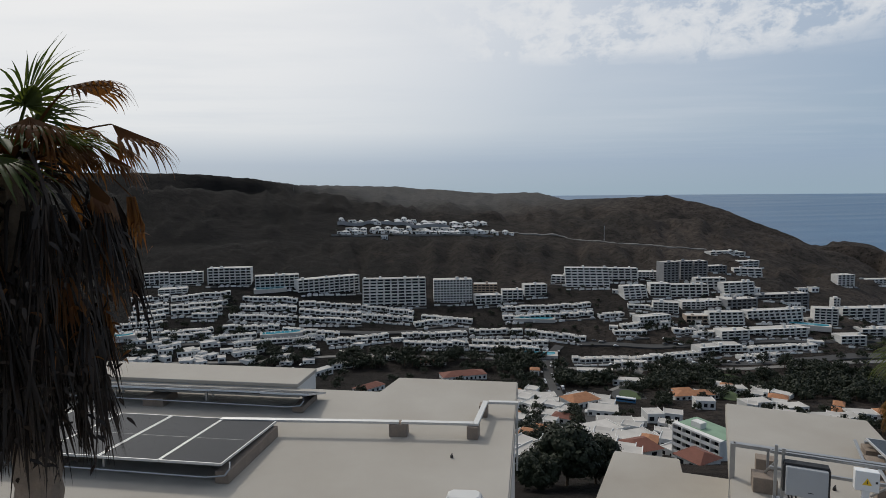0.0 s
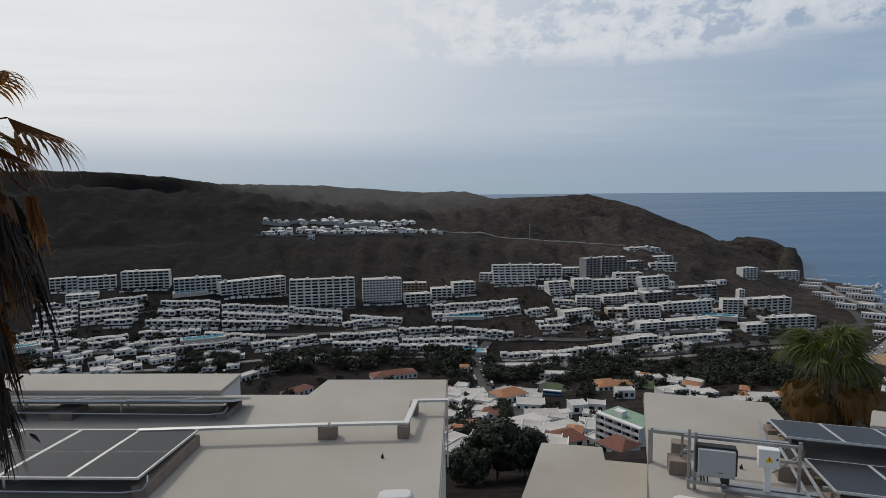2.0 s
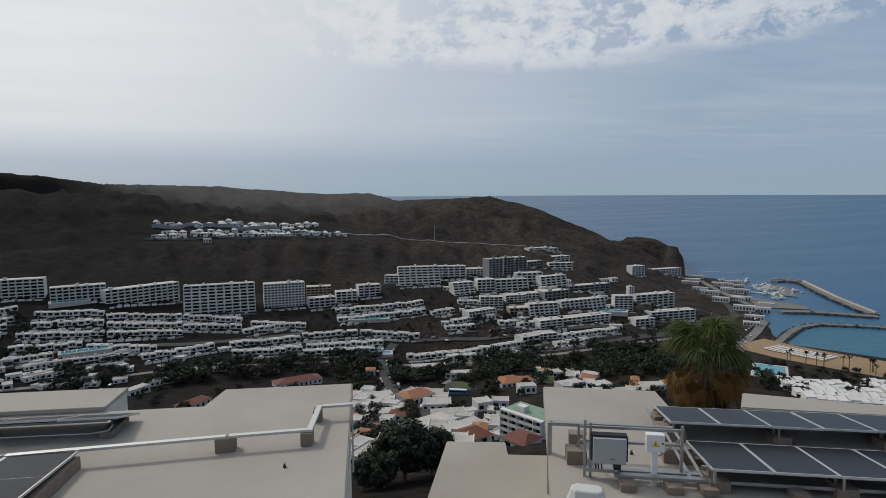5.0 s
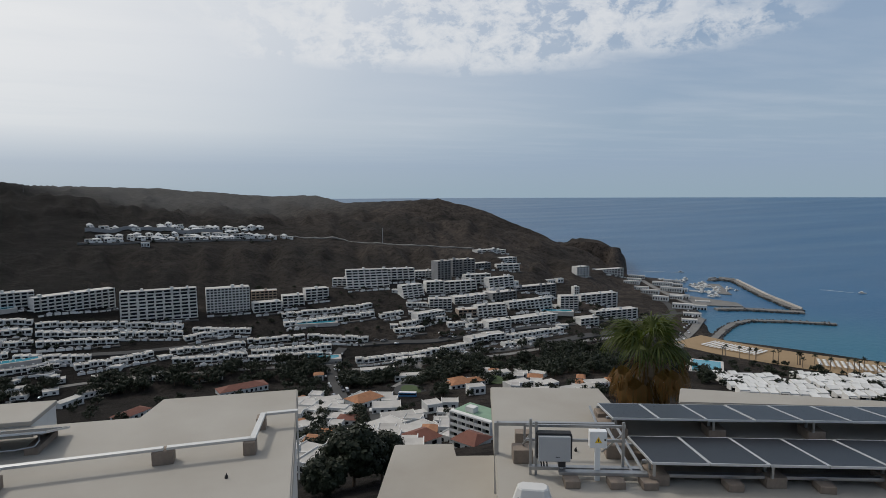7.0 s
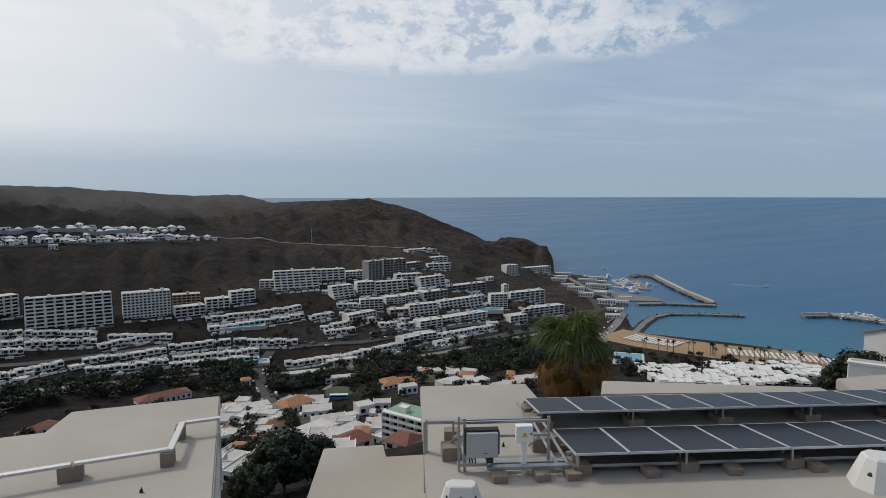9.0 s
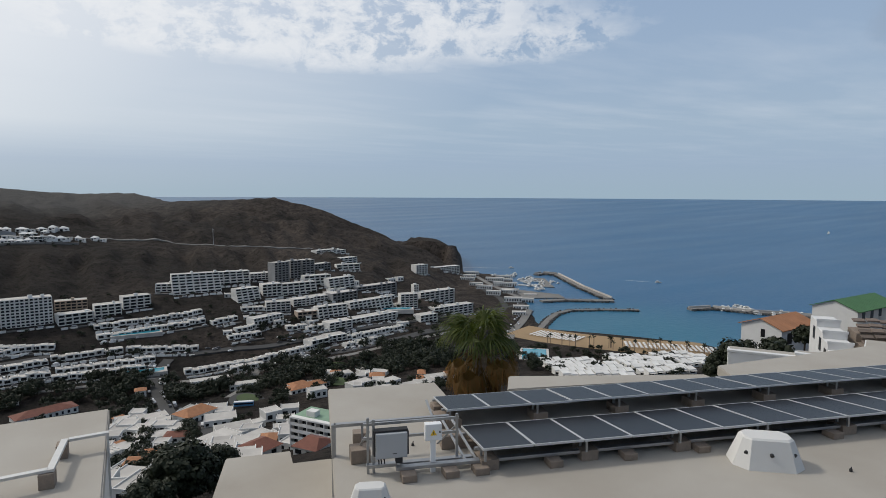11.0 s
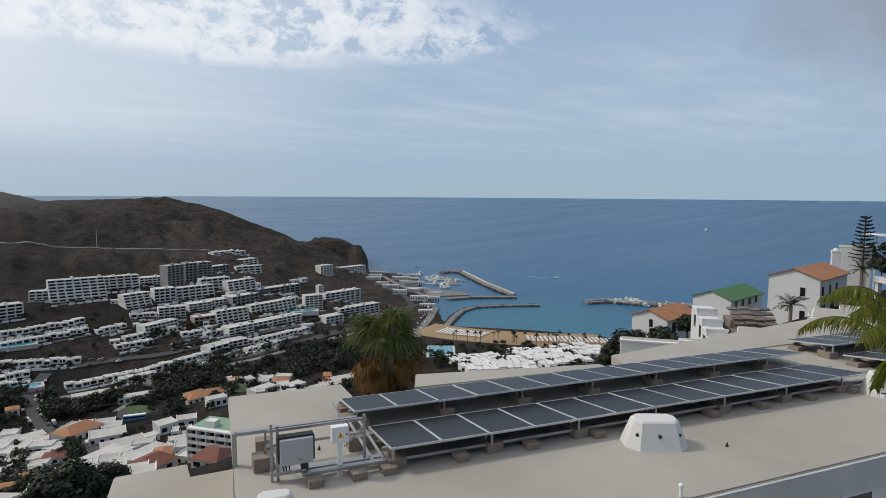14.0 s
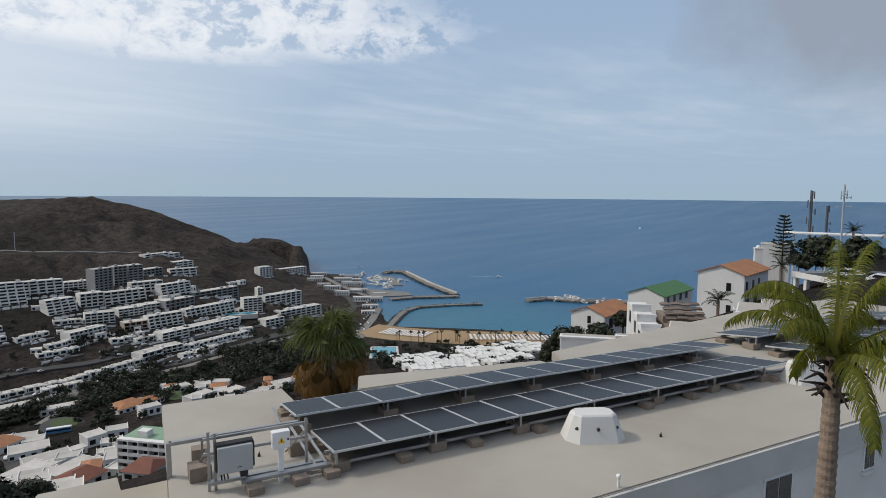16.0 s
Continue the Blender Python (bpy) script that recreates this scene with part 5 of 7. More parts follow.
def street_gap(x, y):
    best = math.hypot(x - 114, y - 352) - 12
    for (ax, ay), (bx, by) in zip(STREET, STREET[1:]):
        k = max(0.0, min(1.0, ((x - ax) * (bx - ax) + (y - ay) * (by - ay)) / ((bx - ax) ** 2 + (by - ay) ** 2)))
        best = min(best, math.hypot(x - ax - k * (bx - ax), y - ay - k * (by - ay)) - 4)
    return best


for i in range(700):
    a, r = rng_val.uniform(5.0, 25.0), 130 + 230 * rng_val.random() ** 0.8
    x, y = polar(a, r)
    if street_gap(x, y) < 7 or (a > 16 and r > 290) or (44 < x < 95 and 95 < y < 184) or min(math.hypot(x - p, y - q) for p, q in TAKEN) < 8.5:
        continue
    TAKEN.append((x, y))
    wide = rng_val.uniform(6, 11) * (0.75 if r < 200 else 1.0)
    turn = rng_val.choice((-28, -26, -24, 62)) + rng_val.uniform(-5, 5)
    villa(x - wide / 2, y - 3, turn, wide, rng_val.uniform(6, 9), rng_val.uniform(2.6, 4.2), rng_val.choice(("",) * 12 + ("orange", "red")))


# ---- roads, pools, lawns ----
strip("road", [(102, 506), (90, 490), (82, 452), (77, 401), (70, 353), (76, 322), (79, 300), (70, 270), (59, 254), (47, 248), (30, 246)], 8, M_ASPHALT, "grey asphalt road that winds through the valley", "road")
strip("road", [(119, 508), (150, 506), (180, 499), (238, 501), (305, 510), (363, 515), (424, 537), (485, 552), (560, 560), (600, 620), (640, 700), (690, 790)], 8, M_ASPHALT, "grey asphalt road along the foot of the slope", "road")
strip("road", [(-249, 462), (-210, 475), (-162, 496), (-94, 526), (-43, 532), (24, 542)], 7, M_ASPHALT, "grey asphalt road between the rows of houses", "road")
strip("road", [(-20, 938), (105, 926), (179, 921), (248, 895), (320, 882), (390, 866)], 5, M_QUAY, "pale road along the brow of the hill", "road", 0.6)
strip("road", [(160, 462), (140, 425), (122, 395), (111, 379)], 6, M_QUAY, "pale slip road to the roundabout", "road", 0.3)
strip("road", [(100, 460), (182, 448), (233, 444), (295, 452), (364, 469), (442, 486)], 6, M_QUAY, "pale lane beside the dry river bed", "road", 0.2)
strip("road", [(130, 470), (200, 462), (240, 458), (300, 466), (370, 483), (430, 500)], 12, M_ASPHALT, "wide dark road with parked cars", "road", 0.2)
strip("pavement", [(-240, 430), (-160, 455), (-90, 478), (0, 484), (90, 478)], 5, M_QUAY, "pale footpath through the trees", "footpath", 0.25)


def disc(name, x, y, rx, ry, mat, label, category, lift=0.35, base=None):
    n = 28
    pts = [(rx * math.cos(2 * math.pi * i / n), ry * math.sin(2 * math.pi * i / n)) for i in range(n)]
    z = max(ground(x + a, y + b) for a, b in pts) if base is None else base
    ob = part(name, prism(pts, -3.0, lift), mat)
    ob.matrix_world = pose(x, y, z)
    return tagged(ob, label, category)


disc("roundabout", 114, 352, 10, 15, M_ASPHALT, "round junction of grey asphalt", "roundabout", 0.05, ground(114, 352) + 0.6)
disc("traffic_island", 115, 354, 6, 10, M_LAWN, "green grass island in the round junction", "traffic island", 0.4, ground(114, 352) + 0.6)
disc("lawn", 203, 426, 16, 9, M_LAWN, "green lawn among trees", "lawn", 0.1)
disc("lawn", 174, 352, 7, 10, M_LAWN, "green lawn among trees", "lawn", 0.1)
for x, y, a, b, lift in ((349, 340, 10, 16, 0.8), (352, 352, 7, 6, 0.85), (-141, 508, 16, 4, 0.9), (82, 490, 13, 5, 0.9), (-175, 595, 14, 5, 0.9), (88, 560, 18, 4, 0.9), (346, 548, 16, 5, 0.9), (-264, 470, 12, 5, 0.9)):
    z = max(ground(x + i, y + j) for i in (-a, 0, a) for j in (-b, 0, b))
    pool = thing("swimming_pool", pose(x, y, z, 0, 0, -math.degrees(math.atan2(x, y))), "turquoise swimming pool with a pale rim", "swimming pool", "pools")
    part("rim", prism([(-a - 2, -b - 2), (a + 2, -b - 2), (a + 2, b + 2), (-a - 2, b + 2)], -4, lift - 0.1), M_TOWNROOF, pool)
    part("water", prism([(-a, -b), (a * 0.6, -b), (a, -b * 0.3), (a, b), (-a, b)], lift - 0.09, lift), M_POOL, pool)


# ---- trees ----
def leaf_material(name, colour, dry, thin=0.0):
    m = bpy.data.materials.new(name)
    m.use_nodes = True
    nt = m.node_tree
    p = nt.nodes["Principled BSDF"]
    geo = nt.nodes.new("ShaderNodeNewGeometry")
    co = nt.nodes.new("ShaderNodeTexCoord")
    nz = node(nt, "ShaderNodeTexNoise", Scale=0.6, Detail=3.0)
    link_nodes(nt, co.outputs["Object"], nz.inputs["Vector"])
    c = mix(nt, geo.outputs["Random Per Island"], colour, dry)
    c = mix(nt, mathop(nt, "MULTIPLY", nz.outputs[0], 0.5), c, tuple(x * 0.55 for x in colour))
    link_nodes(nt, c, p.inputs["Base Color"])
    p.inputs["Roughness"].default_value = 0.6
    p.inputs["Specular IOR Level"].default_value = 0.3
    if thin:
        tr = nt.nodes.new("ShaderNodeBsdfTranslucent")
        sh = nt.nodes.new("ShaderNodeMixShader")
        sh.inputs[0].default_value = thin
        link_nodes(nt, mix(nt, 1.0, c, (1.9, 1.9, 1.4), "MULTIPLY"), tr.inputs[0])
        link_nodes(nt, p.outputs[0], sh.inputs[1])
        link_nodes(nt, tr.outputs[0], sh.inputs[2])
        link_nodes(nt, sh.outputs[0], nt.nodes["Material Output"].inputs[0])
    return m


M_TREE = leaf_material("dark_foliage", (0.015, 0.022, 0.0095), (0.027, 0.034, 0.0145))
M_BARK = material("bark", (0.13, 0.09, 0.06), 0.95, vary=0.3, scale=3, bump=0.4, fine=25)


def add_crown(verts, faces, cx, cy, cz, r, h, n_clumps, n_leaves, rng, leaf=1.0):
    """Clumps of leaves: many small uneven tufts over a lopsided dome."""
    for _ in range(n_clumps):
        a, u = rng.uniform(0, 6.283), rng.uniform(-0.5, 1)
        k = rng.uniform(0.35, 0.95)
        s = math.sqrt(max(0.0, 1 - u * u * 0.9))
        px, py, pz = cx + r * k * s * math.cos(a), cy + r * k * s * math.sin(a), cz + h * 0.5 * u * k
        q = r * rng.uniform(0.2, 0.4)
        for _ in range(n_leaves):
            d = Vector((rng.gauss(0, 1), rng.gauss(0, 1), rng.gauss(0.15, 1))).normalized()
            c = Vector((px, py, pz)) + d * q * rng.uniform(0.4, 1.0)
            e1 = d.orthogonal().normalized()
            e2 = d.cross(e1)
            t = rng.uniform(0, 6.283)
            e1, e2 = e1 * math.cos(t) + e2 * math.sin(t), e2 * math.cos(t) - e1 * math.sin(t)
            w, l = q * leaf * rng.uniform(0.25, 0.5), q * leaf * rng.uniform(0.4, 0.8)
            i = len(verts)
            verts += [c - e1 * w, c - e2 * l * 0.4, c + e1 * w, c + e2 * l + d * 0.2 * l]
            faces.append((i, i + 1, i + 2, i + 3))


WOOD_V, WOOD_F, TRUNKS = [], [], bmesh.new()
rng_tree = random.Random(11)


def copse(a0, a1, r0, r1, n, size):
    for _ in range(n):
        a, r = radians(rng_tree.uniform(a0, a1)), rng_tree.uniform(r0, r1)
        x, y = r * math.sin(a), r * math.cos(a)
        z, s = ground(x, y), size * rng_tree.uniform(0.6, 1.25)
        add_crown(WOOD_V, WOOD_F, x, y, z + s * 0.85, s * 1.15, s * 1.6, 26, 22, rng_tree, 0.72)
        add_tube(TRUNKS, (x, y, z - 1), (x, y, z + s), 0.08 * s, 0.04 * s, 5)


copse(-10.8, -4.7, 456, 489, 30, 4.5)
copse(-4.7, 0.9, 453, 486, 21, 4.5)
copse(0.9, 9.2, 450, 498, 39, 4.5)
copse(11.1, 16.7, 402, 471, 33, 5.0)
copse(17.0, 19.8, 381, 477, 12, 4)
copse(20.0, 25.1, 417, 495, 33, 5.0)
copse(25.5, 30.8, 435, 486, 15, 3.5)
copse(31.0, 36.9, 429, 534, 45, 5.0)
copse(-18.6, -12.4, 474, 513, 27, 3.8)
copse(-29.5, -18.6, 492, 555, 36, 3.0)
copse(30.4, 38.4, 423, 531, 39, 5)
copse(6.3, 10.6, 453, 495, 21, 4.5)
copse(5.9, 9.9, 360, 456, 21, 4)
copse(6.4, 11.0, 180, 252, 18, 3.5)
copse(12.5, 13.5, 267, 315, 10, 3.5)
copse(19.6, 22.8, 396, 474, 18, 4.5)
copse(20.1, 21.7, 336, 375, 9, 3.5)
copse(27.6, 35.4, 414, 480, 21, 4.5)
copse(39.4, 46.6, 414, 561, 39, 4)
copse(45.5, 48.7, 408, 459, 12, 3)
copse(49.2, 58.9, 498, 567, 21, 3)
copse(-20.4, -19.4, 570, 621, 6, 3.5)
copse(16.0, 27.7, 528, 591, 24, 2.6)
copse(5.7, 15.4, 525, 555, 12, 2.6)
copse(7.6, 9.8, 171, 294, 9, 3.5)
copse(33.1, 38.3, 573, 708, 15, 3.5)
copse(-28, 0, 500, 600, 90, 1.9)
copse(0, 34, 500, 690, 150, 1.9)
copse(34, 43, 560, 760, 30, 2.6)
copse(4, 24, 190, 420, 30, 2.6)
copse(24, 44, 330, 540, 70, 3.6)
copse(44, 60, 420, 560, 60, 3.0)
copse(-30, 4, 330, 480, 60, 3.2)
copse(-12, 6, 860, 960, 30, 2.0)
me_wood = bpy.data.meshes.new("crowns")
me_wood.from_pydata([tuple(v) for v in WOOD_V], [], WOOD_F)
woods = thing("valley_trees", pose(0, 0, 0), "dark green trees scattered through the valley and town", "trees", kind="stuff")
part("crowns", me_wood, M_TREE, woods)
part("trunks", TRUNKS, M_BARK, woods)


def tree(x, y, z, height, r, label, seed):
    """A broadleaf tree with a tapered trunk, limbs and a crown of small leaves."""
    rng = random.Random(seed)
    t = thing("tree", pose(x, y, z), label, "tree")
    tr = bmesh.new()
    add_tube(tr, (0, 0, -2), (0.2, 0.1, height * 0.45), 0.035 * height, 0.022 * height, 8)
    for i in range(7):
        a = i * 0.9 + rng.uniform(0, 0.5)
        add_tube(tr, (0.2, 0.1, height * 0.4), (0.6 * r * math.cos(a), 0.6 * r * math.sin(a), height * rng.uniform(0.6, 0.85)), 0.014 * height, 0.005 * height, 6)
    part("trunk", tr, M_BARK, t)
    vs, fs = [], []
    add_crown(vs, fs, 0, 0, height * 0.62, r, height * 0.85, 150, 170, rng, 0.42)
    me = bpy.data.meshes.new("crown")
    me.from_pydata([tuple(v) for v in vs], [], fs)
    part("crown", me, M_TREE, t)
    return t


for x, y, h, r, s in ((21, 97, 10, 5.2, 1), (27, 101, 8.5, 4.0, 2), (15, 92, 6, 3.4, 3), (33, 118, 7, 3.2, 4), (43.6, 22.5, 5.2, 1.3, 5), (45, 22.0, 5.8, 1.9, 6)):
    tree(x, y, ground(x, y) - 0.5, h, r, "large dark green leafy tree on the slope", s)

# ---- forecourts, lanes and parked cars of the slope ----
def build_forecourts():
    """Low garden walls and paved lanes along the fronts of the rows and blocks."""
    rng = random.Random(71)
    walls, lanes, cars = bmesh.new(), bmesh.new(), bmesh.new()
    for x0, y0, x1, y1, tall in FRONTS:
        ln = math.dist((x0, y0), (x1, y1))
        ux, uy = (x1 - x0) / ln, (y1 - y0) / ln
        nx, ny = uy, -ux
        head = math.degrees(math.atan2(uy, ux))
        off = 6.5 if tall else 5.5
        n = max(2, int(ln / 6))
        for i in range(n):
            k = (i + 0.5) * ln / n
            px, py = x0 + ux * k + nx * off, y0 + uy * k + ny * off
            z = ground(px, py)
            w = ln / n
            add_box(lanes, -w / 2, -2.4, -4, w / 2, 2.4, 0.35, pose(px, py, z, 0, 0, head))
            if rng.random() < 0.75:
                add_box(walls, -w / 2, -2.9, -4, w / 2 - rng.uniform(0, 2.5), -2.5, rng.uniform(0.6, 1.5), pose(px, py, z, 0, 0, head))
            if not tall:
                hx, hy = x0 + ux * k - nx * 3.0, y0 + uy * k - ny * 3.0
                hz = ground(x0 + ux * k, y0 + uy * k) + 3.9
                add_box(walls, 0.4, -0.8, -1.5, rng.uniform(1.4, 2.4), 0.9, rng.uniform(0.5, 1.1), pose(hx, hy, hz, 0, 0, head))
                add_box(walls, -0.16, -3.2, -3, 0.16, 3.0, 0.35, pose(hx - ux * w / 2, hy - uy * w / 2, hz, 0, 0, head))
            if not tall and rng.random() < 0.7:
                add_box(walls, -0.12, 2.4, -3, 0.12, 5.0, rng.uniform(0.9, 1.6), pose(px, py, z, 0, 0, head))
            if rng.random() < 0.5:
                m = pose(px, py, z + 0.36, 0, 0, head + rng.choice((0, 180)) + rng.uniform(-6, 6))
                add_box(cars, -2.1, -0.85, 0.25, 2.1, 0.85, 0.95, m)
                add_box(cars, -1.3, -0.75, 0.95, 1.0, 0.75, 1.45, m)
    tagged(part("garden_walls", walls, M_TOWN), "low white garden walls before the houses of the slope", "garden walls", kind="stuff")
    tagged(part("lanes", lanes, M_LANE), "grey paved lanes between the houses of the slope", "lanes", kind="stuff")
    tagged(part("parked_cars", cars, M_CARS), "many small parked cars along the lanes of the slope", "parked cars", kind="stuff")


M_LANE = material("lane_paving", (0.105, 0.10, 0.095), 0.9, vary=0.3, scale=0.06, bump=0.0, fine=1.5)
M_CARS = material("car_paints", (0.36, 0.36, 0.37), 0.35, vary=0.1, bump=0.0, island=0.95)
build_forecourts()


# ---- beach and harbour ----
strip("beach", [(436, 452), (446, 424), (456, 394), (470, 362), (494, 326), (530, 292), (560, 270)], 62, M_SAND, "curved beach of golden sand", "beach", 0.15)


def mole(pts, width, height, label, wall=True, rocks=True):
    """A breakwater: a stone-faced bank with a walkway, a wall and boulders."""
    t = thing("breakwater", pose(0, 0, 0), label, "breakwater")
    core, boulders = bmesh.new(), bmesh.new()
    rng = random.Random(len(pts) + int(width * 7))
    for (x0, y0), (x1, y1) in zip(pts, pts[1:]):
        ln, head = math.dist((x0, y0), (x1, y1)), math.degrees(math.atan2(y1 - y0, x1 - x0))
        m = pose(x0, y0, 0, 0, 0, head)
        add_box(core, -1, -width / 2, -4, ln + 1, width / 2, height, m)
        if wall:
            part("wall", box(0, width / 2 - 1.6, height, ln, width / 2 - 0.2, height + 2.2), M_TOWNROOF, t, "pale sea wall").matrix_basis = m
        if rocks:
            for i in range(int(ln / 1.6)):
                for side in (-1, 1):
                    r = rng.uniform(0.7, 1.5)
                    c = m @ Vector((rng.uniform(0, ln), side * (width / 2 + rng.uniform(-0.3, 2.6)), rng.uniform(-0.3, height * 0.7)))
                    add_box(boulders, -r, -r * 0.8, -r * 0.6, r, r * 0.8, r * 0.6, Matrix.Translation(c) @ pose(0, 0, 0, rng.uniform(0, 90), rng.uniform(0, 90), rng.uniform(0, 90)))
    part("walkway", core, M_QUAY, t)
    tagged(part("rubble_bank", boulders, M_ROCK, t, "dark grey boulders"), kind="stuff")
    return t


mole([(780, 758), (800, 762), (810, 738), (728, 608), (681, 520)], 10, 3.0, "long breakwater with a pale wall and a quay behind")
mole([(594, 566), (627, 553), (675, 509)], 12, 2.2, "rock-edged mole at the harbour mouth", False)
mole([(467, 448), (512, 477), (547, 496), (578, 500), (610, 482), (649, 450)], 7, 1.8, "curved rock jetty that shelters the beach", False)
mole([(708, 413), (738, 400), (751, 356), (777, 320), (800, 260)], 9, 2.6, "rock breakwater of the second marina")
quay = thing("quay", pose(0, 0, 0), "concrete quays of the marina", "quay")
part("deck", prism([(590, 600), (640, 566), (655, 590), (640, 640), (625, 690), (605, 650)][::-1], -3, 1.2), M_QUAY, quay)
part("deck", prism([(700, 640), (760, 720), (750, 735), (690, 655)][::-1], -3, 1.0), M_QUAY, quay)


def boat_mesh():
    h = bmesh.new()
    sec = [(-5, 1.5, 0.0), (-2, 1.8, 0.0), (2, 1.6, 0.1), (4, 0.9, 0.3), (5.5, 0.05, 0.5)]
    rows = []
    for x, w, s in sec:
        rows.append([h.verts.new(p) for p in ((x, -w, 1.2 + s), (x, -w * 0.7, 0.0), (x, w * 0.7, 0.0), (x, w, 1.2 + s))])
    for a, b in zip(rows, rows[1:]):
        for i in range(3):
            h.faces.new((a[i], b[i], b[i + 1], a[i + 1]))
        h.faces.new((a[3], b[3], b[0], a[0]))
    h.faces.new(rows[0])
    c = bmesh.new()
    add_box(c, -3.2, -1.1, 1.2, 1.6, 1.1, 2.5)
    add_box(c, -2.6, -0.9, 2.5, 0.4, 0.9, 3.4)
    w = bmesh.new()
    add_box(w, -3.0, -1.13, 1.8, 1.4, 1.13, 2.3)
    return mesh_of("hull", h), mesh_of("cabin", c), mesh_of("window", w)


BOAT = boat_mesh()
boat = thing("boat", pose(886, 577, 0.0, 0, 0, 296), "white motor boat under way with a foaming wake", "boat", "boats")
for nm, me, mt in zip(("hull", "cabin", "window"), BOAT, (M_TOWN, M_TOWN, M_PANE)):
    part(nm, me, mt, boat)
rng_boat = random.Random(5)
for i in range(70):
    k = i % 3
    if k == 0:
        x, y = rng_boat.uniform(745, 790), rng_boat.uniform(300, 395)
        x += (395 - y) * 0.28 - 8
    elif k == 1:
        s = rng_boat.random()
        x, y = 690 + 70 * s - rng_boat.uniform(16, 40), 640 + 95 * s
    else:
        x, y = rng_boat.uniform(690, 760), rng_boat.uniform(660, 800)
    b = copy_thing(boat, pose(x, y, 0.0, 0, 0, rng_boat.uniform(0, 360)))
    b.scale = (rng_boat.uniform(0.7, 1.5),) * 3
    tagged(b, "white boat moored in the marina", "boat", "boats")
foam = material("foam", (0.75, 0.78, 0.8), 0.9, vary=0.3, scale=0.2, bump=0.0)
for x, y, ln, head, w in ((885, 579, 52, 116, 3.0), (815, 860, 70, 140, 3.0), (770, 905, 60, 150, 3.0), (2290, 842, 40, 200, 6.0)):
    bm = bmesh.new()
    n = 14
    for i in range(n):
        s = w * (0.3 + 0.7 * i / n) * rng_boat.uniform(0.7, 1.2)
        add_box(bm, ln * i / n, -s / 2, 0.06, ln * (i + 0.85) / n, s / 2, 0.2)
    ob = part("wake", bm, foam)
    zz = 0.05 if math.hypot(x, y) < 1800 else (EYE - 0.0083 * 4950) * ((math.hypot(x, y) - 1800) / 3150) ** 1.25 + 0.4
    ob.matrix_world = pose(x, y, zz, 0, 0, head)
    tagged(ob, "white foam wake on the sea", "wake", "wakes")
b = copy_thing(boat, pose(2296, 841, (EYE - 0.0083 * 4950) * ((math.hypot(2296, 841) - 1800) / 3150) ** 1.25, 0, 0, 20))
b.scale = (2.2, 2.2, 2.2)
b = copy_thing(boat, pose(815, 863, 0, 0, 0, 320))

# parasols in rows
par_v, par_f = [], []
for (x0, y0), (dx, dy), nx, ny, gap in (((433, 428), (0.30, -0.95), 13, 8, 4.0), ((470, 336), (0.66, -0.75), 22, 7, 4.4)):
    for i in range(nx):
        for j in range(ny):
            x, y = x0 + dx * gap * i - dy * gap * j * 0.9, y0 + dy * gap * i + dx * gap * j * 0.9
            z = ground(x, y) + 0.2
            k = len(par_v)
            par_v += [(x - 1.3, y - 1.3, z + 2.0), (x + 1.3, y - 1.3, z + 2.0), (x + 1.3, y + 1.3, z + 2.0), (x - 1.3, y + 1.3, z + 2.0), (x, y, z + 2.7), (x - 0.05, y, z), (x + 0.05, y, z), (x, y + 0.05, z + 2.0)]
            par_f += [(k, k + 1, k + 4), (k + 1, k + 2, k + 4), (k + 2, k + 3, k + 4), (k + 3, k, k + 4), (k + 5, k + 6, k + 7)]
me_par = bpy.data.meshes.new("parasols")
me_par.from_pydata(par_v, [], par_f)
tagged(part("parasols", me_par, M_TOWN), "white parasols in rows on the beach", "parasols", kind="stuff")

strip("road", [(400, 425), (430, 452), (478, 485), (530, 527), (555, 543), (580, 580), (594, 632), (625, 704), (662, 789)], 9, M_QUAY, "pale promenade road above the harbour", "road", 0.3)
strip("road", [(470, 520), (520, 560), (556, 610), (575, 660), (610, 740)], 8, M_ASPHALT, "grey road round the headland", "road", 0.3)
# marina houses and the waterfront
for x, y, hd, w, h in ((598, 655, -52, 26, 6), (622, 700, -50, 30, 7), (648, 748, -48, 30, 6), (566, 585, -46, 22, 8), (668, 690, -50, 22, 5), (640, 650, -50, 24, 5), (690, 770, -46, 26, 6), (608, 615, -40, 18, 6), (700, 720, -48, 20, 5), (660, 820, -42, 26, 5), (520, 545, -42, 20, 5), (540, 585, -46, 24, 6), (556, 640, -50, 20, 6), (578, 690, -52, 24, 6), (590, 720, -50, 20, 5), (610, 770, -46, 24, 5), (490, 515, -40, 16, 4), (632, 790, -46, 22, 5), (676, 735, -48, 16, 5), (652, 700, -50, 16, 6), (586, 640, -50, 16, 5)):
    villa(x, y, hd, w, 10, h)


# ---- vehicles ----
M_CARWHITE = material("car_white", (0.7, 0.7, 0.7), 0.3, vary=0.05, bump=0.0)
M_CARDARK = material("car_dark", (0.05, 0.055, 0.065), 0.3, vary=0.05, bump=0.0)
M_CARSILVER = material("car_silver", (0.35, 0.36, 0.38), 0.3, metal=0.4, vary=0.05, bump=0.0)
M_BUS = material("bus_blue", (0.06, 0.20, 0.38), 0.35, vary=0.05, bump=0.0)
M_TYRE = material("tyre", (0.015, 0.015, 0.015), 0.8, bump=0.0)


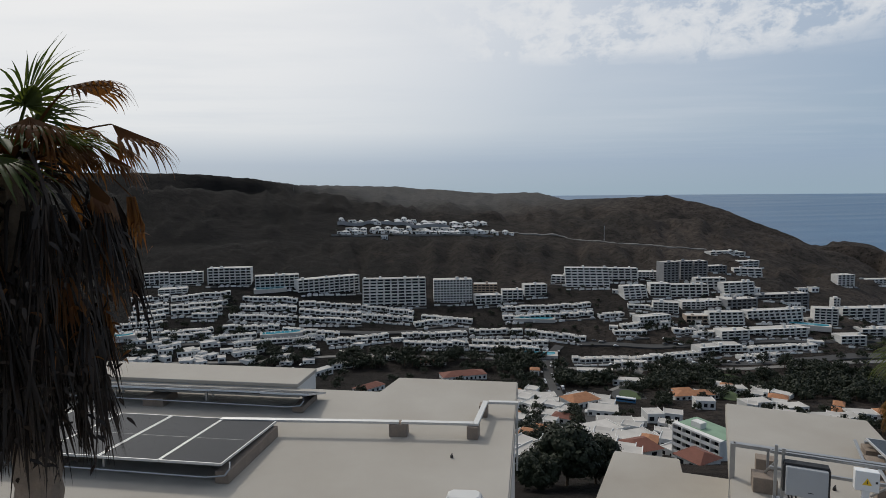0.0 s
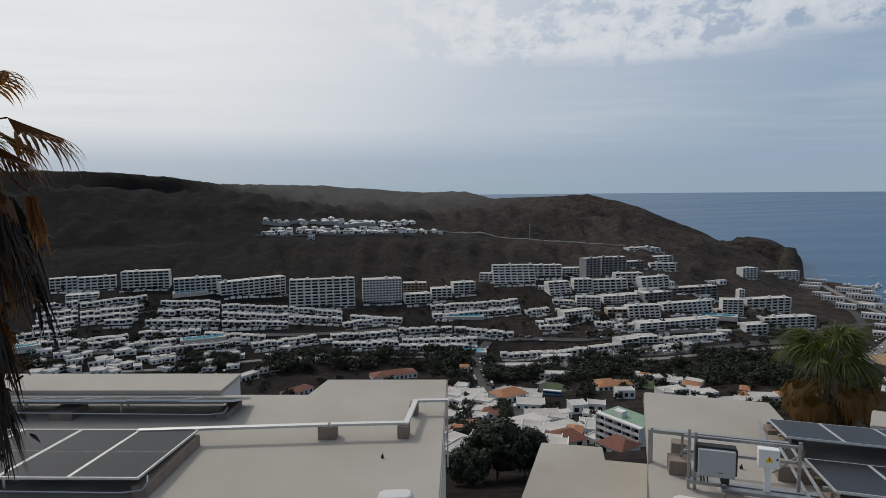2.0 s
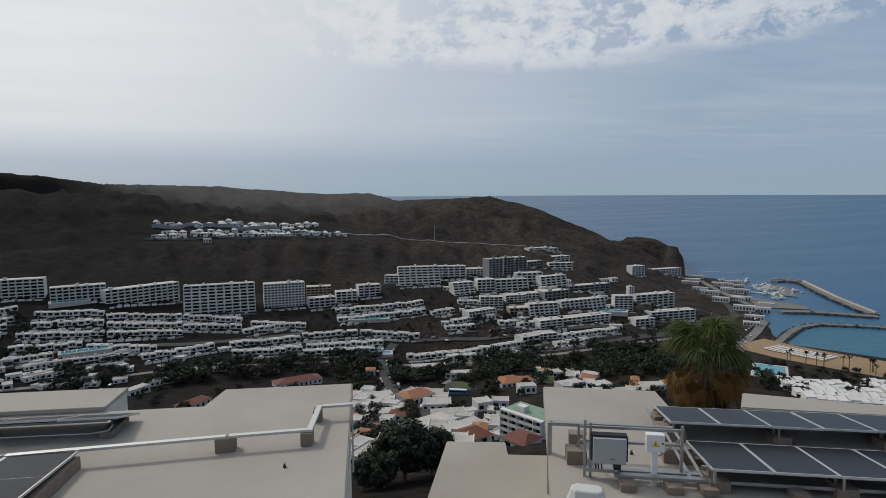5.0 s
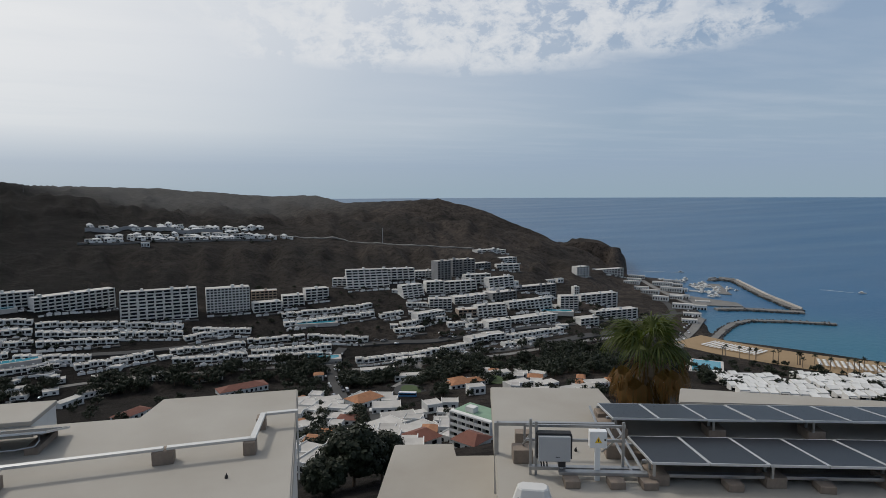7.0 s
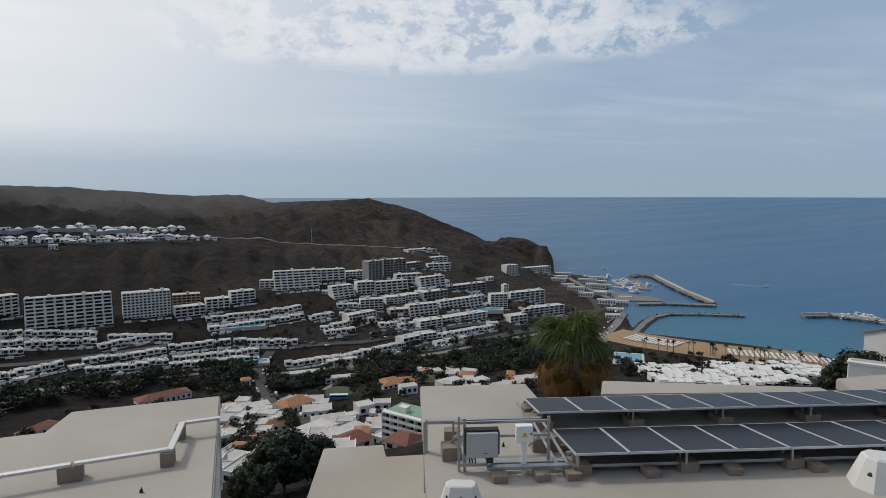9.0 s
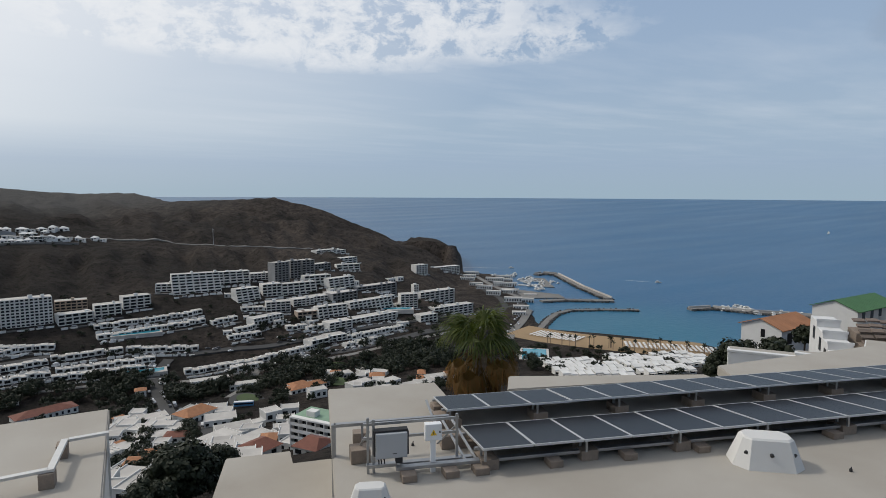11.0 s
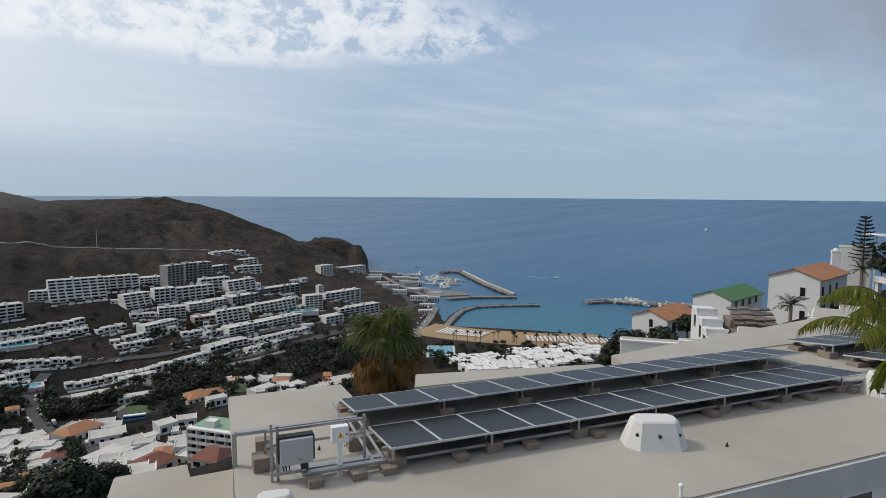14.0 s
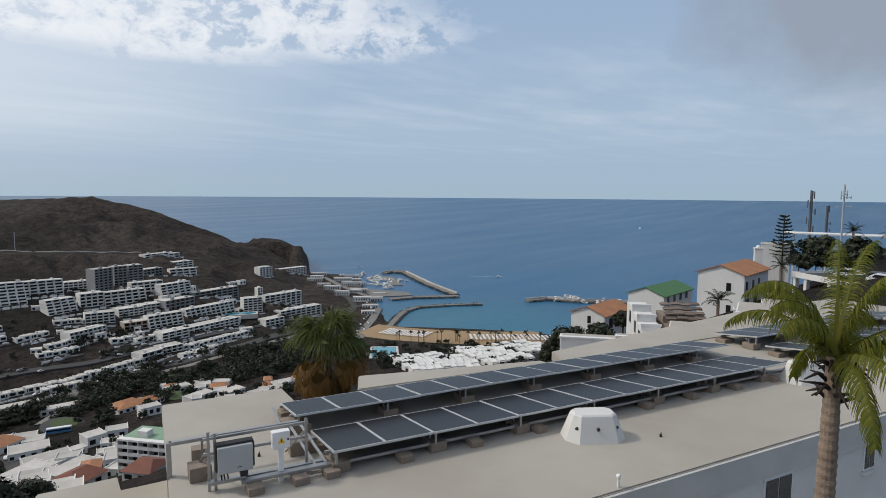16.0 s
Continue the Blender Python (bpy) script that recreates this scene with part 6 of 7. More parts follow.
def car_meshes():
    body = bmesh.new()
    prof = [(-2.1, 0.35), (2.1, 0.35), (2.15, 0.75), (1.2, 0.95), (0.5, 1.45), (-1.2, 1.5), (-1.9, 1.05), (-2.15, 0.95)]
    a = [body.verts.new((x, -0.85, z)) for x, z in prof]
    b = [body.verts.new((x, 0.85, z)) for x, z in prof]
    body.faces.new(a)
    body.faces.new(b[::-1])
    for i in range(len(prof)):
        j = (i + 1) % len(prof)
        body.faces.new((a[j], a[i], b[i], b[j]))
    bmesh.ops.recalc_face_normals(body, faces=body.faces)
    bmesh.ops.bevel(body, geom=list(body.edges), offset=0.07, segments=2, affect="EDGES")
    win = bmesh.new()
    for s in (-0.862, 0.85):
        a = [win.verts.new((x, s, z)) for x, z in ((-1.5, 1.02), (0.95, 1.0), (0.42, 1.38), (-1.1, 1.42))]
        b = [win.verts.new((x, s + 0.012, z)) for x, z in ((-1.5, 1.02), (0.95, 1.0), (0.42, 1.38), (-1.1, 1.42))]
        win.faces.new(a)
        win.faces.new(b[::-1])
    wheel = bmesh.new()
    add_tube(wheel, (0, -0.1, 0), (0, 0.1, 0), 0.32, 0.32, 14)
    return mesh_of("body", body), mesh_of("window", win), mesh_of("wheel", wheel)


CAR = car_meshes()


def make_car(mat, label):
    t = thing("car", pose(0, 0, 0), label, "car", "parked cars")
    me = CAR[0].copy()
    part("body", me, mat, t)
    part("window", CAR[1], M_PANE, t)
    for x in (-1.3, 1.3):
        for y in (-0.8, 0.8):
            part("wheel", CAR[2], M_TYRE, t).location = (x, y, 0.32)
    return t


CARS = [make_car(M_CARWHITE, "white car parked beside others"), make_car(M_CARDARK, "dark car parked beside others"), make_car(M_CARSILVER, "silver car parked beside others")]
rng_car = random.Random(3)
first = [False] * 3
road_pts = [(95, 498), (88, 480), (84, 462), (81, 440), (79, 420), (76, 395), (72, 370), (72, 350)]
spots = []
for (x0, y0), (x1, y1) in zip(road_pts, road_pts[1:]):
    for k in range(3):
        s = rng_car.random()
        spots.append((x0 + (x1 - x0) * s + rng_car.choice((-5.5, 2.5, 5.5)), y0 + (y1 - y0) * s, 90 + rng_car.uniform(-15, 15)))
for i in range(26):
    spots.append((135 + i * 5.5 + rng_car.uniform(-1, 1), 466 - 8 * math.sin(i / 8) + rng_car.uniform(-4, 4), rng_car.uniform(-12, 12)))
for i in range(14):
    spots.append((rng_car.uniform(130, 240), rng_car.uniform(498, 512), rng_car.uniform(-10, 10)))
for i in range(18):
    spots.append((rng_car.uniform(-150, -105), rng_car.uniform(415, 455), rng_car.uniform(60, 120)))
for i in range(26):
    s = i / 26
    spots.append((425 + 165 * s + rng_car.uniform(-4, 4), 448 + 150 * s + rng_car.uniform(-5, 5), 45 + rng_car.uniform(-8, 8)))
spots += [(75, 300, 70), (66, 318, 20), (62, 338, 30), (52, 246, 10), (44, 242, 20)]
for x, y, hd in spots:
    i = rng_car.choice((0, 0, 0, 1, 1, 2))
    m = pose(x, y, max(ground(x + a, y + c) for a in (-2, 0, 2) for c in (-2, 0, 2)) + 0.3, 0, 0, hd)
    if not first[i]:
        CARS[i].matrix_world, first[i] = m, True
    else:
        copy_thing(CARS[i], m)
bus = thing("bus", pose(106, 333, ground(106, 333) + 0.6, 0, 0, -25), "blue coach with a white roof beside the round junction", "bus")
part("body", box(-5.5, -1.25, 0.35, 5.5, 1.25, 2.5, 0.1), M_BUS, bus)
part("roof", box(-5.4, -1.2, 2.505, 5.4, 1.2, 2.95, 0.1), M_CARWHITE, bus)
part("window", box(-5.2, -1.27, 1.4, 5.2, -1.255, 2.2), M_PANE, bus)
for x in (-3.6, 3.4):
    for y in (-1.1, 1.1):
        part("wheel", CAR[2], M_TYRE, bus).location = (x, y, 0.35)


# ---- houses along our own hillside ----
M_HOUSE = material("house_render", (0.68, 0.675, 0.66), 0.85, vary=0.1, scale=0.6, bump=0.15, fine=20)
M_TILEGREEN = material("green_tiles", (0.075, 0.19, 0.075), 0.8, vary=0.2, scale=0.6, bump=0.2, fine=10)
M_TILEGREY = material("weathered_tiles", (0.17, 0.13, 0.105), 0.9, vary=0.3, scale=1.5, bump=0.3, fine=12, island=0.3)


def gable_house(x, y, axis, w, ln, eave, ridge, base, roofmat, label, openings=()):
    """A house with a low gabled roof; its gable faces us and its long side runs along the bearing axis."""
    t = thing("house", pose(x, y, 0, 0, 0, -axis), label, "house", "houses on the near slope")
    bm = bmesh.new()
    out = [(0, base), (w, base), (w, eave), (w / 2, ridge), (0, eave)]
    a = [bm.verts.new((px, 0, pz)) for px, pz in out]
    b = [bm.verts.new((px, ln, pz)) for px, pz in out]
    bm.faces.new(a)
    bm.faces.new(b[::-1])
    for i in range(5):
        bm.faces.new((a[(i + 1) % 5], a[i], b[i], b[(i + 1) % 5]))
    bmesh.ops.recalc_face_normals(bm, faces=bm.faces)
    part("wall", bm, M_HOUSE, t)
    for s in (0, 1):
        n = max(6, int(ln / 0.7))
        for i in range(n):
            rb = bmesh.new()
            y0, y1 = -0.3 + (ln + 0.6) * i / n, -0.3 + (ln + 0.6) * (i + 0.93) / n
            x0, x1 = (-0.4, w / 2) if s == 0 else (w / 2, w + 0.4)
            z0, z1 = (eave - 0.12, ridge + 0.05) if s == 0 else (ridge + 0.05, eave - 0.12)
            vs = [rb.verts.new(p) for p in ((x0, y0, z0 + 0.02), (x1, y0, z1 + 0.02), (x1, y1, z1 + 0.02), (x0, y1, z0 + 0.02))]
            up = [rb.verts.new((v.co.x, v.co.y, v.co.z + 0.14)) for v in vs]
            rb.faces.new(up)
            rb.faces.new(vs[::-1])
            for k in range(4):
                rb.faces.new((vs[k], vs[(k + 1) % 4], up[(k + 1) % 4], up[k]))
            part("tile_strip", rb, roofmat, t)
    for side, u, z, ww, hh in openings:
        if side == "gable":
            win = part("window", box(u, -0.05, z, u + ww, 0.03, z + hh), M_PANE, t)
            part("sill", box(u - 0.1, -0.12, z - 0.12, u + ww + 0.1, 0.03, z - 0.01), M_HOUSE, win)
        else:
            win = part("window", box(w - 0.03, u, z, w + 0.05, u + ww, z + hh), M_PANE, t)
            part("sill", box(w - 0.03, u - 0.1, z - 0.12, w + 0.15, u + ww + 0.1, z - 0.01), M_HOUSE, win)
    return t


gable_house(88.22, 43.07, 95, 6.0, 9.0, 130.79, 131.9, 119, M_TILE, "white house with an orange tiled gable roof", [("gable", 3.0, 129.3, 0.6, 1.2), ("side", 1.5, 128.6, 1.2, 1.6), ("side", 4.5, 128.6, 1.2, 1.6), ("side", 7.5, 128.6, 1.2, 1.6)])
gable_house(99.90, 26.73, 95, 7.0, 12.5, 137.65, 138.9, 128, M_TILE, "tall white house with an orange tiled gable roof", [("gable", 4.4, 135.0, 0.7, 1.3), ("gable", 4.5, 131.6, 0.7, 1.2), ("side", 0.8, 135.2, 0.8, 1.4), ("side", 4.0, 135.2, 0.8, 1.4), ("side", 7.0, 135.2, 0.8, 1.4), ("side", 1.0, 132.0, 1.6, 1.9), ("side", 5.0, 132.0, 1.6, 1.9)])
gable_house(114.18, 43.53, 95, 7.2, 14, 130.54, 131.9, 120, M_TILEGREEN, "white house with a green tiled roof", [("side", u, 129.0, 1.0, 1.4) for u in (1.5, 4.5, 7.5, 10.5)])

terr = thing("terraced_house", pose(61.1, 21.3, 0, 0, 0, -58), "white stepped house with arched openings and sloping walls", "house")
for i, (y0, y1, z) in enumerate(((0.0, 2.0, 135.2), (2.0, 4.2, 135.8), (4.2, 7.0, 136.4), (7.0, 10.0, 137.0))):
    s = part("wall", box(0, y0, 128, 2.1 - 0.004 * i, y1 - 0.003, z, 0.03), M_HOUSE, terr)
    part("parapet", box(-0.05, y0 - 0.05, z, 2.15, y0 + 0.12, z + 0.25), M_HOUSE, s)
    part("window", box(-0.04, y0 + 0.5, z - 2.0, 0.02, y0 + 1.3, z - 0.7), M_PANE, s)
pergola = thing("tiled_roof", pose(62.3, 18.7, -0.25, 0, 0, -58), "sloping roof of stepped weathered tile courses", "tiled roof")
for i in range(8):
    for j in range(4):
        c = box(0.0, 0.0, 0.0, 1.05, 0.75, 0.16, 0.03)
        part("tile_course", c, M_TILEGREY, pergola).matrix_basis = pose(0.3 + j * 1.1 + random.uniform(-0.1, 0.1), 0.4 + i * 0.95, 134.95 + i * 0.36 + (j % 2) * 0.1, 9, 0, random.uniform(-3, 3))
part("slope", prism([(0.1, 0.2), (4.7, 0.2), (4.7, 8.4), (0.1, 8.4)], 130, 134.8), M_HOUSE, pergola)
part("ramp", box(0.1, 2.9, 134.8, 4.7, 8.4, 135.85), M_CONCRETE, pergola)
part("ramp", box(0.12, 5.2, 135.85, 4.68, 8.38, 136.7), M_CONCRETE, pergola)


def white_block(x, y, head, w, d, top, base, label, mat=None):
    t = thing("white_block", pose(x, y, 0, 0, 0, head), label, "house wall", "white blocks on the slope")
    part("wall", box(0, 0, base, w, d, top, 0.03), mat or M_HOUSE, t)
    part("coping", box(-0.05, -0.05, top, w + 0.05, 0.25, top + 0.12, 0.02), M_HOUSE, t)
    part("roof", box(0.1, 0.3, top + 0.002, w - 0.1, d - 0.1, top + 0.05), M_ROOF, t)
    return t


white_block(30.4, 15.4, -62, 3.4, 1.2, 141.75, 132, "white parapet block at the end of the roofs")
white_block(31.6, 12.6, -66, 7.5, 1.0, 142.0, 132, "white parapet block behind the panels")
white_block(44.0, 9.2, -80, 4.2, 5, 141.9, 134, "low white house with a pale flat roof")
white_block(54.0, 9.4, -80, 5.5, 6, 140.6, 133, "low white house with a pale flat roof")
white_block(58.0, 18.0, -74, 5.0, 6, 136.6, 130, "low white house with a pale flat roof")
white_block(86, 17.0, -76, 6, 8, 134.2, 128, "low white garden wall")
white_block(80, 17.0, -78, 4, 3, 135.6, 130, "low white garden wall")
tower = thing("roof_turret", pose(113.33, 21.2, 0.1, 0, 0, -70), "white square turret with a small dome", "turret")
part("body", box(0, 0, 130, 1.2, 1.2, 140.6, 0.05), M_HOUSE, tower)
part("cornice", box(-0.08, -0.08, 140.602, 1.28, 1.28, 140.8, 0.02), M_HOUSE, tower)
dome = bmesh.new()
bmesh.ops.create_uvsphere(dome, u_segments=14, v_segments=8, radius=0.42, matrix=Matrix.Translation((0.6, 0.6, 140.85)))
part("dome", dome, M_HOUSE, tower)

# car park on a deck
DECK = pose(103.3, 13.98, 0, 0, 0, -132.6)
deck = thing("car_park", DECK, "white concrete car park deck on columns", "car park")
part("slab", box(0, 0, 137.75, 30, 34, 138.15, 0.03), M_HOUSE, deck)
part("edge_beam", box(-0.1, -0.14, 137.65, 30, 0.0, 138.5, 0.03), M_HOUSE, deck)
part("edge_beam", box(-0.14, 0.0, 137.65, 0.0, 34, 138.5, 0.03), M_HOUSE, deck)
part("paving", box(0.1, 0.1, 138.152, 29.9, 33.9, 138.158), M_ASPHALT, deck)
for x in (0.05, 2.2, 6.6, 11.0, 15.4, 19.8, 24.2):
    part("column", box(x, 0.1, 128, x + 0.55, 0.65, 137.75), M_HOUSE, deck)
part("back_wall", box(0, 6.0, 128, 30, 6.3, 137.74), M_CONCRETE, deck)
part("floor", box(0, 0.7, 134.2, 30, 6.0, 134.5), M_FASCIA, deck)
for dx, dy, k, turn in ((6.5, 4.0, 0, 38), (9.8, 4.4, 1, 218), (12.4, 3.6, 0, 34), (15.2, 3.8, 2, 40), (18.0, 4.0, 0, 215), (12.0, 15.0, 2, 38), (14.6, 15.4, 0, 220), (17.4, 14.8, 0, 36), (20.0, 15.2, 1, 40)):
    copy_thing(CARS[k], DECK @ pose(dx, dy, 138.16, 0, 0, turn))
canopy = thing("canopy", pose(148.5, 22.5, 0, 0, 0, -85), "long flat pale canopy on the hilltop", "canopy")
part("roof", box(0, 0, 141.6, 22, 6, 141.85), M_HOUSE, canopy)
for x in (2, 8, 14, 20):
    part("post", box(x, 1, 120, x + 0.3, 1.3, 141.6), M_HOUSE, canopy)
white_block(128.0, 23.0, -80, 5.0, 6, 140.5, 120, "white house near the hilltop")


def mast(x, y, base, top, r, mat, label, arms):
    t = thing("radio_mast", pose(x, y, 0), label, "radio mast", "radio masts")
    part("pole", tube((0, 0, base), (0, 0, top), r=r, n=8), mat, t)
    for z, dx, dy, h in arms:
        part("antenna", box(dx - 0.14, dy - 0.1, z, dx + 0.14, dy + 0.1, z + h), mat, t)
        part("bracket", tube((0, 0, z + h / 2), (dx, dy, z + h / 2), r=0.04, n=5), mat, t)
    return t


M_MAST = material("mast_steel", (0.12, 0.12, 0.13), 0.6, metal=0.3, vary=0.2, bump=0.0)
mast(158.9, 18.7, 130, 151.0, 0.32, M_MAST, "dark lattice radio mast with antennas", [(149.3, 0.5, -0.5, 1.6), (147.2, -0.5, 0.6, 1.8), (145.5, 0.4, -0.8, 1.5), (143.5, -0.3, 0.7, 1.6), (141.5, 0.3, -0.6, 1.6), (150.2, 0.0, 0.1, 1.0)])
mast(164.2, 16.0, 130, 147.6, 0.28, M_MAST, "dark lattice radio mast with antennas", [(146.2, 0.4, -0.3, 1.6), (143.2, 0.3, -0.7, 0.6), (141.7, 0.3, -0.7, 0.6)])
mast(149.5, 11.8, 130, 152.0, 0.18, M_GREYBOX, "grey tubular radio mast with antennas", [(149.4, 0.2, -0.5, 1.7), (149.2, 0.0, 0.5, 1.7), (149.6, -0.4, 0.0, 1.6), (151.2, 0.1, 0.0, 1.2), (147.6, 0.2, -1.3, 0.3), (147.6, 0.2, 1.3, 0.3), (149.3, 0.3, -1.2, 0.7)])

mast(247, 896, 70, ground(247, 896) + 24, 0.35, M_GREYBOX, "thin grey mast beside the hill road", [(ground(247, 896) + 22, 0.5, 0.0, 1.5)])
mast(-302, 1213, 150, ground(-302, 1213) + 13, 0.3, M_MAST, "thin mast on the far ridge", [(ground(-302, 1213) + 11, 0.5, 0.0, 1.5)])
mast(-255, 1240, 150, ground(-255, 1240) + 9, 0.25, M_MAST, "thin mast on the far ridge", [(ground(-255, 1240) + 8, 0.5, 0.0, 1.0)])

# a tiered conifer
pine = thing("conifer", pose(128.5, 19.3, 0), "slender conifer with level tiers of branches", "tree")
part("trunk", tube((0, 0, 126), (0, 0, 146.3), r=0.13, n=6), M_BARK, pine)
rng_pine = random.Random(9)
for i in range(12):
    z, r = 138.6 + i * 0.66, 2.1 * (1 - i / 16) * rng_pine.uniform(0.8, 1.1)
    vs, fs = [], []
    for k in range(7):
        a = k * 0.9 + i + rng_pine.uniform(-0.2, 0.2)
        for s in range(9):
            q = r * (s + 1) / 9
            c = Vector((q * math.cos(a), q * math.sin(a), z + 0.25 * (q / r) ** 2 + rng_pine.uniform(-0.05, 0.05)))
            for _ in range(2):
                b = a + rng_pine.choice((-0.8, 0.8))
                d = Vector((math.cos(b), math.sin(b), rng_pine.uniform(0.0, 0.5))) * 0.42
                n = len(vs)
                vs += [c, c + d * 0.5 + Vector((0, 0, 0.1)), c + d, c + d * 0.5 - Vector((0, 0, 0.1))]
                fs.append((n, n + 1, n + 2, n + 3))
    me = bpy.data.meshes.new("branch_tier")
    me.from_pydata([tuple(v) for v in vs], [], fs)
    part("branch_tier", me, M_TREE, pine)
for x, y, r, h, s in ((121, 10.6, 2.6, 4.0, 21), (124, 7.2, 2.8, 4.4, 22), (119, 14.2, 2.0, 3.2, 23), (127, 4.0, 2.8, 4.6, 30), (125, 16.0, 1.8, 3.0, 31), (140, 15, 3.2, 5, 24), (135, 21, 2.6, 4, 25), (141, 8, 3, 5, 26), (64, 27, 1.6, 2.6, 27), (83, 36, 1.8, 3.0, 28), (85, 33, 1.6, 3.0, 29)):
    vs, fs = [], []
    add_crown(vs, fs, 0, 0, h * 0.5, r, h, 40, 40, random.Random(s))
    me = bpy.data.meshes.new("foliage")
    me.from_pydata([tuple(v) for v in vs], [], fs)
    base = 136.8 if x > 100 else ground(x, y) + (6.5 if x > 80 else 3.6)
    bush = thing("shrub", pose(x, y, base), "dark green shrub on the near slope", "shrub", "shrubs")
    part("foliage", me, M_TREE, bush)
    part("stem", tube((0, 0, -14), (0, 0, h * 0.5), r=0.12, n=5), M_BARK, bush)


# ---- palms ----
M_FROND = leaf_material("palm_green", (0.038, 0.062, 0.012), (0.110, 0.125, 0.026), 0.35)
M_FRONDYOUNG = leaf_material("palm_yellow_green", (0.075, 0.105, 0.012), (0.22, 0.20, 0.022), 0.42)
M_FRONDDRY = leaf_material("palm_rust", (0.115, 0.043, 0.013), (0.19, 0.085, 0.026), 0.4)
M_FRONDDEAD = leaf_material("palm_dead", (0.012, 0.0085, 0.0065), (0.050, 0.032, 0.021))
M_FRONDGOLD = leaf_material("palm_gold", (0.17, 0.075, 0.013), (0.10, 0.075, 0.018), 0.3)
M_TRUNK = material("palm_trunk", (0.30, 0.225, 0.165), 0.95, vary=0.35, scale=6, bump=0.6, fine=30)
DOWN = Vector((0, 0, -1))


def blade(verts, faces, p, d, side, ln, w, droop, rng, steps=5):
    """A tapering leaflet that bends down as it goes."""
    p, d = p.copy(), d.normalized()
    base = len(verts)
    for i in range(steps + 1):
        k = i / steps
        ww = w * (0.45 + 1.1 * k if k < 0.35 else 1.28 * (1 - k) + 0.04)
        verts += [p - side * ww * 0.5, p + side * ww * 0.5]
        d = (d + DOWN * droop * (0.4 + k) / steps + Vector((rng.gauss(0, 0.03), rng.gauss(0, 0.03), 0))).normalized()
        p = p + d * ln / steps
    for i in range(steps):
        a = base + 2 * i
        faces.append((a, a + 1, a + 3, a + 2))


def fan_frond(az, lift, stem, fan, n, droop, spread, rng, width=0.035, start=0.0, sag=0.5, joined=0.35):
    """A fan leaf: a bending stalk, a pleated blade and its free leaflet tips."""
    verts, faces = [], []
    p = Vector((math.cos(az), math.sin(az), 0)) * start
    d = Vector((math.cos(az) * math.cos(lift), math.sin(az) * math.cos(lift), math.sin(lift)))
    side = Vector((-math.sin(az), math.cos(az), 0))
    b0 = len(verts)
    for i in range(7):
        w = 0.03 - 0.016 * i / 6
        up = side.cross(d).normalized()
        verts += [p - side * w, p + up * w * 0.6, p + side * w]
        d = (d + DOWN * sag / 6).normalized()
        if i < 6:
            p = p + d * stem / 6
    for i in range(6):
        a = b0 + 3 * i
        faces += [(a, a + 1, a + 4, a + 3), (a + 1, a + 2, a + 5, a + 4), (a + 2, a, a + 3, a + 5)]
    up = side.cross(d).normalized()
    # pleated inner blade
    ring = []
    for i in range(n + 1):
        a = (i / n - 0.5) * 2 * spread
        v = (d * math.cos(a) + side * math.sin(a) + up * (0.10 if i % 2 else -0.04)).normalized()
        v = (v + DOWN * droop * 0.25).normalized()
        ring.append((a, v))
    c = len(verts)
    verts.append(p.copy())
    for a, v in ring:
        verts.append(p + v * fan * joined * (1 - 0.25 * abs(a) / spread))
    for i in range(n):
        faces.append((c, c + 1 + i, c + 2 + i))
    for a, v in ring:
        l = fan * (1 - joined) * (1 - 0.3 * abs(a) / spread) * rng.uniform(0.55, 1.2)
        q = p + v * fan * joined * (1 - 0.25 * abs(a) / spread)
        s = v.cross(up).normalized()
        blade(verts, faces, q, v, s, l, width, droop * rng.uniform(0.7, 1.4), rng)
    me = bpy.data.meshes.new("frond")
    me.from_pydata([tuple(v) for v in verts], [], faces)
    return me


def feather_frond(az, lift, ln, sag, n, leaflet, droop, rng, width=0.035):
    """A feather leaf: an arching rib with two rows of hanging leaflets."""
    verts, faces = [], []
    p = Vector((0, 0, 0))
    d = Vector((math.cos(az) * math.cos(lift), math.sin(az) * math.cos(lift), math.sin(lift)))
    side = Vector((-math.sin(az), math.cos(az), 0))
    pts = []
    steps = 16
    for i in range(steps + 1):
        k = i / steps
        w = 0.032 * (1 - 0.85 * k)
        up = side.cross(d).normalized()
        verts += [p - side * w, p + up * w, p + side * w]
        pts.append((p.copy(), d.copy(), up))
        d = (d + DOWN * sag * (0.3 + 1.4 * k) / steps).normalized()
        p = p + d * ln / steps
    for i in range(steps):
        a = 3 * i
        faces += [(a, a + 1, a + 4, a + 3), (a + 1, a + 2, a + 5, a + 4), (a + 2, a, a + 3, a + 5)]
    for j in range(n):
        k = 0.1 + 0.9 * j / n
        f = k * steps
        i = min(int(f), steps - 1)
        q = pts[i][0].lerp(pts[i + 1][0], f - i)
        dd, up = pts[i][1], pts[i][2]
        l = leaflet * (0.45 + 0.55 * math.sin(math.pi * min(1.0, k * 0.9 + 0.12))) * rng.uniform(0.8, 1.1)
        for s in (-1, 1):
            v = (dd * 0.55 + side * s * rng.uniform(0.7, 1.0) + up * rng.uniform(0.0, 0.35)).normalized()
            blade(verts, faces, q, v, dd.cross(v).cross(v).normalized(), l, width, droop * rng.uniform(0.8, 1.3), rng, 4)
    me = bpy.data.meshes.new("frond")
    me.from_pydata([tuple(v) for v in verts], [], faces)
    return me


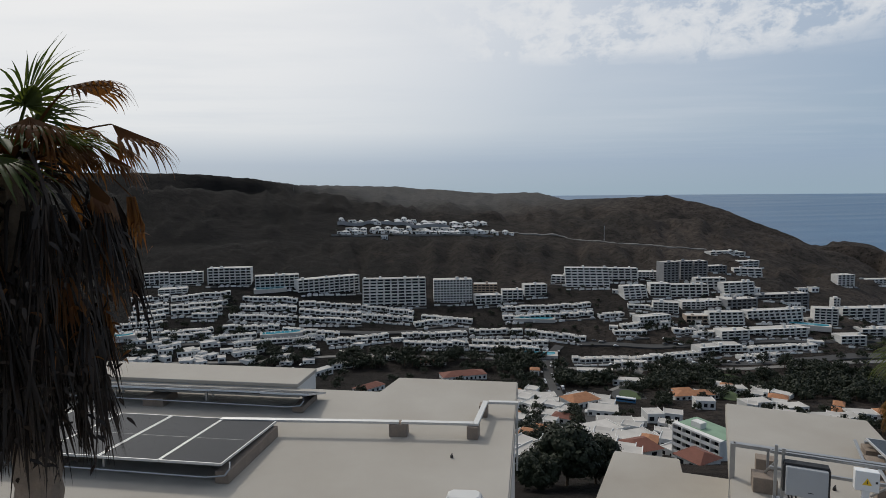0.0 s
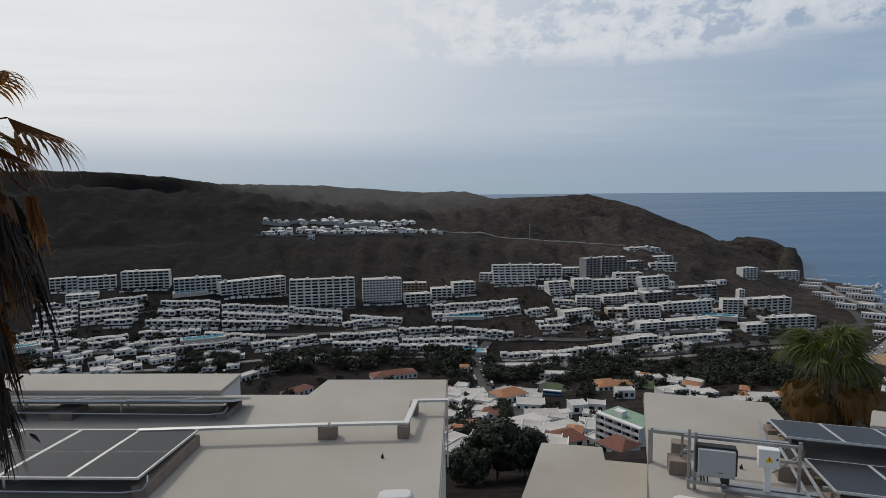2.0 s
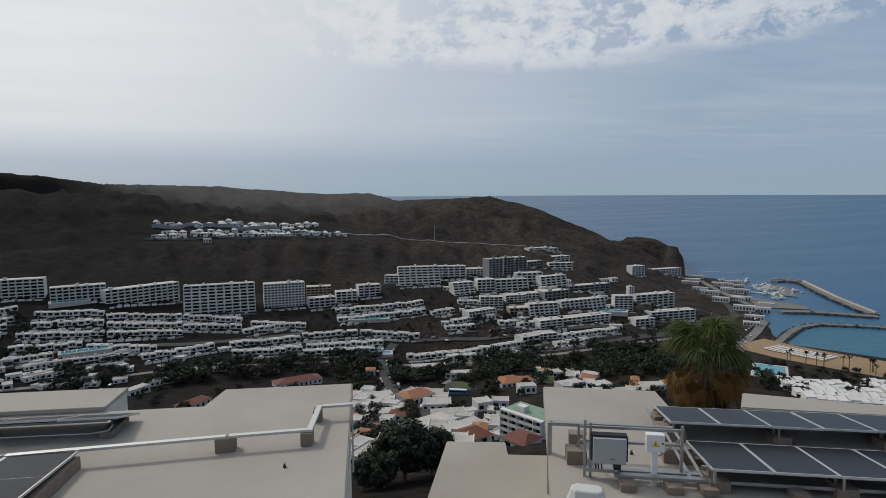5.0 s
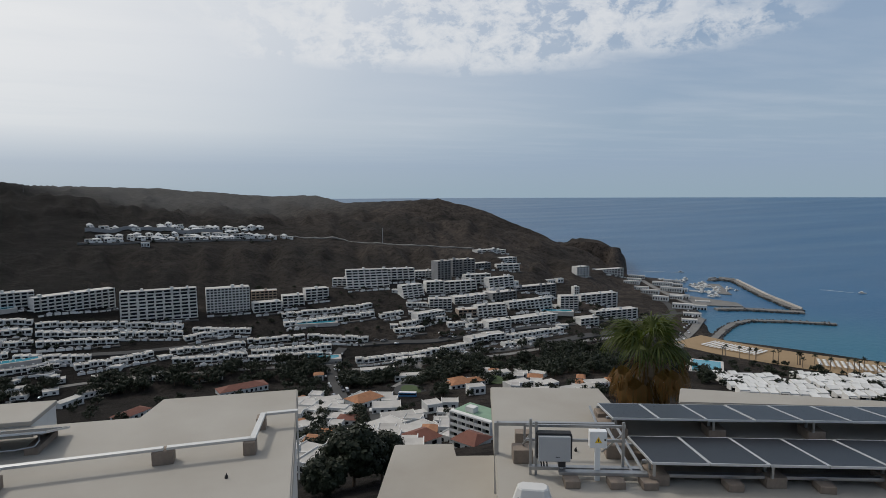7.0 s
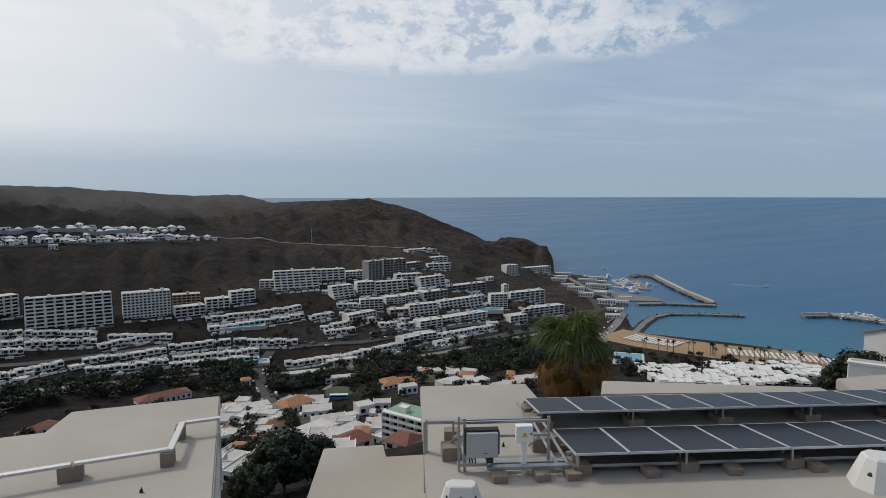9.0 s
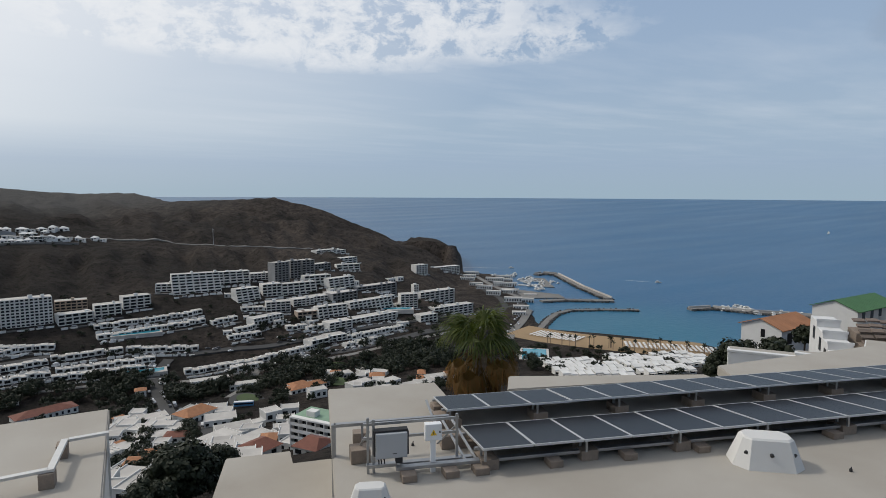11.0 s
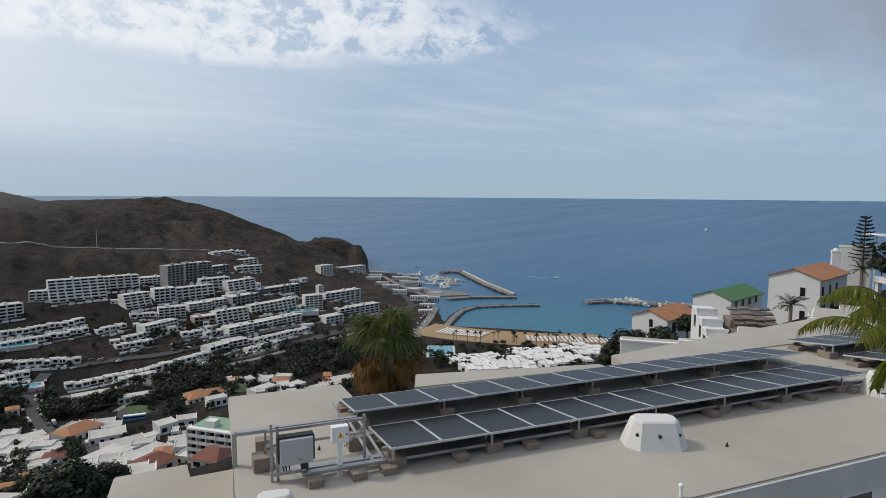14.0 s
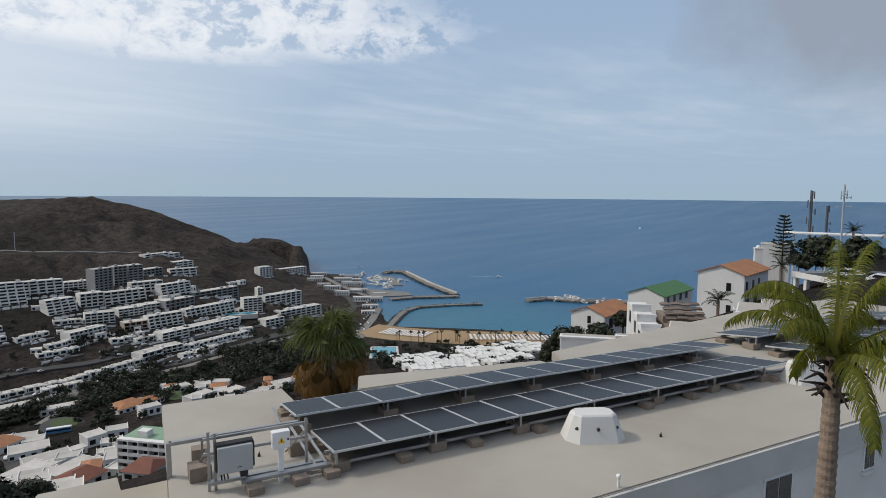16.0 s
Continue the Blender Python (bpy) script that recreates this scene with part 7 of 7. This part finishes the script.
def trunk_mesh(h, r0, r1, rings, rng, stubs=0):
    bm = bmesh.new()
    prev = None
    n = 14
    for i in range(rings + 1):
        k = i / rings
        r = (r0 + (r1 - r0) * k) * (1.06 if i % 2 else 0.97) * rng.uniform(0.98, 1.03)
        ring = [bm.verts.new((r * math.cos(6.2832 * j / n), r * math.sin(6.2832 * j / n), -h + h * k + rng.uniform(-0.006, 0.006))) for j in range(n)]
        if prev:
            for j in range(n):
                bm.faces.new((prev[j], prev[(j + 1) % n], ring[(j + 1) % n], ring[j]))
        prev = ring
    bm.faces.new(prev)
    return bm


def fan_palm(x, y, z, h, label, r_trunk, live, dry, dead, scale, seed, live_mat, dry_mat, dead_mat, skirt, tuft=1.0):
    """A fan palm whose crown springs from (x, y, z)."""
    rng = random.Random(seed)
    t = thing("palm_tree", pose(x, y, z), label, "palm tree")
    part("trunk", trunk_mesh(h, r_trunk * 1.3, r_trunk, int(h / 0.09), rng), M_TRUNK, t)
    for i in range(live):
        az, lift = i * 2.4 + rng.uniform(-0.3, 0.3), radians(rng.uniform(32 if tuft == 1 else 8, 84))
        big = 1.25 if tuft == 1 else 1.0
        part("frond", fan_frond(az, lift, (0.66 if tuft == 1 else 0.55) * scale * tuft * big * rng.uniform(0.6, 1.15), 0.78 * scale * tuft * big, 30, 0.8 if tuft < 1 else 2.1, 1.6, rng, 0.028 * scale * big, joined=0.30 if tuft == 1 else 0.3), live_mat, t)
    for i in range(dry):
        az, lift = i * 2.4 + rng.uniform(-0.4, 0.4), radians(rng.uniform(-25, 30))
        part("frond", fan_frond(az, lift, 0.75 * scale * (1.2 if tuft == 1 else 1), 0.72 * scale * rng.uniform(0.75, 1.1), 34, 2.2, 1.4, rng, 0.020 * scale * (1.6 if tuft == 1 else 1), 0.05, 0.8, 0.4), dry_mat, t, "drooping dry frond")
    for i in range(dead):
        az = i * 2.4 + rng.uniform(-0.4, 0.4)
        k = rng.random()
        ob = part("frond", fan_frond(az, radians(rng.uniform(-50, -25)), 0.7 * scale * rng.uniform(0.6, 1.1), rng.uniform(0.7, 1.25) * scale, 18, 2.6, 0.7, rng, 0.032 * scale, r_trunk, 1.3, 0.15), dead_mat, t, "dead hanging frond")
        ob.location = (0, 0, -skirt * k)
    return t


def dead_clump(az, reach, fall, ln, n, rng, width):
    """A withered leaf: a bent stalk and a bunch of shrivelled strips that hang from its end, with curled scraps."""
    verts, faces = [], []
    o = Vector((math.cos(az), math.sin(az), 0))
    side = Vector((-math.sin(az), math.cos(az), 0))
    pts = [o * (0.08 + (reach - 0.08) * k) + DOWN * (fall * k ** 2.2 - 0.12 * math.sin(math.pi * k)) for k in (0.0, 0.25, 0.5, 0.75, 1.0)]
    for i, q in enumerate(pts):
        w = 0.022 - 0.003 * i
        verts += [q - side * w, q + Vector((0, 0, w)), q + side * w]
    for i in range(4):
        a = 3 * i
        faces += [(a, a + 1, a + 4, a + 3), (a + 1, a + 2, a + 5, a + 4), (a + 2, a, a + 3, a + 5)]
    tip = pts[-1]
    for i in range(n):
        u = rng.gauss(0, 0.5)
        d = (DOWN + o * rng.uniform(-0.05, 0.30) + side * u * 0.35).normalized()
        t = rng.uniform(0, 3.14)
        face = (side * math.cos(t) + o * math.sin(t)).normalized()
        l = ln * rng.uniform(0.4, 1.0)
        q = tip + side * u * 0.05 + o * rng.uniform(-0.03, 0.03)
        blade(verts, faces, q, d, face, l, width * rng.uniform(0.6, 1.3), 0.8, rng, 6)
        if rng.random() < 0.5:
            e = q + d * l * rng.uniform(0.4, 0.95)
            v = Vector((rng.gauss(0, 1), rng.gauss(0, 1), rng.gauss(-0.4, 0.7))).normalized()
            blade(verts, faces, e, v, v.orthogonal().normalized(), rng.uniform(0.05, 0.13), width * 1.2, 1.5, rng, 3)
    me = bpy.data.meshes.new("frond")
    me.from_pydata([tuple(v) for v in verts], [], faces)
    return me


palm_left = fan_palm(-3.22, 4.50, EYE + 0.27, 10.5, "fan palm with a shaggy skirt of dead brown fronds", 0.15, 15, 0, 0, 1.12, 31, M_FROND, M_FRONDDRY, M_FRONDDEAD, 1.0, 0.66)
rng_side = random.Random(5)
for turn, up, stem, fan, spread, sag, droop in ((4, 38, 0.74, 0.66, 1.0, 0.55, 2.1), (6, 68, 0.68, 0.54, 0.95, 0.75, 2.2), (10, 30, 0.55, 0.5, 0.9, 0.6, 2.2), (40, 45, 0.6, 0.5, 0.8, 0.8, 2.2), (60, 62, 0.45, 0.42, 0.9, 0.8, 2.2), (-40, 55, 0.5, 0.45, 0.9, 0.8, 2.2), (-12, 14, 0.62, 0.46, 0.6, 0.8, 2.2), (95, 45, 0.5, 0.45, 0.9, 0.9, 2.2), (150, 50, 0.5, 0.45, 0.9, 0.9, 2.2), (-80, 40, 0.5, 0.45, 0.9, 0.9, 2.2)):
    part("frond", fan_frond(radians(turn), radians(up), stem, fan, 30, droop, spread, rng_side, 0.030, 0.05, sag, 0.58), M_FRONDDRY, palm_left, "drooping rust-brown frond")
for i in range(12):
    part("frond", fan_frond(i * 2.4 + rng_side.uniform(-0.3, 0.3), radians(rng_side.uniform(0, 55)), rng_side.uniform(0.35, 0.6), 0.48, 26, 2.3, 0.8, rng_side, 0.020, 0.05, 0.9, 0.45), M_FRONDDRY, palm_left, "drooping rust-brown frond")
rng_skirt = random.Random(77)
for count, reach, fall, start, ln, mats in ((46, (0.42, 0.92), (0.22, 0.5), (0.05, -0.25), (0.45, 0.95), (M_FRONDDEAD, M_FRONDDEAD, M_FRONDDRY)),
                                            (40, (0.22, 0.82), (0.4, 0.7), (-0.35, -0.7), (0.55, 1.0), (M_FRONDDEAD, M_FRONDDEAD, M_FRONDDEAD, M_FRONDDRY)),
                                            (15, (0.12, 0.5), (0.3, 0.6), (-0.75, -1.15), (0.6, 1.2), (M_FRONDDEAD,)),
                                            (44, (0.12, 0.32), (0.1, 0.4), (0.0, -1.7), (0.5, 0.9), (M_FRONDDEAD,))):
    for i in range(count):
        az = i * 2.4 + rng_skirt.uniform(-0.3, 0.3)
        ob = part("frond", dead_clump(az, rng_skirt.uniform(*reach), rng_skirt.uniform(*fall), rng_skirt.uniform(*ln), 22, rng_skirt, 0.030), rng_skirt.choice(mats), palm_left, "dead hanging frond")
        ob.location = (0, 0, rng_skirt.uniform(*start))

fan_palm(15.7, 18.2, EYE - 6.4, 10.0, "fan palm with a golden-brown skirt rising behind the roof", 0.3, 30, 28, 90, 1.50, 12, M_FROND, M_FRONDGOLD, M_FRONDGOLD, 2.0)


def feather_palm(x, y, z, h, r, n, ln, leaflet, label, seed, mat, young=None, boots=0, per=34, droop=1.0, sag=1.5, top=80, width=0.03):
    rng = random.Random(seed)
    t = thing("palm_tree", pose(x, y, z), label, "palm tree")
    part("trunk", trunk_mesh(h, r * (1.9 if boots else 1.15), r, max(8, int(h / 0.06)) if h < 12 else 60, rng), M_TRUNK, t)
    for i in range(n):
        lift = radians(rng.uniform(5, top))
        m = young if young and rng.random() < 0.35 else mat
        part("frond", feather_frond(i * 2.4 + rng.uniform(-0.3, 0.3), lift, ln * rng.uniform(0.85, 1.1), sag, per, leaflet, droop, rng, width * ln), m, t)
    for i in range(boots):
        az = i * 2.4
        bm = bmesh.new()
        a = Vector((r * 0.8 * math.cos(az), r * 0.8 * math.sin(az), -0.1 - 0.5 * rng.random()))
        o = Vector((math.cos(az), math.sin(az), rng.uniform(0.2, 0.9)))
        l = rng.uniform(0.12, 0.34)
        b = a + o * l * 0.5
        add_tube(bm, a, b, 0.035, 0.022, 6)
        add_tube(bm, b, b + Vector((o.x, o.y, rng.uniform(-0.9, 0.3))) * l * 0.7, 0.022, 0.008, 6)
        part("leaf_stub", bm, M_FRONDDEAD, t, "cut dead leaf stub")
    return t


feather_palm(9.23, 0.69, EYE - 2.1, 6.3, 0.092, 17, 1.70, 0.36, "feather palm with yellow-green fronds and a ringed trunk", 8, M_FRONDYOUNG, M_FRONDYOUNG, 30, 90, 3.7, 2.1, 82, 0.0140)
feather_palm(68.1, 16.0, 138.6, 6.0, 0.16, 14, 1.9, 0.5, "small dark palm beside the white houses", 14, M_TREE, None, 0, 22)
feather_palm(103.5, 15.6, 139.2, 8.0, 0.2, 16, 2.2, 0.5, "small dark palm beside the white houses", 15, M_TREE, None, 0, 22)
feather_palm(141.0, 9.2, 143.0, 12.0, 0.2, 14, 2.6, 0.6, "small dark palm on the hilltop", 16, M_TREE, None, 0, 20)
feather_palm(142.0, 3.0, 142.6, 12.0, 0.2, 14, 2.6, 0.6, "small dark palm on the hilltop", 17, M_TREE, None, 0, 20)
rng_bp = random.Random(40)
for i in range(26):
    s = i / 26
    x, y = 420 + 95 * s + rng_bp.uniform(-8, 8), 385 - 105 * s + rng_bp.uniform(-8, 8)
    h = rng_bp.uniform(7, 11)
    feather_palm(x, y, ground(x, y) + h, h + 1, 0.28, 12, 2.7, 1.1, "palm behind the beach", 50 + i % 5, M_TREE, None, 0, 9, 1.0, 1.5, 80, 0.13)
